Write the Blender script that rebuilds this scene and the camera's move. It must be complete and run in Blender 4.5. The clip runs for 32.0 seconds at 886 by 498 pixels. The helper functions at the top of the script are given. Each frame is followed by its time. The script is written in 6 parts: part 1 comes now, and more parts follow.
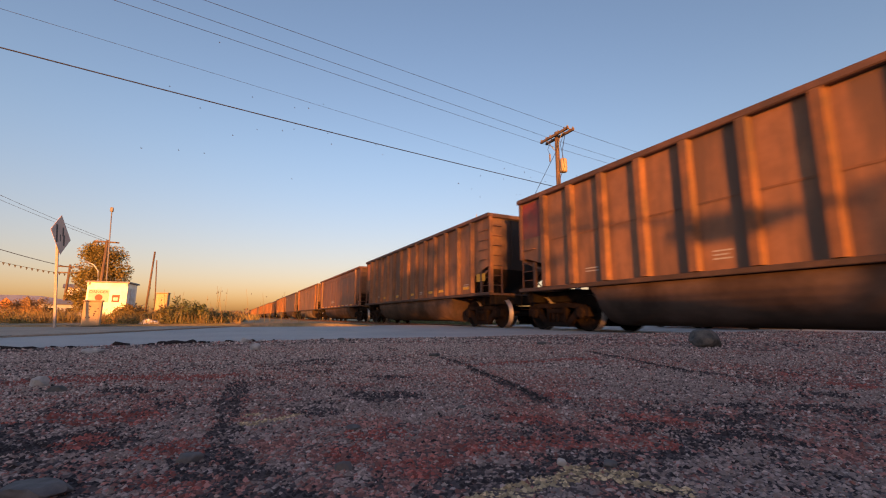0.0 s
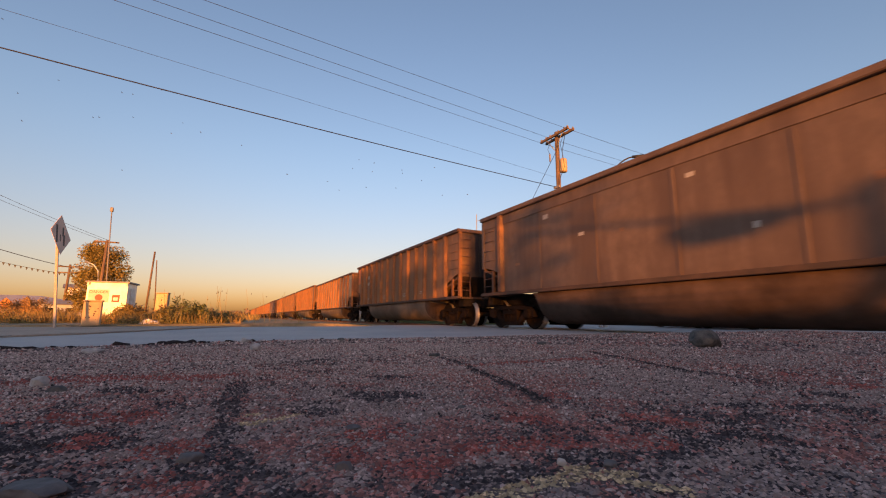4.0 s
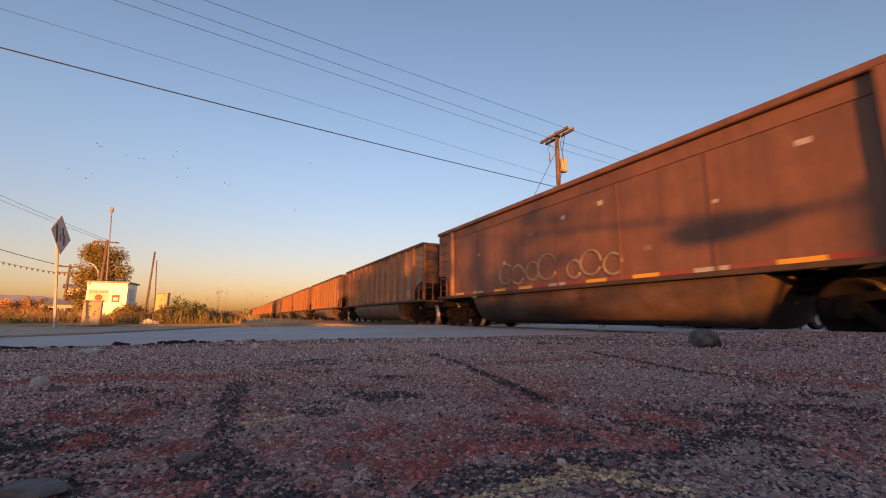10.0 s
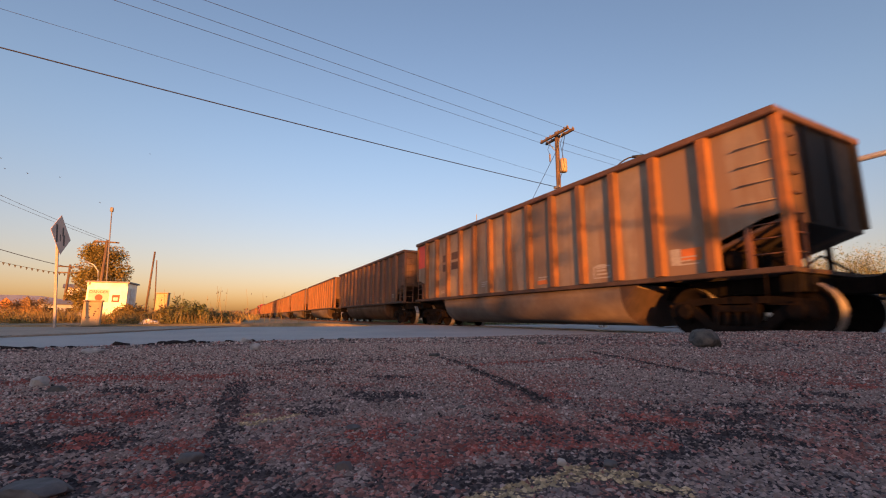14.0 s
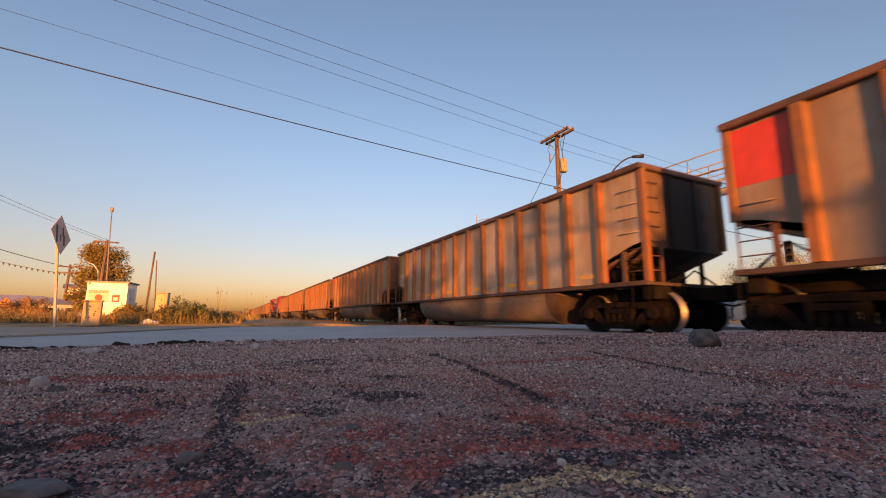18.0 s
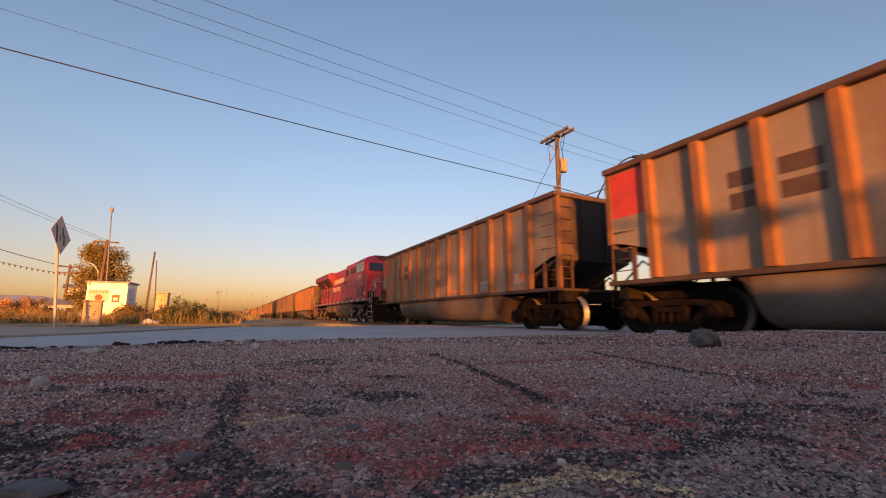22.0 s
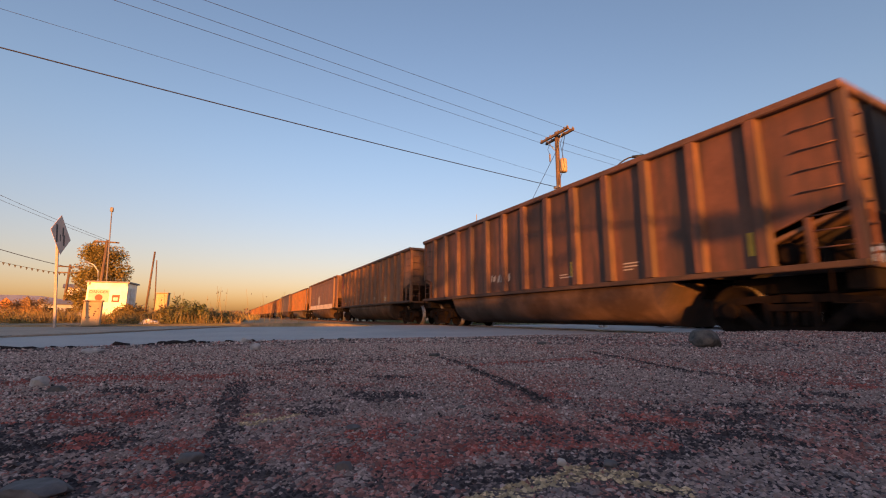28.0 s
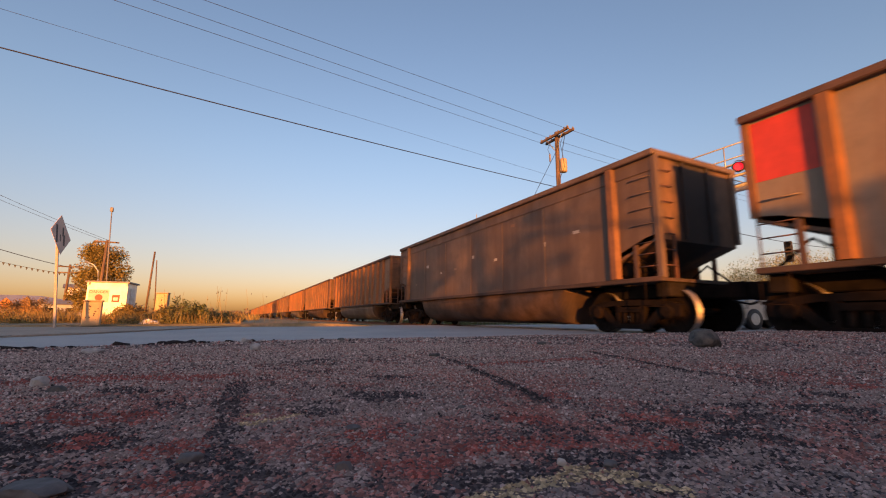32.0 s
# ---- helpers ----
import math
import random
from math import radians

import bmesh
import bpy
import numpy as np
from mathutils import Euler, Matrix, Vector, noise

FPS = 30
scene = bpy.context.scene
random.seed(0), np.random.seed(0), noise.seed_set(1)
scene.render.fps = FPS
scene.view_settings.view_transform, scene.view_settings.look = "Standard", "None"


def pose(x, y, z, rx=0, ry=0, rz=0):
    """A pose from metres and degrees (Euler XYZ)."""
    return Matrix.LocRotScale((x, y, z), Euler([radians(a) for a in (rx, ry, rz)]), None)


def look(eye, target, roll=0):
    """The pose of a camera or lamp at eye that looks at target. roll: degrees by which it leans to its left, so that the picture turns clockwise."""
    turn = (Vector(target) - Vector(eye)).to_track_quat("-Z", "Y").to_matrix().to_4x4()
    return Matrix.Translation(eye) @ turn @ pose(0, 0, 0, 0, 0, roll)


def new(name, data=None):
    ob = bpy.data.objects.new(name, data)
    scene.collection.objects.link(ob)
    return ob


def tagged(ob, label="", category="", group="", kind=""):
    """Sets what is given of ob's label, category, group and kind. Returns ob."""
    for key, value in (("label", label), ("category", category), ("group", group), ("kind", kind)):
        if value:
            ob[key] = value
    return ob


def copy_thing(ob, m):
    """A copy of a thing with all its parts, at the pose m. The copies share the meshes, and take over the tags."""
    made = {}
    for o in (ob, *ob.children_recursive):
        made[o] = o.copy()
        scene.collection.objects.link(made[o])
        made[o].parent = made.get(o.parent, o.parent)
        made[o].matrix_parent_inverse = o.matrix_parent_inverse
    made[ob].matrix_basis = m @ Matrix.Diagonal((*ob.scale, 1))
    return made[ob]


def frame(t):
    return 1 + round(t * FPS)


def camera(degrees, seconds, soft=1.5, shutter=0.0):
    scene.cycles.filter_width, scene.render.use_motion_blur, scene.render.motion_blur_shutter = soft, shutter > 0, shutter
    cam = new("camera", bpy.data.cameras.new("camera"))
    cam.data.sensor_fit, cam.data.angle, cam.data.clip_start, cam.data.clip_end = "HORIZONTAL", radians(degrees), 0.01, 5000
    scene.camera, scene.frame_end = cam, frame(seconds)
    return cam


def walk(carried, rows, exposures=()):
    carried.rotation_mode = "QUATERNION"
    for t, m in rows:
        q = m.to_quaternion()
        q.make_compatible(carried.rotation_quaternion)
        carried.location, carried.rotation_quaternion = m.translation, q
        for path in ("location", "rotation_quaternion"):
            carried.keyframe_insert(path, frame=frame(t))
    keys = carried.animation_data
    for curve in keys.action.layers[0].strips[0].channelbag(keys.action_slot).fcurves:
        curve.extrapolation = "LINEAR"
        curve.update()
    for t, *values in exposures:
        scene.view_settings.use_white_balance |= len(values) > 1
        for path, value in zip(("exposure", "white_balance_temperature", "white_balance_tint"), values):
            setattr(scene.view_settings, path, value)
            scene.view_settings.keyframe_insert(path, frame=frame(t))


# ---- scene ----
# camera: a still wide lens close over the old pavement, the world's z = 0 is the top of the rails
EYE_Z = 0.329
cam = camera(93.72, 32.0, soft=1.1, shutter=0.16)


def still_pose(yaw, pitch, roll):
    a, p = radians(yaw), radians(pitch)
    way = Vector((-math.cos(a) * math.cos(p), math.sin(a) * math.cos(p), math.sin(p)))
    eye = Vector((0, 0, EYE_Z))
    return look(eye, eye + way, roll)


CAM_POSE = still_pose(26.366, 9.367, 0.254)
walk(cam, [(0.0, CAM_POSE), (32.0, CAM_POSE)], exposures=[(0.0, 1.5), (32.0, 1.5)])

# ---- light: a very low sun behind the camera and a clear evening sky ----
SUN_EL = 4.2
SUN_AZ = (0.917, -0.399)
world = bpy.data.worlds.new("evening_sky")
scene.world = world
world.use_nodes = True
wn = world.node_tree.nodes
wl = world.node_tree.links
bg = wn["Background"]
sky = wn.new("ShaderNodeTexSky")
sky.sky_type = "NISHITA"
sky.sun_disc = False
sky.sun_elevation = radians(SUN_EL)
sky.sun_rotation = math.atan2(SUN_AZ[0], SUN_AZ[1])
sky.altitude = 0
sky.air_density = 1.0
sky.dust_density = 1.2
sky.ozone_density = 1.5
cast = wn.new("ShaderNodeMixRGB")
cast.blend_type = "MULTIPLY"
cast.inputs[0].default_value = 1.0
cast.inputs[2].default_value = (0.74, 0.63, 0.72, 1)
# evening haze low in the sky, all round the horizon
where = wn.new("ShaderNodeTexCoord")
parts = wn.new("ShaderNodeSeparateXYZ")
wl.new(where.outputs["Generated"], parts.inputs[0])
haze = wn.new("ShaderNodeValToRGB")
haze.color_ramp.interpolation = "EASE"
haze.color_ramp.elements[0].position = 0.0
haze.color_ramp.elements[0].color = (0.64, 0.45, 0.505, 1)
haze.color_ramp.elements[1].position = 0.42
haze.color_ramp.elements[1].color = (0.715, 0.635, 0.703, 1)
wl.new(parts.outputs[2], haze.inputs[0])
wl.new(haze.outputs[0], cast.inputs[2])
wl.new(sky.outputs[0], cast.inputs[1])
wl.new(cast.outputs[0], bg.inputs[0])
bg.inputs[1].default_value = 0.185

sun_data = bpy.data.lights.new("sun", "SUN")
sun_data.energy = 3.5
sun_data.angle = radians(0.5)
sun_data.color = (1.0, 0.325, 0.048)
sun = new("sun", sun_data)
_sv = Vector((SUN_AZ[0] * math.cos(radians(SUN_EL)), SUN_AZ[1] * math.cos(radians(SUN_EL)), math.sin(radians(SUN_EL))))
sun.matrix_world = look(_sv * 100, (0, 0, 0))


# ---- mesh helpers ----
def part(name, bm, material, parent=None, label="", at=None):
    me = bpy.data.meshes.new(name)
    bm.to_mesh(me)
    bm.free()
    me.materials.append(material)
    ob = new(name, me)
    if parent is not None:
        ob.parent = parent
    if at is not None:
        ob.matrix_basis = at
    if label:
        ob["label"] = label
    return ob


def again(ob, m, parent=None):
    """Another object on the same mesh."""
    o = ob.copy()
    scene.collection.objects.link(o)
    if parent is not None:
        o.parent = parent
    o.matrix_basis = m
    return o


def thing(name, label, category, group="", kind="", at=None):
    ob = new(name)
    tagged(ob, label, category, group, kind)
    if at is not None:
        ob.matrix_basis = at
    return ob


def box(bm, x0, x1, y0, y1, z0, z1, bevel=0.0):
    r = bmesh.ops.create_cube(bm, size=1.0)
    vs = r["verts"]
    for v in vs:
        v.co = Vector((x0 + (v.co.x + 0.5) * (x1 - x0), y0 + (v.co.y + 0.5) * (y1 - y0), z0 + (v.co.z + 0.5) * (z1 - z0)))
    if bevel > 0:
        es = list({e for v in vs for e in v.link_edges})
        bmesh.ops.bevel(bm, geom=es, offset=bevel, segments=1, affect="EDGES")
    return bm


def bbox(x0, x1, y0, y1, z0, z1, bevel=0.0):
    return box(bmesh.new(), x0, x1, y0, y1, z0, z1, bevel)


def prism(bm, pts, axis, a, b):
    """A polygon pushed along an axis from a to b; pts are the two other coordinates in xyz order."""
    def place(p, c):
        q = list(p)
        q.insert(axis, c)
        return bm.verts.new(q)
    lo = [place(p, a) for p in pts]
    hi = [place(p, b) for p in pts]
    n = len(pts)
    fs = [bm.faces.new(lo[::-1]), bm.faces.new(hi)]
    for i in range(n):
        fs.append(bm.faces.new((lo[i], lo[(i + 1) % n], hi[(i + 1) % n], hi[i])))
    bmesh.ops.recalc_face_normals(bm, faces=fs)
    return bm


def tube(bm, p0, p1, r0, r1=None, seg=8, caps=True):
    p0, p1 = Vector(p0), Vector(p1)
    r1 = r0 if r1 is None else r1
    d = p1 - p0
    q = d.to_track_quat("Z", "Y")
    rings = []
    for p, r in ((p0, r0), (p1, r1)):
        rings.append([bm.verts.new(p + q @ Vector((r * math.cos(2 * math.pi * i / seg), r * math.sin(2 * math.pi * i / seg), 0))) for i in range(seg)])
    for i in range(seg):
        f = bm.faces.new((rings[0][i], rings[0][(i + 1) % seg], rings[1][(i + 1) % seg], rings[1][i]))
        f.smooth = seg > 6
    if caps:
        bm.faces.new(rings[0][::-1])
        bm.faces.new(rings[1])
    return bm


def chain(bm, pts, r, seg=6):
    """A round bar swept along points, one piece."""
    ps = [Vector(p) for p in pts]
    rings = []
    q = None
    for i, p in enumerate(ps):
        d = (ps[min(i + 1, len(ps) - 1)] - ps[max(i - 1, 0)]).normalized()
        if q is None:
            q = d.to_track_quat("Z", "Y")
        else:
            q = (q @ Vector((0, 0, 1))).rotation_difference(d) @ q
        rings.append([bm.verts.new(p + q @ Vector((r * math.cos(2 * math.pi * k / seg), r * math.sin(2 * math.pi * k / seg), 0))) for k in range(seg)])
    for A, B in zip(rings, rings[1:]):
        for k in range(seg):
            f = bm.faces.new((A[k], A[(k + 1) % seg], B[(k + 1) % seg], B[k]))
            f.smooth = True
    bm.faces.new(rings[0][::-1])
    bm.faces.new(rings[-1])
    return bm


def lathe(bm, prof, axis_from, axis_way, seg=20):
    """Turn (radius, distance) pairs round an axis."""
    q = Vector(axis_way).to_track_quat("Z", "Y")
    o = Vector(axis_from)
    rings = []
    for r, h in prof:
        rings.append([bm.verts.new(o + q @ Vector((max(r, 1e-4) * math.cos(2 * math.pi * i / seg), max(r, 1e-4) * math.sin(2 * math.pi * i / seg), h))) for i in range(seg)])
    for A, B in zip(rings, rings[1:]):
        for i in range(seg):
            f = bm.faces.new((A[i], A[(i + 1) % seg], B[(i + 1) % seg], B[i]))
            f.smooth = True
    bm.faces.new(rings[0][::-1])
    bm.faces.new(rings[-1])
    return bm


# ---- materials ----
def material(name, base, rough=0.7, metal=0.0, scale=4.0, amount=0.25, second=None, second_amount=0.35, second_scale=1.2,
             bump=0.15, bump_scale=60.0, bump_dist=0.01, random_tint=0.0, streak=0.0, coords="Object", edge=0.24):
    m = bpy.data.materials.new(name)
    m.use_nodes = True
    n, l = m.node_tree.nodes, m.node_tree.links
    b = n["Principled BSDF"]
    b.inputs["Roughness"].default_value = rough
    b.inputs["Metallic"].default_value = metal
    tc = n.new("ShaderNodeTexCoord")
    mp = n.new("ShaderNodeMapping")
    l.new(tc.outputs[coords], mp.inputs[0])
    if coords == "Object":
        oi0 = n.new("ShaderNodeObjectInfo")
        mul = n.new("ShaderNodeMath")
        mul.operation = "MULTIPLY"
        mul.inputs[1].default_value = 37.0
        l.new(oi0.outputs["Random"], mul.inputs[0])
        l.new(mul.outputs[0], mp.inputs["Location"])
    fine = n.new("ShaderNodeTexNoise")
    fine.inputs["Scale"].default_value = scale
    fine.inputs["Detail"].default_value = 8
    fine.inputs["Roughness"].default_value = 0.65
    l.new(mp.outputs[0], fine.inputs["Vector"])
    ramp = n.new("ShaderNodeValToRGB")
    ramp.color_ramp.elements[0].position = 0.3
    ramp.color_ramp.elements[1].position = 0.7
    lo = [c * (1 - amount) for c in base]
    hi = [min(1, c * (1 + amount)) for c in base]
    ramp.color_ramp.elements[0].color = (*lo, 1)
    ramp.color_ramp.elements[1].color = (*hi, 1)
    l.new(fine.outputs[0], ramp.inputs[0])
    out = ramp.outputs[0]
    if second is not None:
        big = n.new("ShaderNodeTexNoise")
        big.inputs["Scale"].default_value = second_scale
        big.inputs["Detail"].default_value = 6
        big.inputs["Roughness"].default_value = 0.6
        mp2 = n.new("ShaderNodeMapping")
        l.new(mp.outputs[0], mp2.inputs[0])
        if streak > 0:
            mp2.inputs["Scale"].default_value = (1 + streak, 1 + streak, 0.35)
        l.new(mp2.outputs[0], big.inputs["Vector"])
        r2 = n.new("ShaderNodeValToRGB")
        c = 0.62 - 0.3 * second_amount
        r2.color_ramp.elements[0].position = max(0.0, c - edge * 0.42)
        r2.color_ramp.elements[1].position = min(1.0, c + edge * 0.58)
        l.new(big.outputs[0], r2.inputs[0])
        mix = n.new("ShaderNodeMixRGB")
        mix.inputs[2].default_value = (*second, 1)
        l.new(r2.outputs[0], mix.inputs[0])
        l.new(out, mix.inputs[1])
        out = mix.outputs[0]
    if random_tint > 0:
        oi = n.new("ShaderNodeObjectInfo")
        hs = n.new("ShaderNodeHueSaturation")
        mr = n.new("ShaderNodeMapRange")
        mr.inputs[3].default_value = 1 - random_tint
        mr.inputs[4].default_value = 1 + random_tint
        l.new(oi.outputs["Random"], mr.inputs[0])
        l.new(mr.outputs[0], hs.inputs["Value"])
        l.new(out, hs.inputs["Color"])
        out = hs.outputs[0]
    l.new(out, b.inputs["Base Color"])
    if bump > 0:
        bn = n.new("ShaderNodeTexNoise")
        bn.inputs["Scale"].default_value = bump_scale
        bn.inputs["Detail"].default_value = 4
        l.new(mp.outputs[0], bn.inputs["Vector"])
        bp = n.new("ShaderNodeBump")
        bp.inputs["Strength"].default_value = bump
        bp.inputs["Distance"].default_value = bump_dist
        l.new(bn.outputs[0], bp.inputs["Height"])
        l.new(bp.outputs[0], b.inputs["Normal"])
    return m


def shaded_end_sheet():
    """Brown end sheet with the neighbouring car's shade painted down its middle."""
    m = material("end_sheet_with_shade", (0.15, 0.085, 0.052), 0.85, 0.0, 4, 0.25, (0.09, 0.058, 0.042), 0.4, 1.3, 0.2, 40, 0.004, 0.1, 1.0)
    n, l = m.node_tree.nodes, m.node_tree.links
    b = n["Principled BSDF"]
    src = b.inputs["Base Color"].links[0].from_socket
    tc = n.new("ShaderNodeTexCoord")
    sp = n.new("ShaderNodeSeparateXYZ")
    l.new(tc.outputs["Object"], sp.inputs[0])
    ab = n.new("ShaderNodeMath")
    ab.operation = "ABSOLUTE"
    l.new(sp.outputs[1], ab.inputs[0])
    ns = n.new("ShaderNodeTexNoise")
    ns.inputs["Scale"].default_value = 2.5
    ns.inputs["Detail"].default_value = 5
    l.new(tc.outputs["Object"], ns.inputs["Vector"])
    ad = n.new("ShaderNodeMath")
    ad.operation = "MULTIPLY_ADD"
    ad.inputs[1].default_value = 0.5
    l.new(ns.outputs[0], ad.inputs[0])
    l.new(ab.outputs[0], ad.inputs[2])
    # painted shade: strongest in the middle, gone towards the sides
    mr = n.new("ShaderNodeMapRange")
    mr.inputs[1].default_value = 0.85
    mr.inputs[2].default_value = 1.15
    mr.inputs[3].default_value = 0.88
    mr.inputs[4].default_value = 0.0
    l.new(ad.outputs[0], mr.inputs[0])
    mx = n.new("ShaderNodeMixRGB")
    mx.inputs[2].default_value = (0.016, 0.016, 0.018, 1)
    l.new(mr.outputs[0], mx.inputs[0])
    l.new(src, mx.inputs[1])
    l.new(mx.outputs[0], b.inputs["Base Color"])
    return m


def glow(name, col, strength):
    m = bpy.data.materials.new(name)
    m.use_nodes = True
    b = m.node_tree.nodes["Principled BSDF"]
    b.inputs["Base Color"].default_value = (*col, 1)
    b.inputs["Emission Color"].default_value = (*col, 1)
    b.inputs["Emission Strength"].default_value = strength
    return m


M = {}
M["old_asphalt"] = material("old_asphalt", (0.14, 0.098, 0.093), 0.85, 0, 14.0, 0.45, (0.075, 0.06, 0.063), 0.5, 2.6, 0.9, 260, 0.006)
M["asphalt"] = material("asphalt", (0.37, 0.36, 0.36), 0.75, 0, 20, 0.22, (0.45, 0.43, 0.415), 0.4, 0.5, 0.5, 160, 0.006)
M["ground"] = material("ground", (0.32, 0.25, 0.16), 0.95, 0, 3, 0.4, (0.20, 0.18, 0.09), 0.5, 0.3, 0.6, 20, 0.03)
M["ballast"] = material("ballast", (0.26, 0.21, 0.18), 0.95, 0, 25, 0.5, (0.16, 0.12, 0.10), 0.4, 2, 1.0, 30, 0.03)
M["concrete"] = material("concrete", (0.42, 0.38, 0.32), 0.9, 0, 12, 0.15, (0.25, 0.23, 0.2), 0.3, 2, 0.4, 90, 0.004)
M["apron"] = material("tan_apron", (0.40, 0.32, 0.25), 0.9, 0, 12, 0.2, (0.3, 0.24, 0.19), 0.4, 0.8, 0.5, 60, 0.01)
M["post_steel"] = material("dull_post_steel", (0.38, 0.34, 0.31), 0.6, 0.1, 8, 0.2, bump=0.05)
M["rail_steel"] = material("rail_steel", (0.17, 0.09, 0.06), 0.7, 0.4, 20, 0.3, bump=0.1)
M["rail_top"] = material("rail_top", (0.5, 0.48, 0.46), 0.25, 1.0, 20, 0.1, bump=0.0)
M["wood"] = material("weathered_wood", (0.20, 0.13, 0.08), 0.85, 0, 10, 0.35, (0.1, 0.07, 0.05), 0.4, 3, 0.5, 60, 0.006, streak=4)
M["silver"] = material("faded_grey_paint", (0.25, 0.198, 0.148), 0.6, 0.0, 3, 0.16, (0.215, 0.145, 0.095), 0.38, 0.9, 0.15, 40, 0.004, 0.08, 1.0, edge=0.1)
M["brown"] = material("oxide_brown_paint", (0.24, 0.12, 0.062), 0.65, 0.0, 3, 0.18, (0.13, 0.075, 0.048), 0.42, 0.8, 0.2, 40, 0.004, 0.08, 1.2, edge=0.13)
M["dark_brown"] = material("dark_brown_paint", (0.145, 0.067, 0.042), 0.65, 0.0, 3, 0.22, (0.07, 0.042, 0.032), 0.4, 0.8, 0.2, 40, 0.004, 0.08, 1.2, edge=0.13)
M["orange"] = material("orange_brown_paint", (0.255, 0.13, 0.06), 0.62, 0.0, 3, 0.16, (0.18, 0.105, 0.058), 0.4, 0.8, 0.2, 40, 0.004, 0.08, 1.2, edge=0.13)
M["maroon"] = material("maroon_paint", (0.17, 0.083, 0.048), 0.6, 0.0, 3, 0.18, (0.115, 0.058, 0.038), 0.32, 0.7, 0.12, 40, 0.004, 0.06, 2.0)
M["chord"] = material("dark_rust_chord", (0.13, 0.07, 0.05), 0.7, 0.0, 4, 0.25, (0.07, 0.045, 0.035), 0.4, 1.2, 0.2)
M["tub_dust"] = material("dusty_tub", (0.20, 0.165, 0.14), 0.85, 0.0, 3, 0.18, (0.135, 0.105, 0.085), 0.4, 0.7, 0.1)
M["end_shaded"] = shaded_end_sheet()
M["tub_dark"] = material("grimy_tub", (0.125, 0.085, 0.066), 0.75, 0.0, 3, 0.2, (0.06, 0.04, 0.03), 0.45, 0.9, 0.2)
M["grime"] = material("near_black_fill", (0.011, 0.010, 0.010), 0.85, 0.0, 5, 0.4, (0.03, 0.025, 0.022), 0.3, 1.5, 0.2, 40, 0.005)
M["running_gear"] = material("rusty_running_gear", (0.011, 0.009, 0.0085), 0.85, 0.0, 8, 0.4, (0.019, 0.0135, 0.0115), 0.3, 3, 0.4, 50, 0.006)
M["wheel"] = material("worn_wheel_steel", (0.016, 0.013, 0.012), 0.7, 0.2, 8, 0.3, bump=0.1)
M["tread"] = material("bright_wheel_tread", (0.34, 0.32, 0.30), 0.5, 0.7, 8, 0.1, bump=0.0)
M["coal"] = material("coal", (0.02, 0.02, 0.021), 0.6, 0, 9, 0.4, bump=0.8, bump_scale=15, bump_dist=0.05)
M["red_patch"] = material("red_paint", (0.52, 0.05, 0.03), 0.55, 0, 4, 0.15, bump=0.05)
M["faded_red"] = material("faded_red_paint", (0.26, 0.05, 0.04), 0.65, 0, 4, 0.2, (0.2, 0.07, 0.05), 0.4, 1.5, 0.05)
M["orange_patch"] = material("orange_paint", (0.55, 0.16, 0.03), 0.6, 0, 4, 0.15, bump=0.05)
M["tan"] = material("brownish_grey_paint", (0.225, 0.152, 0.104), 0.62, 0.0, 3, 0.18, (0.16, 0.09, 0.052), 0.44, 0.9, 0.15, 40, 0.004, 0.08, 1.0, edge=0.1)
M["yellow"] = material("yellow_paint", (0.62, 0.36, 0.03), 0.55, 0, 4, 0.15, bump=0.05)
M["olive"] = material("olive_paint", (0.22, 0.19, 0.05), 0.6, 0, 4, 0.15, bump=0.05)
M["white"] = material("white_paint", (0.75, 0.73, 0.68), 0.55, 0, 5, 0.08, (0.5, 0.46, 0.4), 0.25, 2, 0.05)
M["hut_white"] = material("glossy_white_sheet", (0.80, 0.79, 0.76), 0.32, 0, 5, 0.06, (0.7, 0.64, 0.55), 0.2, 2, 0.25, 3.0, 0.02)
M["stencil"] = material("faded_white_stencil", (0.38, 0.36, 0.33), 0.7, 0, 14, 0.25, bump=0.0)
M["dark_mark"] = material("dark_brown_mark", (0.085, 0.05, 0.035), 0.65, 0, 6, 0.2, bump=0.05)
M["loco_red"] = material("locomotive_red", (0.36, 0.016, 0.038), 0.5, 0, 3, 0.15, (0.17, 0.022, 0.042), 0.36, 0.6, 0.08, 40, 0.003, 0.0, 2.0)
# red darkened to carry the shade that falls on the wing
M["loco_wing"] = material("shade_dulled_red", (0.25, 0.018, 0.036), 0.55, 0, 3, 0.2, (0.12, 0.02, 0.035), 0.45, 0.9, 0.08, 40, 0.003, 0.0, 2.0)
M["loco_dark"] = material("dirty_maroon", (0.095, 0.022, 0.035), 0.6, 0, 4, 0.3, bump=0.1)
M["black"] = material("black_paint", (0.02, 0.02, 0.02), 0.5, 0, 6, 0.3, bump=0.1)
M["cream"] = material("cream_lettering", (0.52, 0.40, 0.26), 0.6, 0, 6, 0.3, bump=0.0)
M["galvanised"] = material("galvanised_steel", (0.45, 0.45, 0.44), 0.45, 0.6, 12, 0.15, bump=0.05)
M["grey_metal"] = material("grey_painted_metal", (0.25, 0.24, 0.23), 0.6, 0.2, 6, 0.15, bump=0.05)
M["wire"] = material("black_cable", (0.012, 0.013, 0.018), 0.6, 0, 5, 0.1, bump=0)
M["leaf"] = material("leaves", (0.10, 0.11, 0.03), 0.7, 0, 3, 0.3, (0.22, 0.15, 0.04), 0.45, 0.8, 0.0, random_tint=0.2)
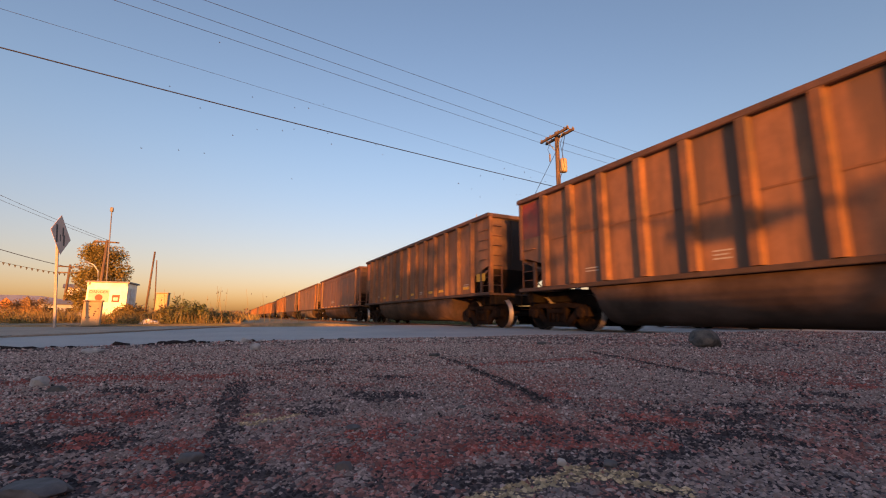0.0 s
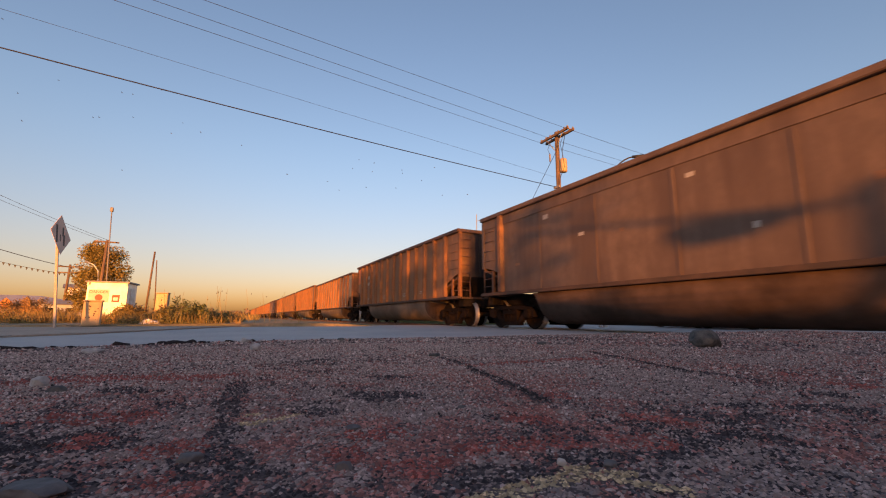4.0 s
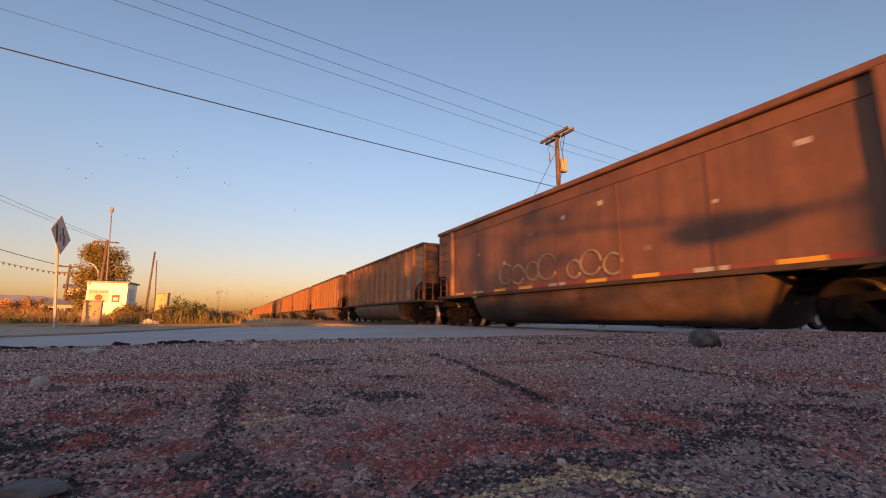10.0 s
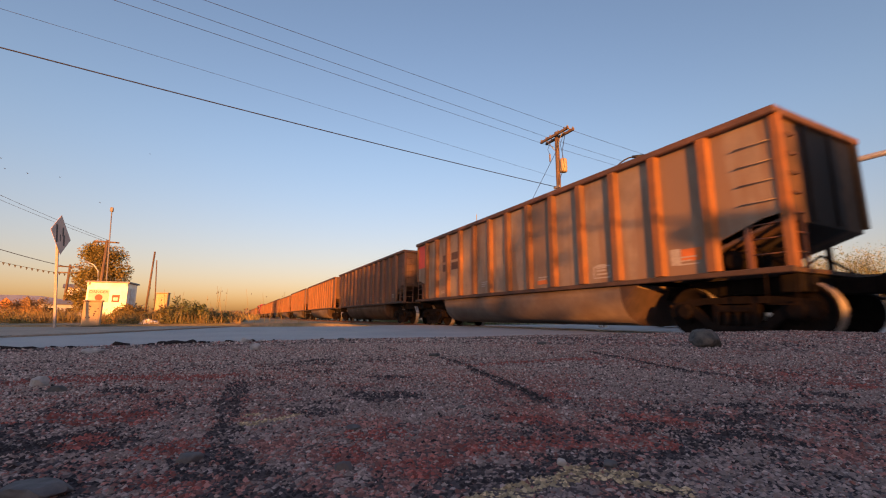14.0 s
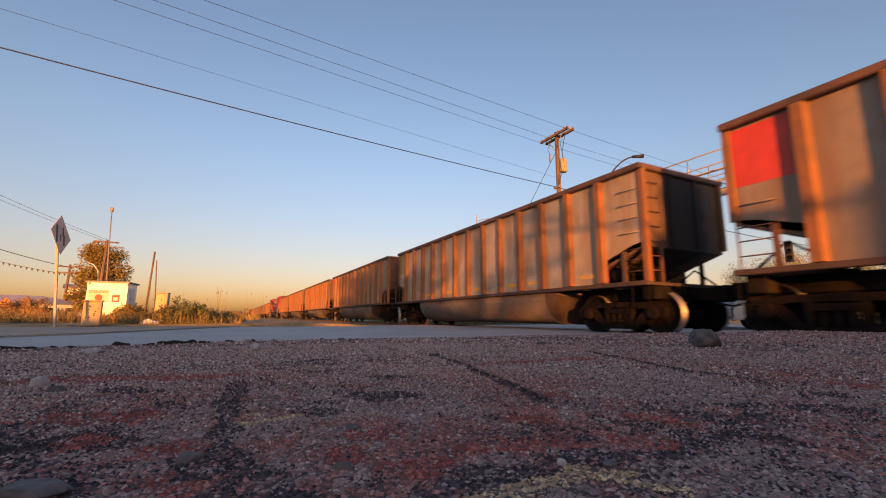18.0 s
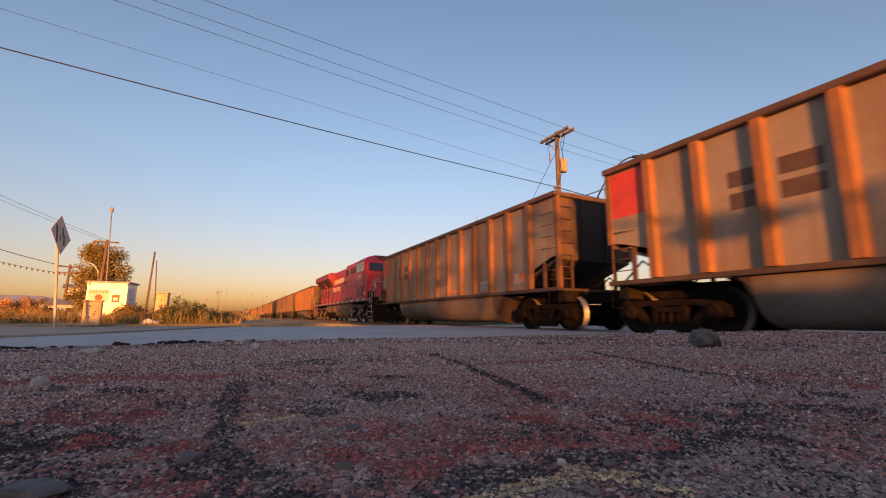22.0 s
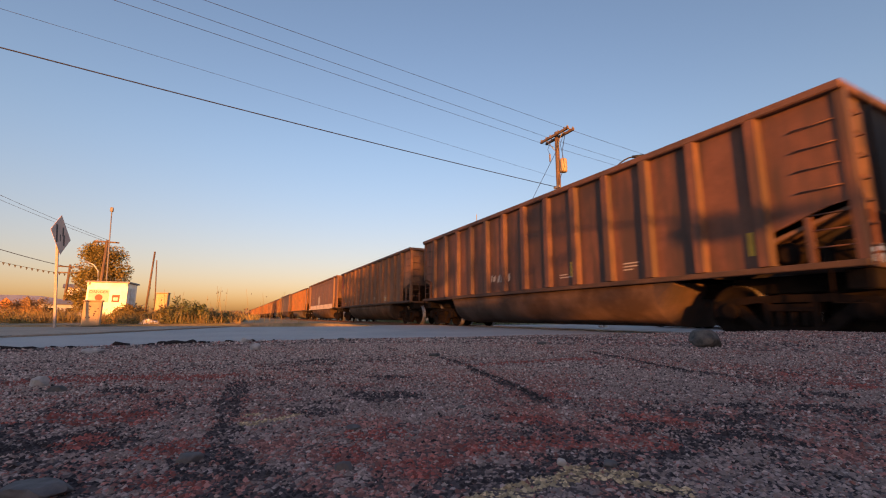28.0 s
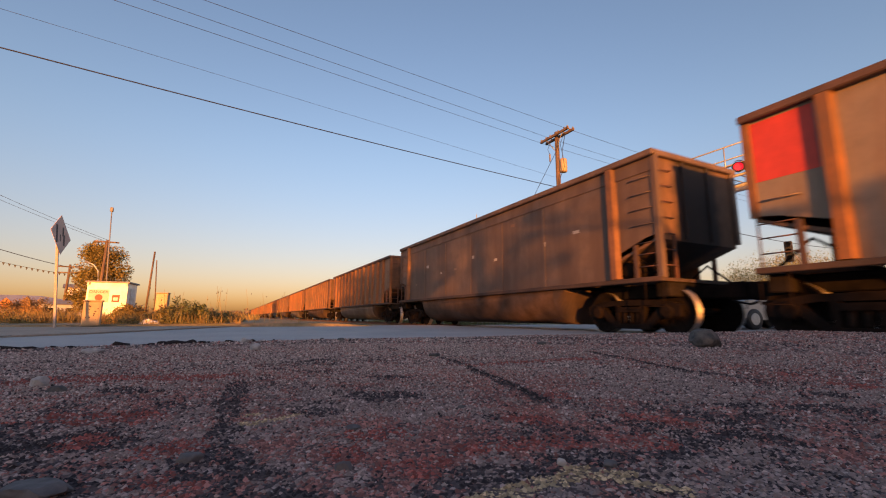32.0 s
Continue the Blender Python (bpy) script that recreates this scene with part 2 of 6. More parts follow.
M["leaf_autumn"] = material("autumn_leaves", (0.24, 0.23, 0.11), 0.7, 0, 3, 0.3, (0.17, 0.19, 0.07), 0.45, 0.8, 0.0, random_tint=0.2)
M["grass"] = material("dry_grass", (0.42, 0.28, 0.10), 0.8, 0, 2, 0.3, (0.14, 0.15, 0.05), 0.45, 0.5, 0.0)
M["weed"] = material("weed_green", (0.11, 0.13, 0.045), 0.75, 0, 2, 0.3, (0.13, 0.12, 0.045), 0.3, 0.8, 0.0)
M["stone"] = material("grey_stone", (0.38, 0.355, 0.335), 0.85, 0, 30, 0.45, bump=0.6, bump_scale=80, bump_dist=0.004)
M["bark"] = material("bark", (0.12, 0.09, 0.06), 0.9, 0, 10, 0.3, bump=0.5)
M["hill"] = material("far_hills", (0.25, 0.27, 0.36), 1.0, 0, 0.02, 0.15, bump=0.0)
M["stone_dark"] = material("dark_stone", (0.045, 0.048, 0.05), 0.8, 0, 30, 0.45, (0.13, 0.12, 0.11), 0.35, 25, 0.6, 80, 0.004)
M["grille"] = material("black_grille", (0.03, 0.02, 0.02), 0.7, 0, 20, 0.4, bump=0.3, bump_scale=90)
M["truck_dust"] = material("dust_coated_steel", (0.15, 0.128, 0.112), 0.9, 0, 6, 0.3, (0.07, 0.05, 0.04), 0.45, 3, 0.3, 50, 0.005)
M["sign_pale"] = material("pale_sign", (0.6, 0.52, 0.45), 0.5, 0, 6, 0.1, bump=0.0)
M["sign_back"] = material("aged_sign_plate", (0.78, 0.52, 0.40), 0.7, 0.0, 8, 0.15, (0.66, 0.45, 0.35), 0.3, 3, 0.1)
M["tan_metal"] = material("tan_painted_metal", (0.45, 0.34, 0.2), 0.55, 0.1, 5, 0.1, bump=0.05)
M["car_silver"] = material("silver_car_paint", (0.4, 0.42, 0.45), 0.3, 0.6, 5, 0.05, bump=0.0)
M["far_leaf"] = material("hazy_far_foliage", (0.17, 0.13, 0.10), 0.9, 0, 0.05, 0.25, bump=0.0)
M["leaf_sun"] = material("olive_leaves", (0.19, 0.165, 0.04), 0.7, 0, 1.0, 0.35, (0.24, 0.17, 0.05), 0.4, 0.5, 0.0)


def chip_material(name, base, spread):
    m = material(name, base, 0.65, 0, 60, 0.2, bump=0.3, bump_scale=300, bump_dist=0.002)
    n, l = m.node_tree.nodes, m.node_tree.links
    b = n["Principled BSDF"]
    src = b.inputs["Base Color"].links[0].from_socket
    g = n.new("ShaderNodeNewGeometry")
    mr = n.new("ShaderNodeMapRange")
    mr.inputs[3].default_value = 1 - spread
    mr.inputs[4].default_value = 1 + spread * 2.6
    pw = n.new("ShaderNodeMath")
    pw.operation = "POWER"
    pw.inputs[1].default_value = 2.4
    l.new(g.outputs["Random Per Island"], pw.inputs[0])
    l.new(pw.outputs[0], mr.inputs[0])
    hs = n.new("ShaderNodeHueSaturation")
    l.new(mr.outputs[0], hs.inputs["Value"])
    l.new(src, hs.inputs["Color"])
    l.new(hs.outputs[0], b.inputs["Base Color"])
    return m


M["chip_grey"] = chip_material("grey_chips", (0.28, 0.215, 0.20), 0.26)
M["chip_red"] = chip_material("red_chips", (0.285, 0.135, 0.118), 0.3)
M["chip_dark"] = chip_material("dark_chips", (0.05, 0.042, 0.046), 0.4)
M["chip_ochre"] = chip_material("ochre_chips", (0.42, 0.32, 0.20), 0.35)
M["tar"] = material("broken_tar", (0.03, 0.022, 0.021), 0.9, 0, 40, 0.4, bump=0.6, bump_scale=120, bump_dist=0.004)
M["stone_dull"] = material("dull_bluish_stone", (0.115, 0.11, 0.115), 0.9, 0, 60, 0.3, bump=0.5, bump_scale=150, bump_dist=0.002)
M["rust_leaf"] = material("rusty_dry_leaves", (0.36, 0.21, 0.075), 0.8, 0, 2, 0.3, (0.16, 0.12, 0.045), 0.4, 0.8, 0.0)
M["pale_blue"] = material("pale_blue_sheet", (0.45, 0.47, 0.55), 0.7, 0, 2, 0.1, bump=0.05)
M["rib_rust"] = material("rusty_orange_ribs", (0.24, 0.10, 0.034), 0.75, 0.0, 4, 0.22, (0.17, 0.085, 0.042), 0.35, 1.5, 0.15, random_tint=0.12)
M["rib_brown"] = material("rusty_brown_ribs", (0.205, 0.096, 0.046), 0.75, 0.0, 4, 0.25, (0.11, 0.065, 0.042), 0.35, 1.5, 0.15, random_tint=0.12)
M["chip_rust"] = chip_material("rust_red_chips", (0.27, 0.082, 0.068), 0.3)
M["chip_pale"] = chip_material("pale_chips", (0.40, 0.325, 0.295), 0.26)
M["pale_grey"] = material("pale_beige_grey_paint", (0.37, 0.325, 0.255), 0.6, 0.0, 3, 0.14, (0.29, 0.215, 0.14), 0.4, 0.9, 0.12, 40, 0.004, 0.05, 1.0, edge=0.12)
M["umber"] = material("dusty_dark_brown_paint", (0.135, 0.095, 0.073), 0.65, 0.0, 3, 0.2, (0.09, 0.06, 0.046), 0.4, 0.8, 0.15, 40, 0.004, 0.06, 1.2)
M["russet"] = material("dusty_russet_paint", (0.18, 0.092, 0.058), 0.65, 0.0, 3, 0.18, (0.125, 0.078, 0.058), 0.42, 0.7, 0.15, 40, 0.004, 0.05, 1.0)
M["sill_brown"] = material("dark_sill_brown", (0.075, 0.047, 0.036), 0.8, 0, 4, 0.3, (0.045, 0.032, 0.027), 0.4, 1.5, 0.2)
M["grab_white"] = material("grimy_white_rail", (0.36, 0.33, 0.3), 0.6, 0, 6, 0.2, bump=0.0)
M["rust"] = material("orange_rust", (0.26, 0.13, 0.05), 0.85, 0, 10, 0.3, (0.1, 0.06, 0.04), 0.4, 5, 0.4)
M["red_lamp"] = glow("red_signal_lamp", (1.0, 0.01, 0.03), 0.45)

def glass_mat():
    m = bpy.data.materials.new("dark_glass")
    m.use_nodes = True
    b = m.node_tree.nodes["Principled BSDF"]
    b.inputs["Base Color"].default_value = (0.008, 0.009, 0.011, 1)
    b.inputs["Roughness"].default_value = 0.06
    b.inputs["Specular IOR Level"].default_value = 0.8
    return m


M["glass"] = glass_mat()
# dull, sooty and tarry surfaces have hardly any sheen
for key in ("tar", "coal", "chip_dark", "chip_grey", "chip_red", "chip_rust", "chip_pale", "chip_ochre", "old_asphalt", "tub_dark", "tub_dust", "truck_dust"):
    M[key].node_tree.nodes["Principled BSDF"].inputs["Specular IOR Level"].default_value = 0.12

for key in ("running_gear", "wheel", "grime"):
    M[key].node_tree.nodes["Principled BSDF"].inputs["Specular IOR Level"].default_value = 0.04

# ---- ground, road, pavement, track ----
TRACK_Y = 7.364 + 1.467


def far_ground():
    bm = bmesh.new()
    rings = [0, 12, 30, 60, 120, 300, 800, 2000, 4000]
    seg = 48
    prev = None
    for r in rings:
        if r == 0:
            ring = [bm.verts.new((0, 0, -0.12))]
        else:
            ring = []
            for i in range(seg):
                a = 2 * math.pi * i / seg
                x, y = r * math.cos(a), r * math.sin(a)
                z = -0.12 + (0.05 * noise.noise((x * 0.05, y * 0.05, 0)) if r > 20 else 0)
                ring.append(bm.verts.new((x, y, z)))
        if prev is not None:
            for i in range(seg):
                if len(prev) == 1:
                    bm.faces.new((prev[0], ring[i], ring[(i + 1) % seg]))
                else:
                    bm.faces.new((prev[i], ring[i], ring[(i + 1) % seg], prev[(i + 1) % seg]))
        prev = ring
    return tagged(part("ground", bm, M["ground"]), "dry earth and grass plain reaching the horizon", "ground", kind="structure")


far_ground()
ROAD_X0, ROAD_X1 = -16.8, 30.0


def road():
    bm = bmesh.new()
    prism(bm, [(ROAD_X0, -0.2), (ROAD_X1, -0.2), (ROAD_X1, 0.0), (ROAD_X0, 0.0)], 1, -60, TRACK_Y - 0.82)
    prism(bm, [(ROAD_X0, -0.2), (ROAD_X1, -0.2), (ROAD_X1, 0.0), (ROAD_X0, 0.0)], 1, TRACK_Y + 0.82, 26)
    prism(bm, [(ROAD_X0 + 2, -0.2), (ROAD_X1, -0.2), (ROAD_X1, 0.0), (ROAD_X0 + 2, 0.0)], 1, TRACK_Y - 0.64, TRACK_Y + 0.64)
    return tagged(part("road", bm, M["asphalt"]), "bluish grey asphalt road over the level crossing", "road", kind="structure")


road()


def edge_x(y):
    """The pavement's edge by the road: it bends towards the road's far end."""
    return -2.36 + 0.24 * max(0.0, min(1.0, (0.05 - y) / 0.7))


def old_pavement():
    """The worn chip-seal pad on which the camera lies: a slab with an uneven, broken edge."""
    bm = bmesh.new()
    x0, x1, y0, y1 = -2.27, 9.0, -9.0, 6.3
    nx, ny = 140, 190
    grid = []
    for i in range(nx + 1):
        row = []
        u = i / nx
        x = x0 + (x1 - x0) * u ** 1.6
        for j in range(ny + 1):
            y = y0 + (y1 - y0) * j / ny
            xe = x + (edge_x(y) + 2.27) * max(0.0, 1 - u * 12)
            if i == 0:
                xe += 0.05 * noise.noise((y * 2.2, 3.1, 0)) + 0.025 * noise.noise((y * 9, 1, 0))
            z = 0.209 + 0.005 * noise.noise((x * 1.3, y * 1.3, 0))
            edge = 1.2
            if y > y1 - edge:
                z -= 0.16 * ((y - (y1 - edge)) / edge) ** 2
            row.append(bm.verts.new((xe, y, z)))
        grid.append(row)
    for i in range(nx):
        for j in range(ny):
            bm.faces.new((grid[i][j], grid[i + 1][j], grid[i + 1][j + 1], grid[i][j + 1]))
    low = []
    for j in range(ny + 1):
        v = grid[0][j].co
        low.append((bm.verts.new((v.x - 0.012, v.y, v.z - 0.04)), bm.verts.new((v.x - 0.55, v.y, -0.02))))
    for j in range(ny):
        bm.faces.new((grid[0][j], grid[0][j + 1], low[j + 1][0], low[j][0]))
        bm.faces.new((low[j][0], low[j + 1][0], low[j + 1][1], low[j][1]))
    bmesh.ops.recalc_face_normals(bm, faces=bm.faces)
    return tagged(part("pavement", bm, M["old_asphalt"]), "worn reddish grey chip-seal pavement with a broken edge", "pavement", kind="structure")


old_pavement()


def track():
    for side in (-1, 1):
        bm = bmesh.new()
        y = TRACK_Y + side * 0.7525
        prof = [(y - 0.07, -0.17), (y + 0.07, -0.17), (y + 0.06, -0.15), (y + 0.01, -0.14), (y + 0.01, -0.045), (y + 0.036, -0.035), (y + 0.036, -0.004), (y - 0.036, -0.004), (y - 0.036, -0.035), (y - 0.01, -0.045), (y - 0.01, -0.14), (y - 0.06, -0.15)]
        prism(bm, prof, 0, -700, 500)
        r = tagged(part("rail", bm, M["rail_steel"]), "rusty steel rail of the main track", "rail", "rails of the track", "structure")
        part("running_surface", bbox(-700, 500, y - 0.03, y + 0.03, -0.004, 0.0), M["rail_top"], r, "polished bright running surface")
    bm = bmesh.new()
    prism(bm, [(TRACK_Y - 2.6, -0.2), (TRACK_Y + 2.6, -0.2), (TRACK_Y + 1.6, -0.13), (TRACK_Y - 1.6, -0.13)], 0, -700, ROAD_X0 + 1.5)
    tagged(part("ballast_bed", bm, M["ballast"]), "dark crushed-stone ballast under the track", "ballast", kind="structure")


track()


def verge():
    """Raised dry verge behind the kerb beyond the road."""
    bm = bmesh.new()
    nx, ny = 60, 60
    g = []
    for i in range(nx + 1):
        row = []
        x = -15.2 - 110 * (max(0, i - 1) / nx) ** 2
        for j in range(ny + 1):
            y = -60 + 65.5 * j / ny
            z = 0.08 + 0.05 * noise.noise((x * 0.3, y * 0.3, 2)) - 0.12 * max(0, (y - 3.0) / 2.5)
            row.append(bm.verts.new((x, y, z if i > 0 else -0.1)))
        g.append(row)
    for i in range(nx):
        for j in range(ny):
            bm.faces.new((g[i][j], g[i][j + 1], g[i + 1][j + 1], g[i + 1][j]))
    bmesh.ops.recalc_face_normals(bm, faces=bm.faces)
    return tagged(part("verge", bm, M["ground"]), "raised dry grass verge behind the kerb", "verge", kind="structure")


verge()


def shoulder():
    """Tan gravelly concrete apron between the road and the weeds, with a low edge."""
    bm = bmesh.new()
    pts = [(-8.0, -3.6), (-9.6, -2.35), (-11.9, -1.4), (-14.6, -0.2), (-16.4, 1.2), (-18.6, 3.6), (-19.4, 3.6), (-19.0, -6), (-16.0, -12), (-7.0, -12), (-6.6, -6)]
    prism(bm, pts, 2, -0.15, 0.03)
    return tagged(part("shoulder", bm, M["apron"]), "tan gravelly concrete apron beside the road", "apron", kind="structure")


shoulder()
tagged(part("apron_joint", bbox(-8.62, -8.2, -3.02, -2.98, 0.03, 0.034), M["black"]), "dark open joint in the apron", "joint", kind="structure")

# ---- the train ----
PITCH = 16.18
HALF = 7.271
KY = 0.957
LOCO_PITCH = 22.3


def fit_car(bm):
    """Scale the drawn cross-section to the width and height fitted to the camera's view."""
    for v in bm.verts:
        v.co.y *= KY
        if v.co.z > 1.0:
            v.co.z = 1.0 + (v.co.z - 1.0) * 0.962
    return bm


def slot(ob, mat):
    ob.material_slots[0].link = "OBJECT"
    ob.material_slots[0].material = mat


def wheelset_mesh(r):
    bm = bmesh.new()
    tube(bm, (0, -1.05, 0), (0, 1.05, 0), 0.08, 0.08, 10)
    for s in (-1, 1):
        prof = [(0.09, 0.0), (0.14, 0.06), (r - 0.09, 0.05), (r - 0.05, 0.0), (r, 0.0), (r, 0.125), (r + 0.028, 0.135), (r + 0.025, 0.155), (r - 0.06, 0.15), (0.13, 0.12), (0.09, 0.15)]
        lathe(bm, [(a, -h) for a, h in prof] if s > 0 else [(a, h) for a, h in prof], (0, s * 0.825, 0), (0, 1, 0), 28)
    for k in range(6):
        a = k * math.pi / 3
        for s in (-1, 1):
            tube(bm, (0.22 * math.cos(a), s * 0.80, 0.22 * math.sin(a)), (0.22 * math.cos(a), s * 0.765, 0.22 * math.sin(a)), 0.035, 0.035, 6)
    bmesh.ops.recalc_face_normals(bm, faces=bm.faces)
    for f in bm.faces:
        if all(math.hypot(v.co.x, v.co.z) > r - 0.004 for v in f.verts):
            f.material_index = 1
    return bm


def add_wheelset(t, r, dx, label=""):
    w = part("wheelset", wheelset_mesh(r), M["wheel"], t, label, pose(dx, 0, r))
    w.data.materials.append(M["tread"])
    return w


def side_frame_mesh():
    """Cast side frame of a two-axle truck, openings and bearing ends."""
    bm = bmesh.new()
    top = [(-1.16, 0.36), (-1.16, 0.58), (-0.98, 0.64), (-0.55, 0.70), (0.55, 0.70), (0.98, 0.64), (1.16, 0.58), (1.16, 0.36), (1.02, 0.36), (0.96, 0.52), (0.50, 0.585), (-0.50, 0.585), (-0.96, 0.52), (-1.02, 0.36)]
    prism(bm, top, 1, -0.07, 0.07)
    for s in (-1, 1):
        prism(bm, [(s * 0.98, 0.56), (s * 0.74, 0.58), (s * 0.30, 0.17), (s * 0.48, 0.14)], 1, -0.06, 0.06)
        prism(bm, [(s * 0.27, 0.60), (s * 0.36, 0.60), (s * 0.36, 0.17), (s * 0.27, 0.17)], 1, -0.08, 0.08)
        lathe(bm, [(0.11, -0.07), (0.15, -0.06), (0.15, 0.10), (0.1, 0.13)], (s * 0.89, 0, 0.457), (0, -1, 0), 14)
        box(bm, s * 0.89 - 0.17, s * 0.89 + 0.17, -0.08, 0.08, 0.50, 0.64)
    prism(bm, [(-0.50, 0.10), (0.50, 0.10), (0.44, 0.21), (-0.44, 0.21)], 1, -0.09, 0.09)
    for x in (-0.17, 0.0, 0.17):
        lathe(bm, [(0.07, 0.0), (0.075, 0.05), (0.06, 0.08), (0.075, 0.11), (0.06, 0.14), (0.075, 0.17), (0.06, 0.20), (0.07, 0.25)], (x, 0, 0.21), (0, 0, 1), 10)
    box(bm, -0.28, 0.28, -0.1, 0.1, 0.45, 0.56)
    bmesh.ops.recalc_face_normals(bm, faces=bm.faces)
    return bm


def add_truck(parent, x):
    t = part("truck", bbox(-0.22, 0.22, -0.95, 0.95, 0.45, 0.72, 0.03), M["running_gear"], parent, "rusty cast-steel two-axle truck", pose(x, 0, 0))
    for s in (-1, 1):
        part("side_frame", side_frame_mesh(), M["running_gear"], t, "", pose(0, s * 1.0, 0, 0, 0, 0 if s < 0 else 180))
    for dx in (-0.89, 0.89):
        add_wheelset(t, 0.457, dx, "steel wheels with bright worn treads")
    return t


RIBS = [-6.15 + 1.02 * i for i in range(13)]


def side_panel_mesh(s):
    bm = bmesh.new()
    y = s * 1.398
    pts = [(-7.26, 2.02), (-6.9, 1.96), (-6.12, 1.72), (-6.12, 1.08), (6.12, 1.08), (6.12, 1.66), (6.9, 1.96), (7.26, 2.02), (7.26, 3.70), (-7.26, 3.70)]
    prism(bm, pts, 1, y - 0.012, y + 0.012)
    return bm


def rib_mesh():
    bm = bmesh.new()
    prism(bm, [(-0.12, 0.0), (-0.075, -0.122 / KY), (0.075, -0.122 / KY), (0.12, 0.0)], 2, 1.14, 3.67)
    return bm


def end_mesh():
    """End wall at +x with its slope sheet below."""
    bm = bmesh.new()
    prism(bm, [(7.16, 1.90), (7.20, 1.90), (7.20, 3.72), (7.16, 3.72)], 1, -1.385, 1.385)
    prism(bm, [(7.20, 1.90), (7.16, 1.94), (4.9, 1.12), (4.95, 1.06)], 1, -1.38, 1.38)
    return bm


def tub_mesh():
    bm = bmesh.new()
    n = 20
    prof = []
    for i in range(n + 1):
        co, si = math.cos(math.pi * i / n), math.sin(math.pi * i / n)
        prof.append((1.40 * math.copysign(abs(co) ** 0.62, co), 1.02 - 0.87 * si ** 0.8))
    xs = [(-4.68, 0.12), (-4.48, 1.0), (4.02, 1.0), (4.45, 0.12)]
    rings = [[bm.verts.new((x, y, 1.02 + (z - 1.02) * k)) for y, z in prof] for x, k in xs]
    for A, B in zip(rings, rings[1:]):
        for i in range(n):
            f = bm.faces.new((A[i], A[i + 1], B[i + 1], B[i]))
            f.smooth = A is rings[1]
            # the sloped ends take the darker second material
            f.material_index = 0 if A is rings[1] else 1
    for A, B in zip(rings, rings[1:]):
        bm.faces.new((A[0], A[-1], B[-1], B[0]))
    bm.faces.new(rings[0])
    bm.faces.new(rings[-1])
    bmesh.ops.recalc_face_normals(bm, faces=bm.faces)
    return bm


def build_car(ribbed, label, group="coal cars of the train"):
    car = thing("coal_car", label, "rail car", group)
    sk = "skin"
    made = {"skin": [], "rib": [], "tub": []}

    def add(key, name, bm, mat, parent):
        o = part(name, fit_car(bm), mat, parent)
        made.setdefault(key, []).append(o)
        slot(o, mat)
        return o
    for s in (-1, 1):
        add("skin", "side_panel", side_panel_mesh(s), M["brown"], car)
        add("skin", "top_chord", bbox(-7.29, 7.29, min(s * 1.40, s * 1.533), max(s * 1.40, s * 1.533), 3.665, 3.80, 0.02), M["brown"], car)
        add("skin", "side_sill", bbox(-7.28, 7.28, min(s * 1.34, s * 1.515), max(s * 1.34, s * 1.515), 1.03, 1.13, 0.012), M["brown"], car)
        if ribbed:
            base = add("rib", "rib", rib_mesh(), M["brown"], car)
            base.matrix_basis = pose(RIBS[0], s * 1.408 * KY, 0, 0, 0, 0 if s < 0 else 180)
            for x in RIBS[1:]:
                made["rib"].append(again(base, pose(x, s * 1.408 * KY, 0, 0, 0, 0 if s < 0 else 180), car))
        else:
            for x in (-6.15, 6.15):
                o = add("rib", "side_post", rib_mesh(), M["brown"], car)
                o.matrix_basis = pose(x, s * 1.408 * KY, 0, 0, 0, 0 if s < 0 else 180)
        for e in (-1, 1):
            full = e * s < 0
            add("skin", "corner_post", bbox(e * 7.22 - 0.065, e * 7.22 + 0.065, min(s * 1.32, s * 1.45), max(s * 1.32, s * 1.45), 1.10 if full else 1.98, 3.68, 0.01), M["brown"], car)
            add("skin", "stanchion", bbox(e * 6.66 - 0.04, e * 6.66 + 0.04, min(s * 1.36, s * 1.44), max(s * 1.36, s * 1.44), 1.12, 1.84), M["brown"], car)
            for z in (2.24, 2.58, 2.91, 3.25):
                bm = bmesh.new()
                yy = s * 1.408
                chain(bm, [(e * 6.6, yy, z), (e * 6.6, yy + s * 0.05, z), (e * 7.1, yy + s * 0.05, z), (e * 7.1, yy, z)], 0.012, 5)
                add("skin", "grab_iron", bm, M["brown"], car)
            # rungs between the corner and the stanchion, and up the end sheet
            if s < 0:
                if full:
                    add("skin", "ladder_stile", bbox(7.19, 7.24, -0.955, -0.905, 1.10, 2.0), M["brown"], car)
                    for z in (1.36, 1.68, 2.02, 2.36, 2.7, 3.04, 3.38):
                        add("skin", "rung", chain(bmesh.new(), [(7.2, -1.33, z), (7.26, -1.33, z), (7.26, -0.93, z), (7.2, -0.93, z)], 0.013, 5), M["brown"], car)
                else:
                    add("skin", "ladder_stile", bbox(-7.225, -7.2, -1.41, -1.38, 1.12, 1.98), M["brown"], car)
                for z in (1.36, 1.62, 1.86):
                    add("skin", "rung", chain(bmesh.new(), [(e * 7.21, -1.395, z), (e * 6.68, -1.395, z)], 0.013, 5), M["brown"], car)
            bm = bmesh.new()
            chain(bm, [(e * 7.1, s * 1.2, 1.12), (e * 6.6, s * 1.22, 1.55), (e * 6.15, s * 1.2, 1.2)], 0.025, 5)
            add("gear", "brake_rod", bm, M["running_gear"], car)
            bm = bmesh.new()
            chain(bm, [(e * 7.25, s * 1.44, 1.05), (e * 7.25, s * 1.46, 0.55), (e * 6.85, s * 1.46, 0.55), (e * 6.85, s * 1.44, 1.05)], 0.014, 5)
            add("gear", "sill_step", bm, M["running_gear"], car)
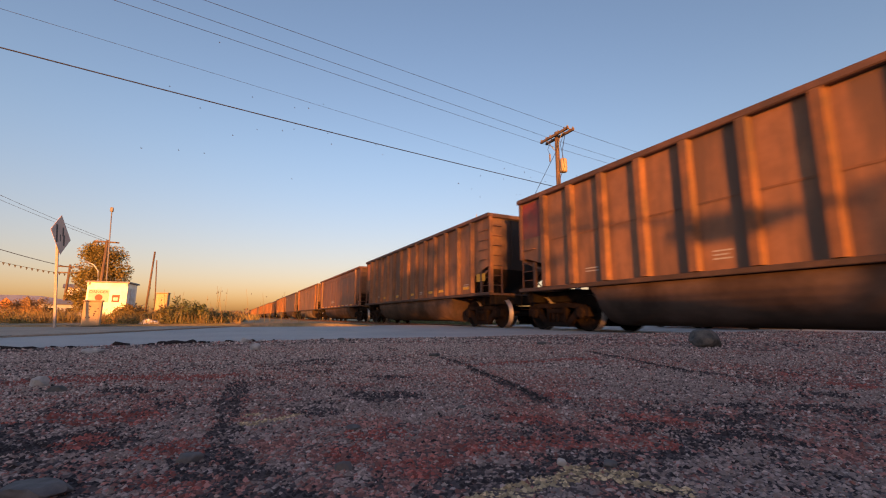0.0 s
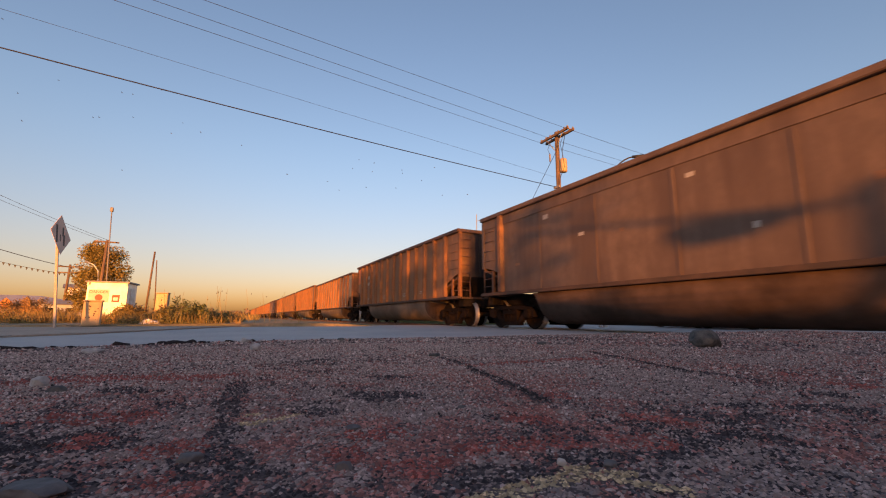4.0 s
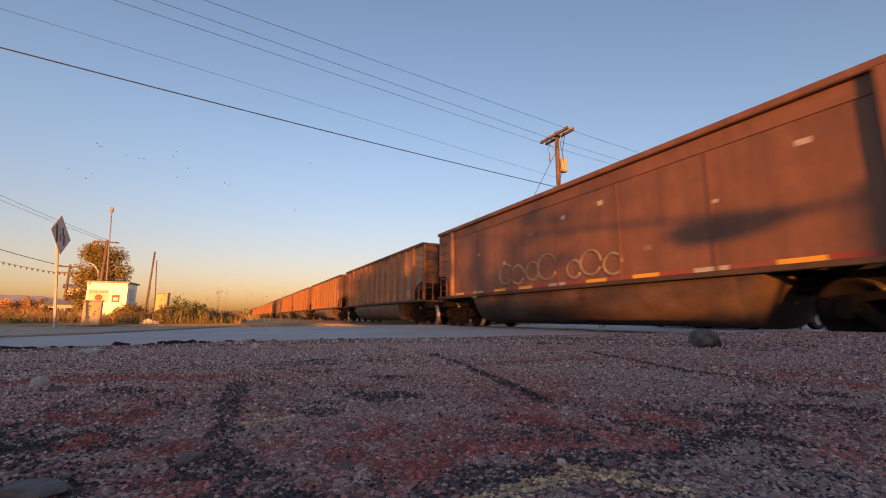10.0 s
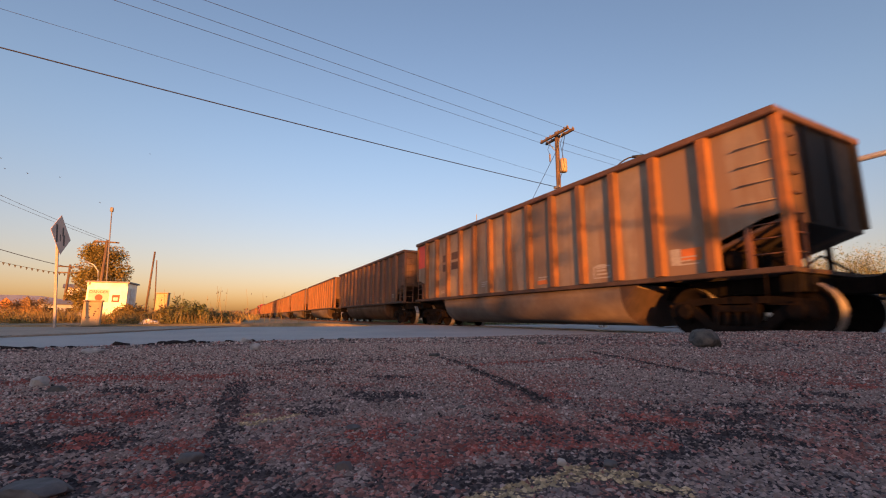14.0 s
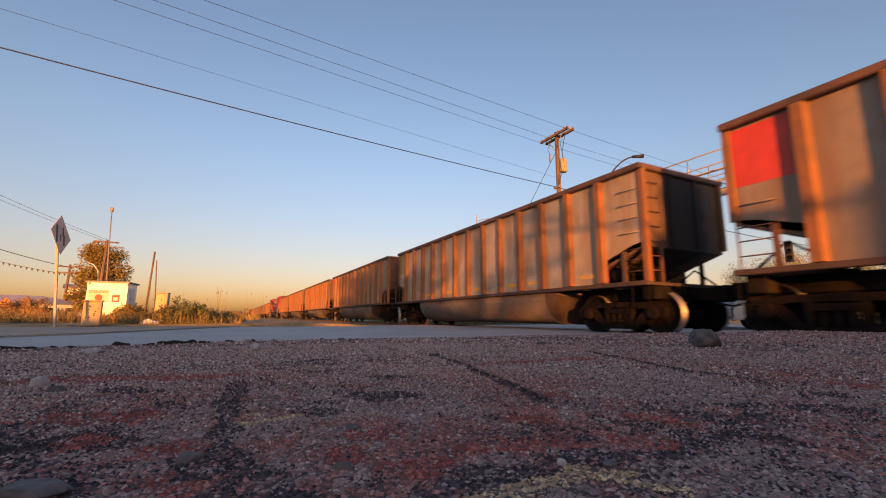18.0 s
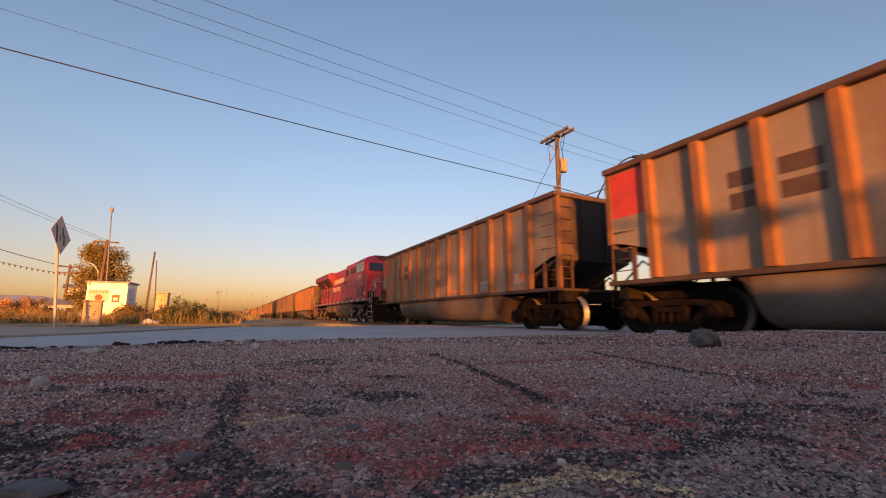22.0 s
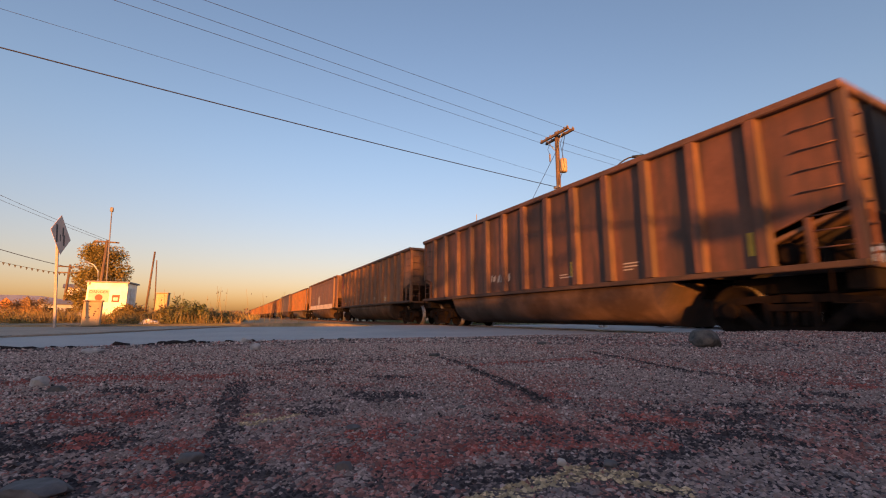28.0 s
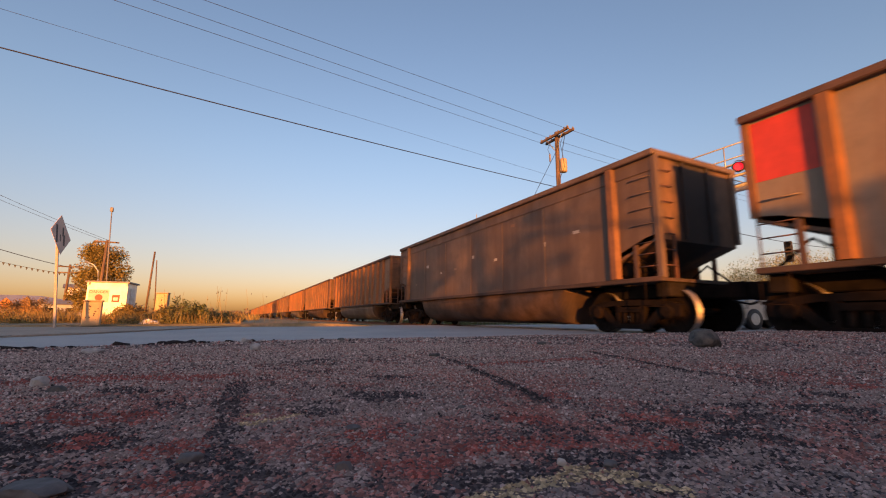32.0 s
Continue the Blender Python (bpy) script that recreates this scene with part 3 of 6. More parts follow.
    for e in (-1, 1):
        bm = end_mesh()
        o = add("end", "end_wall", bm, M["end_shaded"], car)
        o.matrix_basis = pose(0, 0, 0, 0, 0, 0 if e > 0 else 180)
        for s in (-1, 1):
            add("end", "end_stiffener", bbox(min(e * 7.20, e * 7.245), max(e * 7.20, e * 7.245), s * 0.45 - 0.05, s * 0.45 + 0.05, 1.95, 3.68, 0.01), M["end_shaded"], car)
        add("skin", "end_chord", bbox(min(e * 7.15, e * 7.29), max(e * 7.15, e * 7.29), -1.40, 1.40, 3.665, 3.80, 0.02), M["brown"], car)
        add("skin", "platform", bbox(min(e * 6.15, e * 7.28), max(e * 6.15, e * 7.28), -1.34, 1.34, 1.03, 1.10), M["brown"], car)
        bm = bmesh.new()
        box(bm, min(e * 7.0, e * 7.75), max(e * 7.0, e * 7.75), -0.13, 0.13, 0.72, 0.98, 0.02)
        box(bm, min(e * 7.72, e * 8.08), max(e * 7.72, e * 8.08), -0.17, 0.17, 0.68, 1.02, 0.05)
        add("gear", "coupler", bm, M["running_gear"], car)
        bm = bmesh.new()
        chain(bm, [(e * 7.3, 0.4, 0.85), (e * 7.6, 0.38, 0.66), (e * 7.9, 0.3, 0.6), (e * 8.07, 0.22, 0.64)], 0.025, 5)
        add("gear", "brake_hose", bm, M["black"], car)
        # near-black box added so the gap round the coupler looks dark
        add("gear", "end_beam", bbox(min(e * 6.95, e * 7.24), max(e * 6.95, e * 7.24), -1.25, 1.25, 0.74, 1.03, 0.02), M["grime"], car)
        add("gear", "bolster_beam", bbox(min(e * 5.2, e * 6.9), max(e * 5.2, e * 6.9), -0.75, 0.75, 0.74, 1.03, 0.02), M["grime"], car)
        if e > 0:
            bm = bmesh.new()
            lathe(bm, [(0.1, 0.0), (0.2, 0.05), (0.2, 0.7), (0.1, 0.75)], (e * 6.3, -0.55, 1.32), (0, -1, 0), 12)
            add("gear", "brake_reservoir", bm, M["running_gear"], car)
            add("gear", "brake_valve", bbox(6.75, 7.0, -1.0, -0.7, 1.1, 1.5, 0.03), M["running_gear"], car)
        add_truck(car, e * 6.17)
    tub = add("tub", "tub", tub_mesh(), M["brown"], car)
    tub.data.materials.append(M["sill_brown"])
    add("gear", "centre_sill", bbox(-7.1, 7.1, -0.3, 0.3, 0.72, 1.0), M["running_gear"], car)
    add("coal", "coal_load", bbox(-7.1, 7.1, -1.4, 1.4, 3.2, 3.35), M["coal"], car)
    return car


RIB_PAINT = {"silver": "rib_rust", "tan": "rib_rust", "orange": "rib_rust", "pale_grey": "rib_rust", "brown": "rib_brown", "umber": "rib_brown"}


def repaint(car, body, tub, smooth=False):
    rib = M[RIB_PAINT.get(body, body)]
    by_name = {"side_panel": M[body], "grab_iron": M[body], "rib": rib, "side_post": rib, "corner_post": M[body] if smooth else rib,
               "top_chord": M[body] if smooth else M["chord"], "end_chord": M[body] if smooth else M["chord"],
               "side_sill": M["sill_brown"], "platform": M["sill_brown"], "tub": M[tub],
               "stanchion": M["dark_brown"], "rung": M["dark_brown"], "ladder_stile": M["dark_brown"]}
    for o in car.children:
        n = o.name.split(".")[0]
        if n in by_name:
            slot(o, by_name[n])


RIBBED = build_car(True, "weathered ribbed coal gondola")
SMOOTH = build_car(False, "weathered smooth-sided coal gondola")


def plate(car, name, x0, x1, z0, z1, mat, label="", proud=0.005):
    """A painted patch lying just proud of the near side's panel."""
    y = -1.411 - proud
    return part(name, fit_car(bbox(x0, x1, y, y + 0.004, z0, z1)), M[mat], car, label)


def four_bars(car):
    for i, (x0, x1) in enumerate(((-4.66, -4.25), (-3.90, -3.32))):
        for z in (2.20, 2.60):
            plate(car, "emblem_bar", x0, x1, z + 0.02 * i, z + 0.29 + 0.02 * i, "dark_mark", "dark brown painted bar")


def stencils(car, rng, mat="stencil"):
    """Small unreadable stencilling low on the side."""
    for i in (1, 4, 7, 9, 11):
        if rng.random() < 0.75:
            x = RIBS[i] + 0.30 + rng.random() * 0.1
            z = 1.30 + rng.random() * 0.12
            for k in range(rng.choice((2, 3))):
                plate(car, "stencil_line", x, x + 0.22 + rng.random() * 0.2, z + k * 0.07, z + 0.028 + k * 0.07, mat)


def frame_mark(car, i):
    x = RIBS[i] + 0.28
    for (a, b, c, d) in ((0, 0.5, 0.0, 0.03), (0, 0.5, 0.27, 0.30), (0, 0.03, 0.03, 0.27), (0.47, 0.5, 0.03, 0.27), (0.1, 0.4, 0.08, 0.12), (0.1, 0.36, 0.17, 0.21)):
        plate(car, "stencil_frame", x + a, x + b, 1.24 + c, 1.24 + d, "stencil")


def dashes(car, idx, mat="yellow"):
    for i in idx:
        x = RIBS[i] + 0.3
        plate(car, "reflector_strip", x, x + 0.45, 1.30, 1.40, mat, "yellow reflector strip")


def rear_patch(car, mat, z0=2.58, label=""):
    plate(car, "end_patch", -7.15, -6.30, z0, 3.62, mat, label)


def scrawl(car, x0, x1, z0, z1, rng, mat="stencil"):
    """A row of slanted sprayed strokes, no letters."""
    x = x0
    while x < x1 - 0.2:
        w = rng.uniform(0.07, 0.16)
        a, b = z0 + rng.uniform(0, 0.2) * (z1 - z0), z1 - rng.uniform(0, 0.3) * (z1 - z0)
        lean = rng.uniform(-0.05, 0.14)
        bm = bmesh.new()
        prism(bm, [(x, a), (x + w, a + 0.04), (x + w + lean, b), (x + lean, b - 0.05)], 1, -1.4160 * KY, -1.4125 * KY)
        part("sprayed_stroke", bm, M[mat], car, "pale sprayed stroke")
        x += w + rng.uniform(0.05, 0.16)


#        paint         rear patch   extras
SCHEME = {
    0: ("brown", "faded_red", "sh"), 1: ("brown", "orange_patch", "dsY"), 2: ("Smaroon", "faded_red", "Rg"), 3: ("Sorange", "", "w"),
    4: ("Sumber", "", "w"), 5: ("orange", "orange_patch", "Ts"), 6: ("pale_grey", "olive", "ds"), 7: ("silver", "red_patch", "lfs"),
    8: ("brown", "faded_red", "sd"), 9: ("orange", "faded_red", "sd"), 10: ("Smaroon", "", "WGR"), 11: ("silver", "red_patch", "lfso"),
    12: ("silver", "red_patch", "lfso"), 13: ("silver", "red_patch", "lfso"), 14: ("silver", "red_patch", "lfso"), 15: ("dark_brown", "", "s"),
    16: ("tan", "", "sd"), 17: ("silver", "red_patch", "lfso"), 18: ("pale_grey", "olive", "dsf"), 19: ("silver", "red_patch", "lfso"),
    20: ("silver", "red_patch", "lfsoG"), 21: ("silver", "red_patch", "lfso"), 22: ("silver", "red_patch", "lfso"),
    24: ("tan", "yellow", "dsfE"), 25: ("dark_brown", "", "s"), 26: ("dark_brown", "", "sg"), 27: ("dark_brown", "", "svg"),
    28: ("brown", "faded_red", "sfy"), 29: ("Srusset", "faded_red", "wB"), 30: ("silver", "red_patch", "lfso"), 31: ("Sumber", "", "w"),
}
NOTE = {"pale_grey": "pale beige-grey ribbed coal gondola, rust-stained", "brown": "rust-brown ribbed coal gondola", "orange": "dusty orange-brown ribbed coal gondola",
        "silver": "faded rust-stained grey ribbed coal gondola", "dark_brown": "grimy dark brown ribbed coal gondola",
        "tan": "dusty brownish grey ribbed coal gondola", "maroon": "maroon smooth-sided coal gondola, worn paint"}
EXTRA = {"red_patch": " with a red corner panel", "olive": " with an olive corner panel", "yellow": " with yellow corner panels", "orange_patch": " with an orange corner panel",
         "faded_red": " with a faded red corner panel", "": ""}
CARS = []
used = set()
rng = random.Random(5)
for k in range(0, 46):
    if k == 23:
        continue
    liv, patch, extra = SCHEME.get(k, (("brown", "orange", "tan", "brown", "orange")[k % 5], ("", "faded_red")[k % 2], "s"))
    smooth = liv[0] == "S"
    col = liv[1:] if smooth else liv
    proto = SMOOTH if smooth else RIBBED
    if proto.name in used:
        c = copy_thing(protos[proto.name], Matrix())
    else:
        c = proto
    if not used:
        protos = {}
    if proto.name not in used:
        # an untouched copy to take the next ones from
        used.add(proto.name)
        protos[proto.name] = c
    CARS.append((k, c, col, smooth, patch, extra))
for k, c, col, smooth, patch, extra in CARS:
    repaint(c, col, "tub_dust" if col in ("silver", "tan", "orange", "pale_grey") else "tub_dark", smooth)
    if smooth:
        c["label"] = {"orange": "orange-brown smooth-sided coal gondola, sun-faded", "maroon": "maroon smooth-sided coal gondola, scratched paint", "russet": "dusty russet smooth-sided coal gondola with a pale lower stripe",
                      "umber": "dusty dark brown smooth-sided coal gondola, grimy"}[col]
    else:
        c["label"] = NOTE[col] + EXTRA[patch]
    if patch:
        rear_patch(c, patch, 2.0 if smooth else 2.58)
        for o in list(c.children):
            if o.name.startswith("grab_iron") and o.data.vertices[0].co.x < 0 and o.data.vertices[0].co.y < 0 and o.data.vertices[0].co.z > 2.3:
                bpy.data.objects.remove(o)
    if patch == "yellow":
        plate(c, "end_patch", 6.40, 6.76, 2.75, 3.60, "yellow")
        plate(c, "end_patch", 6.82, 7.12, 2.75, 3.60, "yellow")
    for e in extra:
        if e == "l":
            four_bars(c)
        elif e == "s":
            stencils(c, rng)
        elif e == "f":
            frame_mark(c, 9)
        elif e == "o":
            plate(c, "orange_mark", RIBS[11] + 0.42, RIBS[11] + 0.80, 1.40, 1.64, "orange_patch")
            plate(c, "pale_mark", RIBS[11] + 0.2, RIBS[11] + 0.4, 1.34, 1.66, "stencil")
            plate(c, "orange_mark", RIBS[7] + 0.3, RIBS[7] + 0.7, 1.24, 1.36, "orange_patch")
        elif e == "d":
            dashes(c, (2, 4, 6, 8, 9, 11))
        elif e == "y":
            dashes(c, (0, 9))
        elif e == "Y":
            plate(c, "yellow_plate", 6.35, 6.9, 1.52, 1.78, "yellow", "yellow plate by the steps")
        elif e == "h":
            for i in range(12):
                plate(c, "weld_seam", RIBS[i] + 0.12, RIBS[i + 1] - 0.12, 2.36, 2.40, "rib_brown", "", 0.012)
        elif e == "v":
            for i in (1, 3, 8, 12):
                plate(c, "reflector_strip", RIBS[i] - 0.26, RIBS[i] - 0.17, 1.35, 1.75, "yellow", "yellow reflector strip")
        elif e == "g":
            scrawl(c, -1.9, -0.5, 1.42, 1.72, rng)
        elif e == "G" and smooth:
            # faded sprayed loops, no letters
            for x, z, r in ((-2.6, 1.62, 0.34), (-2.0, 1.56, 0.3), (-1.3, 1.6, 0.28), (-0.7, 1.66, 0.38), (0.3, 1.5, 0.24), (0.85, 1.6, 0.32), (1.5, 1.5, 0.26)):
                bm = bmesh.new()
                chain(bm, [(x + r * math.cos(a * 0.42), -1.412 * KY, z + 0.9 * r * math.sin(a * 0.42)) for a in range(15)], 0.045, 5)
                for v in bm.verts:
                    v.co.y = -1.412 * KY + (v.co.y + 1.412 * KY) * 0.15
                part("sprayed_loop", bm, M["silver"], c, "faded sprayed loop")
        elif e == "G":
            scrawl(c, -2.9, 1.2, 1.3, 2.0, rng)
        elif e == "T":
            for z in (2.35, 2.75):
                for i in range(4):
                    plate(c, "stencil_line", RIBS[1] + 0.2 + 0.2 * i, RIBS[1] + 0.34 + 0.2 * i, z, z + 0.2, "stencil")
        elif e in "wW":
            for i in range(9):
                x = -5.6 + i * 1.3 + rng.random() * 0.4
                z = 1.7 + rng.random() * 1.4
                plate(c, "pale_mark", x, x + 0.08 + rng.random() * 0.14, z, z + 0.05 + 0.08 * rng.random(), "stencil" if i % 3 else "tan")
        elif e == "R":
            cols = ("yellow", "faded_red", "stencil", "faded_red", "yellow", "faded_red")
            for i in range(18):
                plate(c, "reflector_tape", -5.9 + i * 0.66, -5.9 + i * 0.66 + 0.62, 1.14, 1.22, cols[i % 6])
        elif e == "B":
            plate(c, "lower_stripe", -6.1, 5.95, 1.14, 1.46, "sign_pale", "pale painted lower stripe")
            part("lower_stripe", fit_car(bbox(-6.1, 5.95, -1.522, -1.517, 1.035, 1.125)), M["sign_pale"], c, "pale painted lower stripe")
            for x in (5.86, 6.0):
                part("ladder_stile", fit_car(bbox(x - 0.015, x + 0.015, -1.49, -1.46, 1.3, 3.62)), M["russet"], c)
            for i in range(12):
                part("rung", fit_car(chain(bmesh.new(), [(5.86, -1.48, 1.36 + 0.19 * i), (6.0, -1.48, 1.36 + 0.19 * i)], 0.012, 5)), M["stencil"], c)
            bm = bmesh.new()
            lathe(bm, [(0.46, 0.0), (0.46, 0.004)], (-0.92, -1.418 * KY, 1.86), (0, 1, 0), 24)
            part("round_emblem", bm, M["stencil"], c, "worn pale round emblem")
    if smooth:
        part("top_band", fit_car(bbox(-7.25, 7.25, -1.432, -1.411, 3.36, 3.66, 0.006)), M[col], c)
        for x in (-4.3, -2.28, -0.27, 1.73, 3.75):
            part("panel_seam", fit_car(bbox(x - 0.035, x + 0.035, -1.424, -1.408, 1.14, 3.34)), M[col], c)
CARS = [(row[0], row[1]) for row in CARS]
# some cars are built a little lower or higher
HEIGHT = {0: 1.03, 1: 1.037, 2: 1.018, 3: 1.01, 6: 0.957, 10: 1.02, 18: 0.972, 29: 1.02, 31: 1.025}
for k, c in CARS:
    c.scale = (1, 1, HEIGHT.get(k, 1.0))


# rear end of the first car's body along the track
def run(t):
    return -9.875 + 15.6595 * t - 0.002353 * t ** 2 - 0.0000301 * t ** 3


def centre(k, t):
    if k < 23:
        return run(t) - k * PITCH + HALF
    return run(t) - (k - 1) * PITCH - LOCO_PITCH + HALF


def text_mesh(body, size, depth=0.004):
    cu = bpy.data.curves.new("lettering", "FONT")
    cu.body, cu.size, cu.extrude = body, size, depth
    cu.align_x = "CENTER"
    ob = bpy.data.objects.new("lettering", cu)
    me = bpy.data.meshes.new_from_object(ob)
    bm = bmesh.new()
    bm.from_mesh(me)
    bpy.data.objects.remove(ob)
    return bm


def loco_truck(lo, x):
    t = part("truck", bbox(-2.3, 2.3, -0.45, 0.45, 0.45, 0.95, 0.06), M["running_gear"], lo, "grimy three-axle truck", pose(x, 0, 0))
    for s in (-1, 1):
        bm = bmesh.new()
        prism(bm, [(-2.8, 0.58), (-2.8, 0.98), (-2.4, 1.16), (-1.3, 0.98), (-0.8, 1.1), (0.8, 1.1), (1.3, 0.98), (2.4, 1.16), (2.8, 0.98), (2.8, 0.58), (2.55, 0.2), (1.5, 0.2), (1.38, 0.42), (0.66, 0.42), (0.54, 0.2), (-0.54, 0.2), (-0.66, 0.42), (-1.38, 0.42), (-1.5, 0.2), (-2.55, 0.2)], 1, s * 1.16 - 0.1, s * 1.16 + 0.1)
        part("side_frame", bm, M["truck_dust"], t, "dust-coated cast side frame")
        for dx in (-2.0, 0, 2.0):
            bm = bmesh.new()
            box(bm, dx - 0.24, dx + 0.24, s * 1.24 - 0.13, s * 1.24 + 0.13, 0.26, 0.74, 0.03)
            lathe(bm, [(0.17, 0.0), (0.17, 0.06), (0.1, 0.1)], (dx, s * 1.36, 0.533), (0, s, 0), 14)
            part("journal_box", bm, M["truck_dust"], t)
            for e in (-0.48, 0.48):
                bm = bmesh.new()
                lathe(bm, [(0.1, 0.0), (0.12, 0.05), (0.09, 0.09), (0.12, 0.13), (0.09, 0.17), (0.12, 0.21), (0.09, 0.25), (0.1, 0.3)], (dx + e, s * 1.31, 0.34), (0, 0, 1), 10)
                part("coil_spring", bm, M["running_gear"], t)
        for dx in (-1.25, 1.25):
            part("brake_cylinder", lathe(bmesh.new(), [(0.12, -0.3), (0.14, -0.28), (0.14, 0.28), (0.1, 0.32)], (dx, s * 1.3, 0.98), (1, 0, 0), 10), M["running_gear"], t)
        bm = bmesh.new()
        chain(bm, [(-2.5, s * 1.3, 1.1), (-0.9, s * 1.36, 1.16), (0.2, s * 1.33, 1.05), (1.1, s * 1.36, 1.17), (2.5, s * 1.3, 1.1)], 0.03, 6)
        part("air_pipe", bm, M["truck_dust"], t)
        for k in range(4):
            bm = bmesh.new()
            chain(bm, [(-2.7, s * 1.34, 1.22 - 0.03 * k), (-1.6 + 0.3 * k, s * 1.38, 1.12 - 0.04 * k), (-0.3, s * 1.36, 1.2 - 0.05 * k), (0.9 + 0.2 * k, s * 1.38, 1.1), (2.7, s * 1.34, 1.24 - 0.04 * k)], 0.018, 5)
            part("traction_cable", bm, M["rust" if k % 2 else "black"], t)
        for dx in (-1.0, 1.0):
            part("frame_pocket", bbox(dx - 0.28, dx + 0.28, min(s * 1.25, s * 1.265), max(s * 1.25, s * 1.265), 0.58, 0.84, 0.005), M["running_gear"], t)
            part("shock_absorber", tube(bmesh.new(), (dx - 0.35, s * 1.3, 0.62), (dx + 0.3, s * 1.3, 0.9), 0.055, 0.055, 8), M["running_gear"], t)
    for dx in (-2.0, 0, 2.0):
        add_wheelset(t, 0.533, dx)


def build_loco():
    lo = thing("locomotive", "red diesel freight locomotive with cream lettering, grimy lower body", "locomotive")
    part("frame", bbox(-10.5, 10.2, -1.53, 1.53, 1.38, 1.58, 0.02), M["loco_dark"], lo)
    part("underframe", bbox(-10.3, 9.9, -0.8, 0.8, 0.78, 1.38), M["running_gear"], lo)
    # long hood in sections
    part("engine_hood", bbox(-3.4, 1.0, -0.92, 0.92, 1.58, 4.40, 0.06), M["loco_red"], lo)
    part("hood_section", bbox(1.0, 6.2, -0.94, 0.94, 1.58, 4.56, 0.06), M["loco_red"], lo)
    part("radiator_hood", bbox(-9.75, -3.4, -0.92, 0.92, 1.58, 4.28, 0.05), M["loco_red"], lo)
    bm = bmesh.new()
    prism(bm, [(-1.53, 3.84), (-1.36, 3.80), (-0.93, 3.12), (0.93, 3.12), (1.36, 3.80), (1.53, 3.84), (1.53, 4.32), (1.3, 4.42), (-1.3, 4.42), (-1.53, 4.32)], 0, -9.9, -3.45)
    part("radiator_wing", bm, M["loco_wing"], lo, "red radiator wing with shade mixed into its paint")
    for s in (-1, 1):
        for x0, x1 in ((-9.55, -8.42), (-8.30, -7.0), (-6.15, -4.55)):
            bm = bmesh.new()
            prism(bm, [(s * 1.335, 3.74), (s * 0.985, 3.19), (s * 0.965, 3.205), (s * 1.315, 3.755)], 0, x0, x1)
            for v in bm.verts:
                v.co.y += s * 0.012
                v.co.z -= 0.008
            g = part("radiator_grille", bm, M["grille"], lo)
            for i in range(7):
                u = (i + 0.5) / 7
                y, z = s * (0.985 + 0.35 * u + 0.018), 3.19 + 0.55 * u - 0.012
                part("bar", tube(bmesh.new(), (x0, y, z), (x1, y, z), 0.008, 0.008, 4), M["loco_dark"], g)
        part("recess", bbox(-6.85, -6.3, min(s * 0.93, s * 1.1), max(s * 0.93, s * 1.1), 3.16, 3.42, 0.02), M["loco_red"], lo)
        for x in (-9.15, -7.75, -6.4, -4.7):
            part("hood_post", bbox(x - 0.05, x + 0.05, min(s * 0.93, s * 0.985), max(s * 0.93, s * 0.985), 1.7, 3.1, 0.01), M["loco_red"], lo)
        # hood doors, their seams and dark openings
        for i in range(9):
            x = -9.55 + i * 0.68
            part("hood_door", bbox(x, x + 0.62, min(s * 0.92, s * 0.935), max(s * 0.92, s * 0.935), 1.75, 3.05, 0.006), M["loco_red"], lo)
        for x in (-9.5, -8.95, -8.5, -7.6, -7.05, -6.15, -5.65, -5.1):
            part("louvre", bbox(x, x + 0.3, min(s * 0.93, s * 0.945), max(s * 0.93, s * 0.945), 2.15, 2.9), M["grille"], lo)
        for i in range(6):
            x = -3.3 + i * 0.72
            part("hood_door", bbox(x, x + 0.66, min(s * 0.92, s * 0.935), max(s * 0.92, s * 0.935), 1.75, 2.95, 0.006), M["loco_red"], lo)
        for x in [-9.58 + i * 0.68 for i in range(10)] + [-3.33 + i * 0.72 for i in range(7)]:
            part("door_gap", bbox(x, x + 0.035, min(s * 0.92, s * 0.931), max(s * 0.92, s * 0.931), 1.72, 3.06), M["grille"], lo)
        for x0, x1, z0, z1 in ((0.85, 1.85, 3.72, 4.18), (2.55, 3.2, 3.72, 4.20), (3.4, 4.1, 3.72, 4.22), (4.45, 5.2, 3.98, 4.2)):
            part("vent", bbox(x0, x1, min(s * 0.94, s * 0.955), max(s * 0.94, s * 0.955), z0, z1, 0.005), M["grille"], lo)
        for x0, x1 in ((1.1, 1.85), (2.0, 2.9), (3.0, 3.9), (4.0, 4.9)):
            part("hood_door", bbox(x0, x1, min(s * 0.94, s * 0.957), max(s * 0.94, s * 0.957), 1.95, 3.3, 0.006), M["loco_red"], lo)
        part("hood_stain", bbox(4.7, 6.1, min(s * 0.942, s * 0.95), max(s * 0.942, s * 0.95), 1.9, 4.1), M["loco_dark"], lo)
        part("hood_stain", bbox(0.55, 0.95, min(s * 0.922, s * 0.93), max(s * 0.922, s * 0.93), 1.8, 3.6), M["loco_dark"], lo)
        for x in (1.35, 2.6, 3.95):
            part("door_louvre", bbox(x, x + 0.45, min(s * 0.955, s * 0.965), max(s * 0.955, s * 0.965), 1.68, 1.9), M["grille"], lo)
        bm = bmesh.new()
        box(bm, -9.7, 6.1, min(s * 0.93, s * 0.965), max(s * 0.93, s * 0.965), 3.10, 3.14)
        part("hood_ledge", bm, M["loco_dark"], lo)
        # sill stripes
        for i in range(13):
            x = -9.9 + i * 1.5
            part("sill_stripe", bbox(x, x + 0.72, min(s * 1.532, s * 1.54), max(s * 1.532, s * 1.54), 1.44, 1.55), M["cream"], lo, "cream reflective sill stripe")
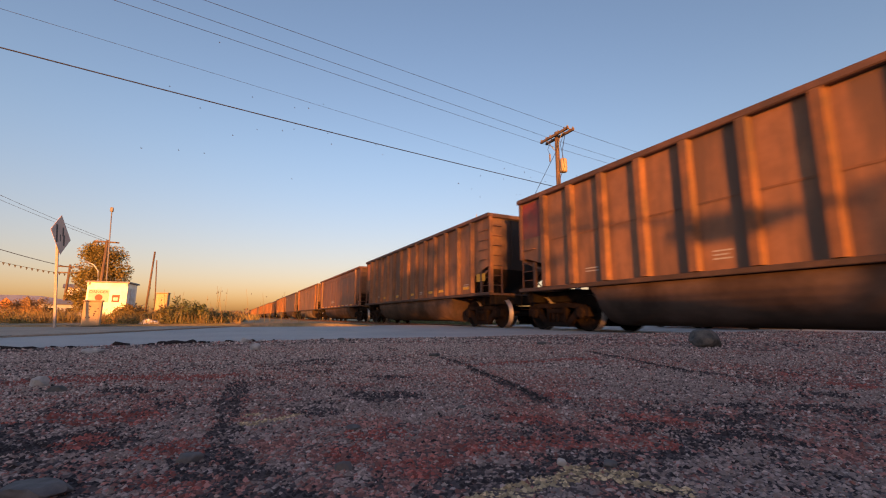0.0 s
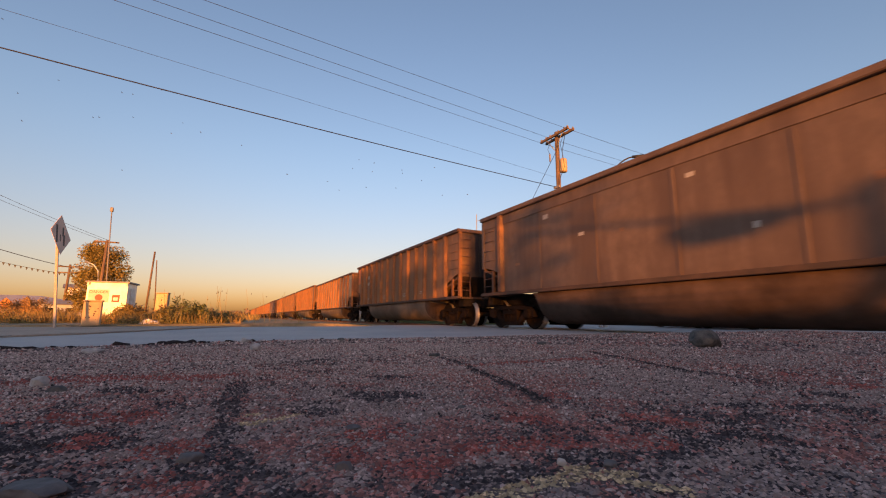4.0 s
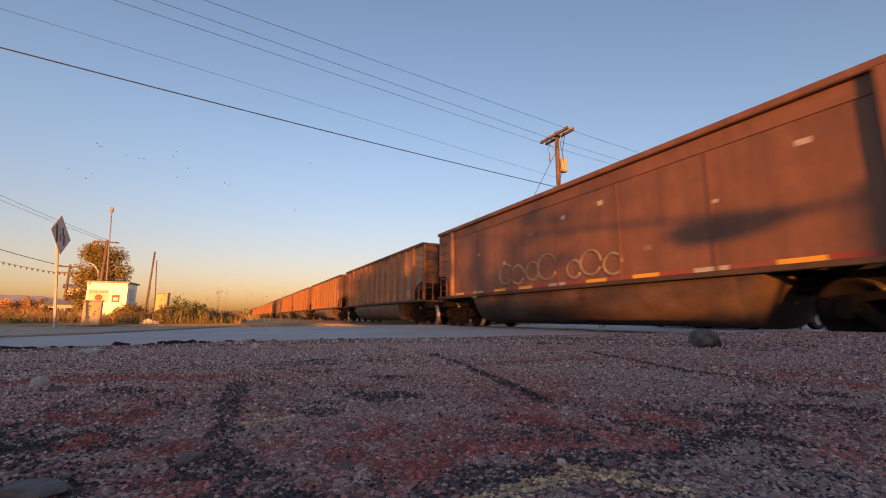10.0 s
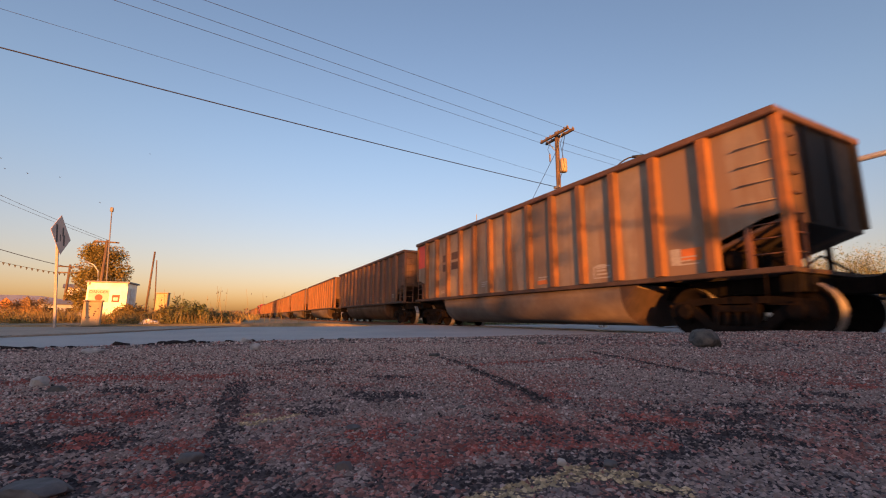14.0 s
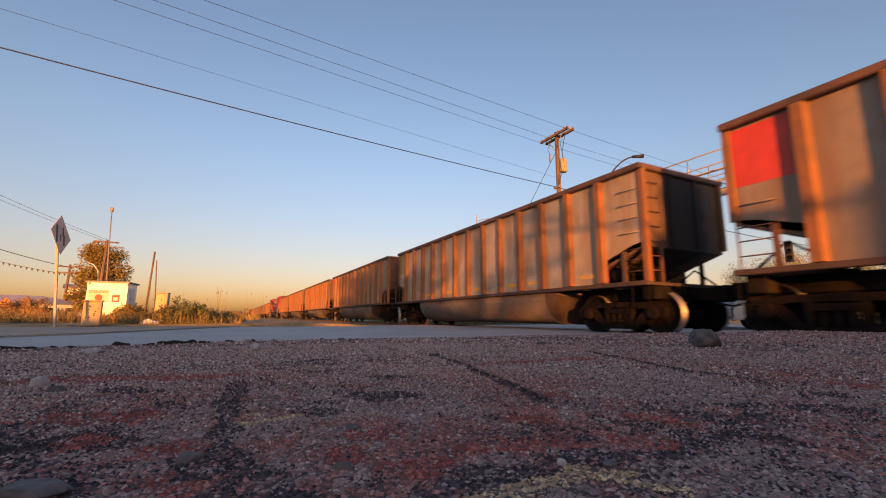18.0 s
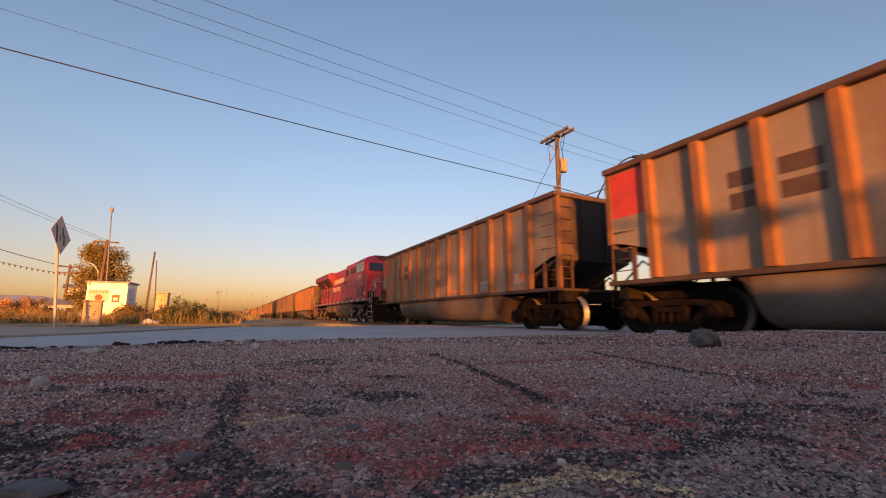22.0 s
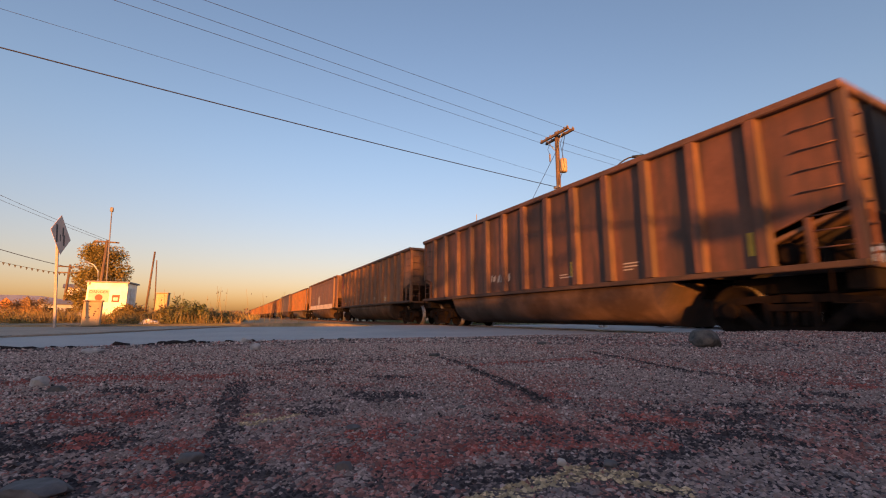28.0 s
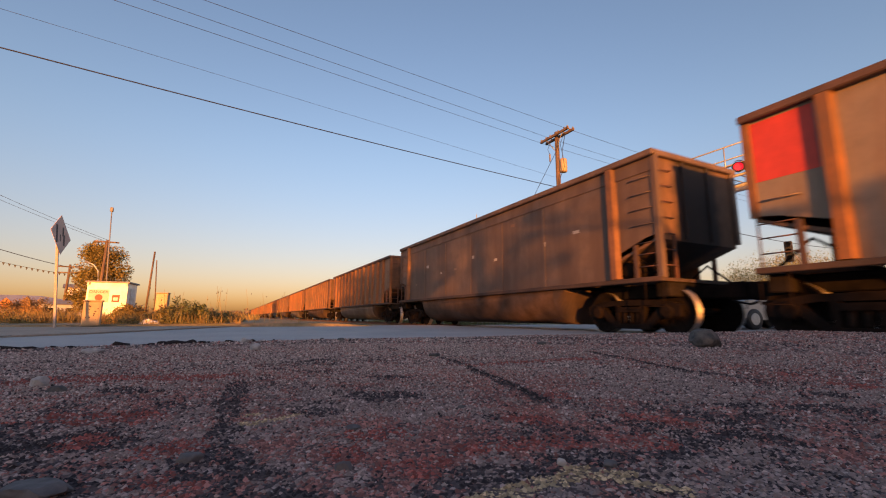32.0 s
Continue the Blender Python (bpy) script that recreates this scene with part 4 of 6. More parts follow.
        # handrail
        posts = [-9.9, -8.2, -6.5, -4.8, -3.1, -1.4, 0.3, 2.0, 3.7, 5.4]
        for x in posts:
            part("stanchion", tube(bmesh.new(), (x, s * 1.47, 1.58), (x, s * 1.47, 2.62), 0.02, 0.02, 6), M["black"], lo)
        part("handrail", chain(bmesh.new(), [(-10.2, s * 1.47, 2.55), (-9.9, s * 1.47, 2.62), (5.4, s * 1.47, 2.66), (6.1, s * 1.47, 2.66)], 0.02, 6), M["black"], lo)
        # lettering as plain slanted bars, on two rows, the first of each row taller
        for x0, n, z0, h, w in ((-3.92, 8, 3.27, 0.42, 0.54), (-3.97, 7, 2.59, 0.38, 0.45)):
            for i in range(n):
                xx = x0 + i * w
                hh = h * (1.3 if i == 0 else 1.0)
                bm = bmesh.new()
                prism(bm, [(xx, z0), (xx + 0.13, z0), (xx + 0.22, z0 + hh), (xx + 0.09, z0 + hh)], 1, min(s * 0.92, s * 0.947), max(s * 0.92, s * 0.947))
                prism(bm, [(xx + 0.17, z0 + hh * 0.1), (xx + 0.32, z0 + hh * 0.1), (xx + 0.38, z0 + hh * 0.95), (xx + 0.26, z0 + hh * 0.95)], 1, min(s * 0.92, s * 0.947), max(s * 0.92, s * 0.947))
                part("cream_bar", bm, M["cream"], lo)
        part("cream_bar", bbox(0.62, 0.96, min(s * 0.92, s * 0.945), max(s * 0.92, s * 0.945), 3.36, 3.47), M["cream"], lo)
        # cab side
        for x0, x1 in ((6.42, 6.85), (6.95, 7.75), (7.85, 8.2)):
            fr = part("cab_window", bbox(x0 - 0.05, x1 + 0.05, min(s * 1.50, s * 1.52), max(s * 1.50, s * 1.52), 3.42, 4.05, 0.01), M["tan_metal"], lo, "cab side window in a tan frame")
            part("pane", bbox(x0, x1, min(s * 1.515, s * 1.527), max(s * 1.515, s * 1.527), 3.47, 4.0), M["glass"], fr)
        for x0, x1 in ((6.35, 7.1), (7.3, 8.1)):
            lv = part("cab_louvre", bbox(x0, x1, min(s * 1.50, s * 1.51), max(s * 1.50, s * 1.51), 1.72, 2.40), M["loco_dark"], lo)
            for i in range(9):
                part("slat", bbox(x0 + 0.03, x1 - 0.03, min(s * 1.505, s * 1.525), max(s * 1.505, s * 1.525), 1.76 + i * 0.07, 1.79 + i * 0.07), M["loco_red"], lv)
        part("cab_panel", bbox(8.35, 8.52, min(s * 1.45, s * 1.51), max(s * 1.45, s * 1.51), 1.8, 2.05), M["cream"], lo)
        bm = text_mesh("8960", 0.52)
        for v in bm.verts:
            v.co = Vector((v.co.x, v.co.z, v.co.y)) if s < 0 else Vector((-v.co.x, -v.co.z, v.co.y))
        bmesh.ops.recalc_face_normals(bm, faces=bm.faces)
        part("road_number", bm, M["cream"], lo, "cream road number", pose(7.1, s * 1.506, 2.92))
        # front steps
        for z in (0.35, 0.68, 1.0, 1.32):
            part("step", bbox(9.55, 10.1, min(s * 1.2, s * 1.5), max(s * 1.2, s * 1.5), z, z + 0.04), M["galvanised"], lo)
            part("step", bbox(-10.35, -9.85, min(s * 1.2, s * 1.5), max(s * 1.2, s * 1.5), z, z + 0.04), M["galvanised"], lo)
        part("step_side", bbox(9.42, 9.55, min(s * 1.15, s * 1.52), max(s * 1.15, s * 1.52), 0.3, 2.0, 0.01), M["running_gear"], lo)
        part("step_side", bbox(-9.85, -9.75, min(s * 1.15, s * 1.52), max(s * 1.15, s * 1.52), 0.3, 1.6, 0.01), M["loco_dark"], lo)
        part("front_handrail", chain(bmesh.new(), [(9.62, s * 1.48, 1.2), (9.62, s * 1.48, 2.1), (10.05, s * 1.4, 2.6), (10.15, s * 1.05, 2.75)], 0.025, 6), M["grab_white"], lo, "off-white front handrail")
        part("front_handrail", chain(bmesh.new(), [(10.12, s * 1.48, 0.5), (10.12, s * 1.48, 1.9), (10.15, s * 1.2, 2.3)], 0.025, 6), M["grab_white"], lo)
        part("rear_handrail", chain(bmesh.new(), [(-10.35, s * 1.48, 0.5), (-10.35, s * 1.48, 2.1), (-10.0, s * 1.48, 2.6)], 0.025, 6), M["grab_white"], lo)
        # air reservoirs and fuel tank fittings
        for x0, x1 in ((-4.4, -2.55), (-2.3, -0.5)):
            part("air_reservoir", lathe(bmesh.new(), [(0.1, 0.0), (0.30, 0.06), (0.34, 0.14), (0.34, x1 - x0 - 0.14), (0.30, x1 - x0 - 0.06), (0.1, x1 - x0)], (x0, s * 1.15, 1.02), (1, 0, 0), 18), M["truck_dust"], lo, "dusty cylindrical air reservoir")
        part("coupler_lever", chain(bmesh.new(), [(10.62, s * 0.3, 0.95), (10.62, s * 1.2, 1.1)], 0.02, 5), M["running_gear"], lo)
    # fuel tank with sloped sides
    bm = bmesh.new()
    prism(bm, [(-1.35, 1.36), (-1.45, 1.0), (-1.35, 0.5), (-0.9, 0.22), (0.9, 0.22), (1.35, 0.5), (1.45, 1.0), (1.35, 1.36)], 0, -0.2, 4.6)
    part("fuel_tank", bm, M["truck_dust"], lo, "dusty grey fuel tank")
    bm = bmesh.new()
    prism(bm, [(-1.35, 0.72), (-1.2, 0.3), (-0.9, 0.22), (0.9, 0.22), (1.2, 0.3), (1.35, 0.72)], 0, -4.5, -0.2)
    part("lower_tank", bm, M["running_gear"], lo)
    # cab, roof, windscreen and nose
    bm = bmesh.new()
    prism(bm, [(-1.5, 1.58), (1.5, 1.58), (1.5, 4.12), (1.2, 4.42), (0.7, 4.56), (-0.7, 4.56), (-1.2, 4.42), (-1.5, 4.12)], 0, 6.2, 8.05)
    part("cab", bm, M["loco_red"], lo)
    bm = bmesh.new()
    lo_ring = [(8.62, -1.42, 1.58), (8.62, 1.42, 1.58), (8.72, 1.36, 3.30), (8.55, 1.30, 3.98), (8.3, 0.7, 4.50), (8.3, -0.7, 4.50), (8.55, -1.30, 3.98), (8.72, -1.36, 3.30)]
    hi_ring = [(8.05, -1.5, 1.58), (8.05, 1.5, 1.58), (8.05, 1.5, 3.30), (8.05, 1.5, 4.12), (8.05, 0.7, 4.56), (8.05, -0.7, 4.56), (8.05, -1.5, 4.12), (8.05, -1.5, 3.30)]
    A = [bm.verts.new(v) for v in lo_ring]
    B = [bm.verts.new(v) for v in hi_ring]
    bm.faces.new(A)
    bm.faces.new(B[::-1])
    for i in range(8):
        bm.faces.new((A[i], B[i], B[(i + 1) % 8], A[(i + 1) % 8]))
    bmesh.ops.recalc_face_normals(bm, faces=bm.faces)
    part("cab_front", bm, M["loco_red"], lo)
    for y0, y1 in ((-1.27, -0.06), (0.06, 1.27)):
        bm = bmesh.new()
        prism(bm, [(8.735, 3.40), (8.755, 3.40), (8.60, 3.95), (8.58, 3.95)], 1, y0, y1)
        part("windscreen", bm, M["glass"], lo)
    bm = bmesh.new()
    prism(bm, [(8.55, -1.22), (9.75, -1.0), (9.95, -0.75), (9.95, 0.75), (9.75, 1.0), (8.55, 1.22)], 2, 1.58, 3.18)
    part("nose", bm, M["loco_red"], lo)
    part("nose_door", bbox(9.94, 9.985, -0.85, -0.25, 1.62, 3.0, 0.01), M["loco_dark"], lo)
    part("nose_stripe", bbox(9.95, 9.975, -0.2, 0.75, 1.62, 3.16), M["black"], lo)
    part("number_board", bbox(8.36, 8.58, -0.45, 0.45, 4.22, 4.44, 0.02), M["black"], lo)
    for z0, z1, y0, y1 in ((2.0, 2.12, -0.1, 0.62), (2.58, 2.70, -0.1, 0.62), (2.12, 2.58, -0.1, 0.04), (2.12, 2.28, 0.5, 0.62)):
        part("nose_emblem", bbox(9.976, 9.99, y0, y1, z0, z1), M["stencil"], lo, "pale grey emblem bars on the nose")
    part("anticlimber", bbox(10.3, 10.72, -1.1, 1.1, 1.36, 1.6, 0.03), M["rust"], lo, "rusty anticlimber ledge")
    for s in (-1, 1):
        dl = part("ditch_light", bbox(10.3, 10.45, s * 1.15 - 0.13, s * 1.15 + 0.13, 1.1, 1.36, 0.03), M["black"], lo)
        part("lens", lathe(bmesh.new(), [(0.09, 0.0), (0.08, 0.02)], (10.45, s * 1.15, 1.23), (1, 0, 0), 12), M["glass"], dl)
        part("nose_plate", bbox(9.72, 9.78, s * 1.01 - 0.1, s * 1.01 + 0.01, 2.35, 2.6) if s > 0 else bbox(9.30, 9.55, -1.115, -1.07, 2.3, 2.55), M["cream"], lo)
        for k in range(3):
            part("hose", chain(bmesh.new(), [(10.36, s * (0.35 + 0.13 * k), 1.2), (10.6, s * (0.36 + 0.13 * k), 0.85), (10.66, s * (0.34 + 0.13 * k), 0.5)], 0.03, 6), M["black"], lo)
    part("front_rail", chain(bmesh.new(), [(10.25, -1.35, 1.6), (10.25, -1.35, 2.55), (10.25, 1.35, 2.55), (10.25, 1.35, 1.6)], 0.022, 6), M["grab_white"], lo)
    hl = part("headlight_housing", bbox(9.9, 10.0, -0.2, 0.2, 2.45, 2.9, 0.03), M["black"], lo)
    for z in (2.57, 2.78):
        part("headlight", lathe(bmesh.new(), [(0.09, 0.0), (0.08, 0.02)], (10.0, 0, z), (1, 0, 0), 14), M["glass"], hl)
    part("front_plate", bbox(10.2, 10.32, -1.5, 1.5, 0.75, 1.6, 0.02), M["running_gear"], lo)
    part("rear_plate", bbox(-10.6, -10.5, -1.5, 1.5, 0.75, 1.6, 0.02), M["running_gear"], lo)
    bm = bmesh.new()
    prism(bm, [(-1.45, 0.1), (1.45, 0.1), (1.45, 0.8), (-1.45, 0.8)], 0, 10.3, 10.36)
    prism(bm, [(10.36, 0.1), (10.7, 0.12), (10.4, 0.8)], 1, -1.4, 1.4)
    part("snowplough", bm, M["running_gear"], lo, "rusty pilot plough")
    for e in (-1, 1):
        bm = bmesh.new()
        box(bm, min(e * 10.3, e * 10.85), max(e * 10.3, e * 10.85), -0.14, 0.14, 0.74, 1.0, 0.02)
        box(bm, min(e * 10.8, e * 11.15), max(e * 10.8, e * 11.15), -0.17, 0.17, 0.68, 1.02, 0.05)
        part("coupler", bm, M["running_gear"], lo)
        loco_truck(lo, e * 6.95)
    for x, z in ((-1.2, 4.42), (0.0, 4.42), (2.4, 4.57), (4.6, 4.57)):
        part("roof_hatch", bbox(x, x + 0.8, -0.55, 0.55, z - 0.03, z + 0.08, 0.02), M["loco_dark"], lo)
    part("exhaust_stack", bbox(-2.6, -1.9, -0.35, 0.35, 4.28, 4.5, 0.03), M["loco_dark"], lo)
    part("horn", tube(bmesh.new(), (5.2, 0.2, 4.48), (5.7, 0.2, 4.52), 0.04, 0.09, 10), M["black"], lo)
    part("air_box", bbox(8.4, 9.4, -1.45, 1.45, 1.0, 1.38, 0.05), M["running_gear"], lo)
    lo.scale = (1, 0.965, 0.972)
    part("rear_wall", bbox(-10.2, -9.75, -0.6, 0.6, 1.58, 3.6, 0.05), M["loco_red"], lo)
    return lo


LOCO = build_loco()


def loco_centre(t):
    return run(t) - 22 * PITCH - (PITCH - 2 * HALF) / 2 - LOCO_PITCH / 2


# ---- the far side of the road ----
def at_bearing(az, r, z=0.0):
    a = radians(az - 0.251)
    return Vector((-math.cos(a) * r, math.sin(a) * r, z))


def ring_pole(name, label, category, base, height, r0, r1, mat, lean=(0, 0)):
    t = thing(name, label, category, at=pose(base.x, base.y, base.z))
    part("shaft", tube(bmesh.new(), (0, 0, -0.2), (lean[0], lean[1], height), r0, r1, 10), M[mat], t)
    return t


def lettering(parent, words, x, y, z, size):
    bm = text_mesh(words, size, 0.002)
    part("lettering", bm, M["dark_mark"], parent, "dark warning lettering", pose(x, y, z, 90, 0, 90))


def hut():
    p = at_bearing(-11.75, 35)
    h = thing("signal_hut", "small white railway equipment hut with a warning sign", "hut", at=pose(p.x, p.y, 0.0, 0, 0, -4))
    part("wall", bbox(-1.0, 1.0, -1.05, 1.05, 0, 2.42), M["hut_white"], h)
    part("roof", bbox(-1.12, 1.12, -1.17, 1.17, 2.42, 2.52, 0.02), M["grey_metal"], h)
    for y in (-1.0, 1.0):
        part("eave_bracket", bbox(1.0, 1.1, y - 0.06, y + 0.06, 2.25, 2.42), M["white"], h)
    sg = part("sign_board", bbox(1.0, 1.02, -0.95, 0.10, 1.2, 1.98), M["sign_pale"], h, "pale warning board with a red band")
    lettering(sg, "DANGER", 1.026, -0.43, 1.76, 0.24)
    part("sign_disc", lathe(bmesh.new(), [(0.2, 0), (0.2, 0.006)], (1.02, -0.4, 1.48), (1, 0, 0), 20), M["red_patch"], sg)
    s2 = part("notice", bbox(1.0, 1.02, 0.28, 0.68, 1.2, 1.66), M["red_patch"], h, "small red notice")
    part("notice_mark", bbox(1.02, 1.026, 0.36, 0.6, 1.3, 1.5), M["white"], s2)
    part("door", bbox(-0.5, 0.4, 1.05, 1.09, 0.1, 2.1, 0.01), M["white"], h)


hut()


def pedestal(az, r, w, d, z1, z0, label, turn=8):
    p = at_bearing(az, r)
    b = thing("cabinet", label, "utility cabinet", "utility cabinets by the road", at=pose(p.x, p.y, z0, 0, 0, turn))
    part("body", bbox(-d / 2, d / 2, -w / 2, w / 2, 0, z1 - z0, 0.02), M["tan_metal"], b)
    part("cap", bbox(-d / 2 - 0.02, d / 2 + 0.02, -w / 2 - 0.02, w / 2 + 0.02, z1 - z0, z1 - z0 + 0.04, 0.01), M["tan_metal"], b)
    door = part("door", bbox(d / 2, d / 2 + 0.012, -w / 2 + 0.05, w / 2 - 0.05, 0.06, z1 - z0 - 0.05), M["tan_metal"], b)
    rng = random.Random(int(r * 10))
    for i in range(16):
        y, z, s = rng.uniform(-w * 0.36, w * 0.3), rng.uniform(0.2, 0.8) * (z1 - z0), rng.uniform(0.008, 0.022)
        part("peeled_mark", bbox(d / 2 + 0.012, d / 2 + 0.015, y, y + s * 1.6, z, z + s * 2), M["dark_mark"], door)


pedestal(-13.2, 15.2, 0.40, 0.32, 0.72, 0.06, "tan concrete utility pedestal with peeling marks")
pedestal(-7.2, 22, 0.44, 0.4, 1.30, 0.05, "tan metal utility cabinet among the weeds", -6)


def road_sign():
    p = at_bearing(-15.66, 14.2, 0.08)
    t = thing("road_sign", "diamond warning sign seen from the sunless side on a steel post", "road sign", at=pose(p.x, p.y - 0.08, p.z, 5.5, 0, -9))
    part("post", bbox(-0.02, 0.02, -0.025, 0.025, -0.2, 2.1), M["post_steel"], t)
    bm = bmesh.new()
    c = 0.0
    pts = [(-0.42, c + 0.03), (0, c - 0.53), (0.42, c - 0.03), (0, c + 0.53)]
    prism(bm, pts, 0, 0.035, 0.041)
    pl = part("plate", bm, M["sign_back"], t, "grey-brown diamond plate", Matrix.Translation((0.03, 0.04, 2.29)) @ pose(0, 0, 0, 2.5) @ pose(0, 0, 0, 0, 0, 88) @ pose(0, 0, 0, -6))
    for y0, y1, z0, z1 in ((-0.20, -0.14, c - 0.24, c + 0.22), (0.10, 0.16, c - 0.26, c + 0.02), (0.06, 0.11, c - 0.02, c + 0.22), (-0.04, -0.01, c - 0.18, c + 0.0)):
        part("sign_mark", bbox(0.041, 0.045, y0, y1, z0, z1), M["dark_mark"], pl)


road_sign()


def small_sign():
    p = at_bearing(-19.6, 30, 0.0)
    t = thing("works_sign", "small orange diamond roadworks sign on a post", "road sign", at=pose(p.x, p.y, 0))
    part("post", tube(bmesh.new(), (0, 0, 0), (0, 0, 0.75), 0.03, 0.03, 6), M["galvanised"], t)
    bm = bmesh.new()
    prism(bm, [(-0.26, 0.95), (0, 0.69), (0.26, 0.95), (0, 1.21)], 0, 0.03, 0.04)
    part("plate", bm, M["orange_patch"], t)


small_sign()


def wire(name, a, b, sag, r, label, n=24):
    a, b = Vector(a), Vector(b)
    pts = []
    for i in range(n + 1):
        u = i / n
        p = a.lerp(b, u)
        p.z -= sag * 4 * u * (1 - u)
        pts.append(p)
    return tagged(part(name, chain(bmesh.new(), pts, r, 5), M["wire"]), label, "cable", "overhead cables")


POLE = at_bearing(42.75, 26)


def main_pole():
    h = thing("utility_pole", "weathered wooden utility pole with double crossarms and a transformer", "utility pole", at=pose(POLE.x, POLE.y, 0))
    part("shaft", tube(bmesh.new(), (0, 0, -0.3), (0.0, 0, 12.05), 0.17, 0.13, 14), M["wood"], h)
    for y in (-0.22, 0.22):
        part("crossarm", bbox(-1.28, 1.28, y - 0.06, y + 0.06, 11.7, 11.86, 0.01), M["wood"], h)
    for x in (-1.2, -0.75, -0.35, 0.4, 0.95, 1.2):
        for y in (-0.22, 0.22):
            part("insulator", lathe(bmesh.new(), [(0.03, 0), (0.06, 0.03), (0.045, 0.05), (0.055, 0.08), (0.02, 0.11)], (x, y, 11.86), (0, 0, 1), 8), M["grey_metal"], h)
    part("brace", chain(bmesh.new(), [(-0.7, -0.2, 11.7), (0, -0.15, 10.75)], 0.025, 5), M["grey_metal"], h)
    part("brace", chain(bmesh.new(), [(0.7, -0.2, 11.7), (0, -0.15, 10.75)], 0.025, 5), M["grey_metal"], h)
    tr = part("transformer", lathe(bmesh.new(), [(0.05, 0), (0.22, 0.02), (0.24, 0.06), (0.24, 0.8), (0.2, 0.86), (0.05, 0.9)], (0.30, 0.16, 9.3), (0, 0, 1), 16), M["tan_metal"], h, "tan cylindrical transformer can")
    part("bushing", tube(bmesh.new(), (0.30, 0.16, 10.2), (0.30, 0.16, 10.42), 0.04, 0.03, 8), M["grey_metal"], tr)
    part("cutout", bbox(-0.5, -0.42, -0.25, -0.18, 10.2, 10.7), M["grey_metal"], h)
    part("dropper", chain(bmesh.new(), [(0.95, -0.2, 11.5), (0.75, -0.3, 10.4), (0.9, -0.3, 9.4), (0.4, -0.25, 8.8), (0.15, -0.1, 8.3)], 0.02, 5), M["wire"], h)
    part("dropper", chain(bmesh.new(), [(-0.35, -0.2, 11.5), (-0.55, -0.3, 11.0), (-0.45, -0.22, 10.7)], 0.015, 5), M["wire"], h)
    part("dropper", chain(bmesh.new(), [(0.3, 0.16, 10.42), (0.6, -0.3, 11.0), (0.95, -0.22, 11.55)], 0.015, 5), M["wire"], h)
    part("guy_wire", chain(bmesh.new(), [(0, 0, 10.9), (-1.5, -2.6, 5.0), (-2.6, -4.5, 0.0)], 0.015, 5), M["wire"], h)
    part("shackle", bbox(-0.25, 0.25, -0.2, -0.1, 8.3, 8.45), M["grey_metal"], h)


main_pole()
# wires over the road: from the pole towards and past the eye, and on beyond the track
for az, tn, dx, dz in ((-15.27, 0.6292, -1.2, 11.72), (-11.68, 0.6637, -0.35, 11.72), (-6.49, 0.709, 1.2, 11.72)):
    r = (11.55 - EYE_Z) / tn
    a = at_bearing(az, r, 11.55)
    b = Vector((POLE.x + dx, POLE.y - 0.1, dz))
    wire("overhead_wire", a + (a - b) * 1.2, b, 0.0, 0.0095, "thin overhead power wire")
    wire("overhead_wire", b, b + (b - a) * Vector((0.35, 2.2, 0)) + Vector((0, 0, -0.2)), 0.5, 0.0095, "thin overhead power wire")
a = at_bearing(-23.07, (8.25 - EYE_Z) / 0.4586, 8.25)
b = Vector((POLE.x - 0.1, POLE.y - 0.15, EYE_Z + 0.3115 * 26))
a.z += 0.34
wire("overhead_cable", a + (a - b) * 1.2, b, 0.42, 0.021, "thick black overhead communication cable")
wire("overhead_cable", b, b + Vector((-3, 45, 0)), 0.6, 0.03, "thick black overhead communication cable")
a = at_bearing(-15.72, (9.3 - EYE_Z) / 0.5372, 9.3)
b = Vector((POLE.x, POLE.y - 0.15, 9.0))
wire("overhead_wire", a + (a - b) * 1.2, b, 0.0, 0.006, "thin overhead power wire")


def street_lamp_far():
    p = at_bearing(47.6, 24)
    t = thing("street_lamp", "dark curved-arm street lamp beyond the track", "street lamp", at=pose(p.x, p.y, 0))
    part("pole", tube(bmesh.new(), (0, 0, -0.1), (0.05, 0, 7.0), 0.09, 0.06, 10), M["wire"], t)
    d = at_bearing(52.3, 24.4) - p
    pts = []
    for i in range(9):
        u = i / 8
        pts.append((d.x * u + 0.05, d.y * u, 7.0 + 2.2 * math.sin(u * math.pi / 2) ** 0.9))
    part("arm", chain(bmesh.new(), pts, 0.04, 8), M["wire"], t)
    e = Vector(pts[-1])
    n = Vector((d.x, d.y, 0)).normalized()
    part("lamp_head", tube(bmesh.new(), e - n * 0.1, e + n * 0.5, 0.07, 0.11, 10), M["wire"], t)


street_lamp_far()


def antenna_post():
    p = at_bearing(31.35, 24)
    t = thing("signal_post", "thin dark post with a short crosspiece", "post", at=pose(p.x, p.y, 0))
    part("post", tube(bmesh.new(), (0, 0, -0.1), (0, 0, 6.35), 0.03, 0.02, 6), M["grey_metal"], t)
    part("crosspiece", tube(bmesh.new(), (0, 0, 5.95), (0.6, 0.5, 6.05), 0.02, 0.02, 6), M["grey_metal"], t)


antenna_post()


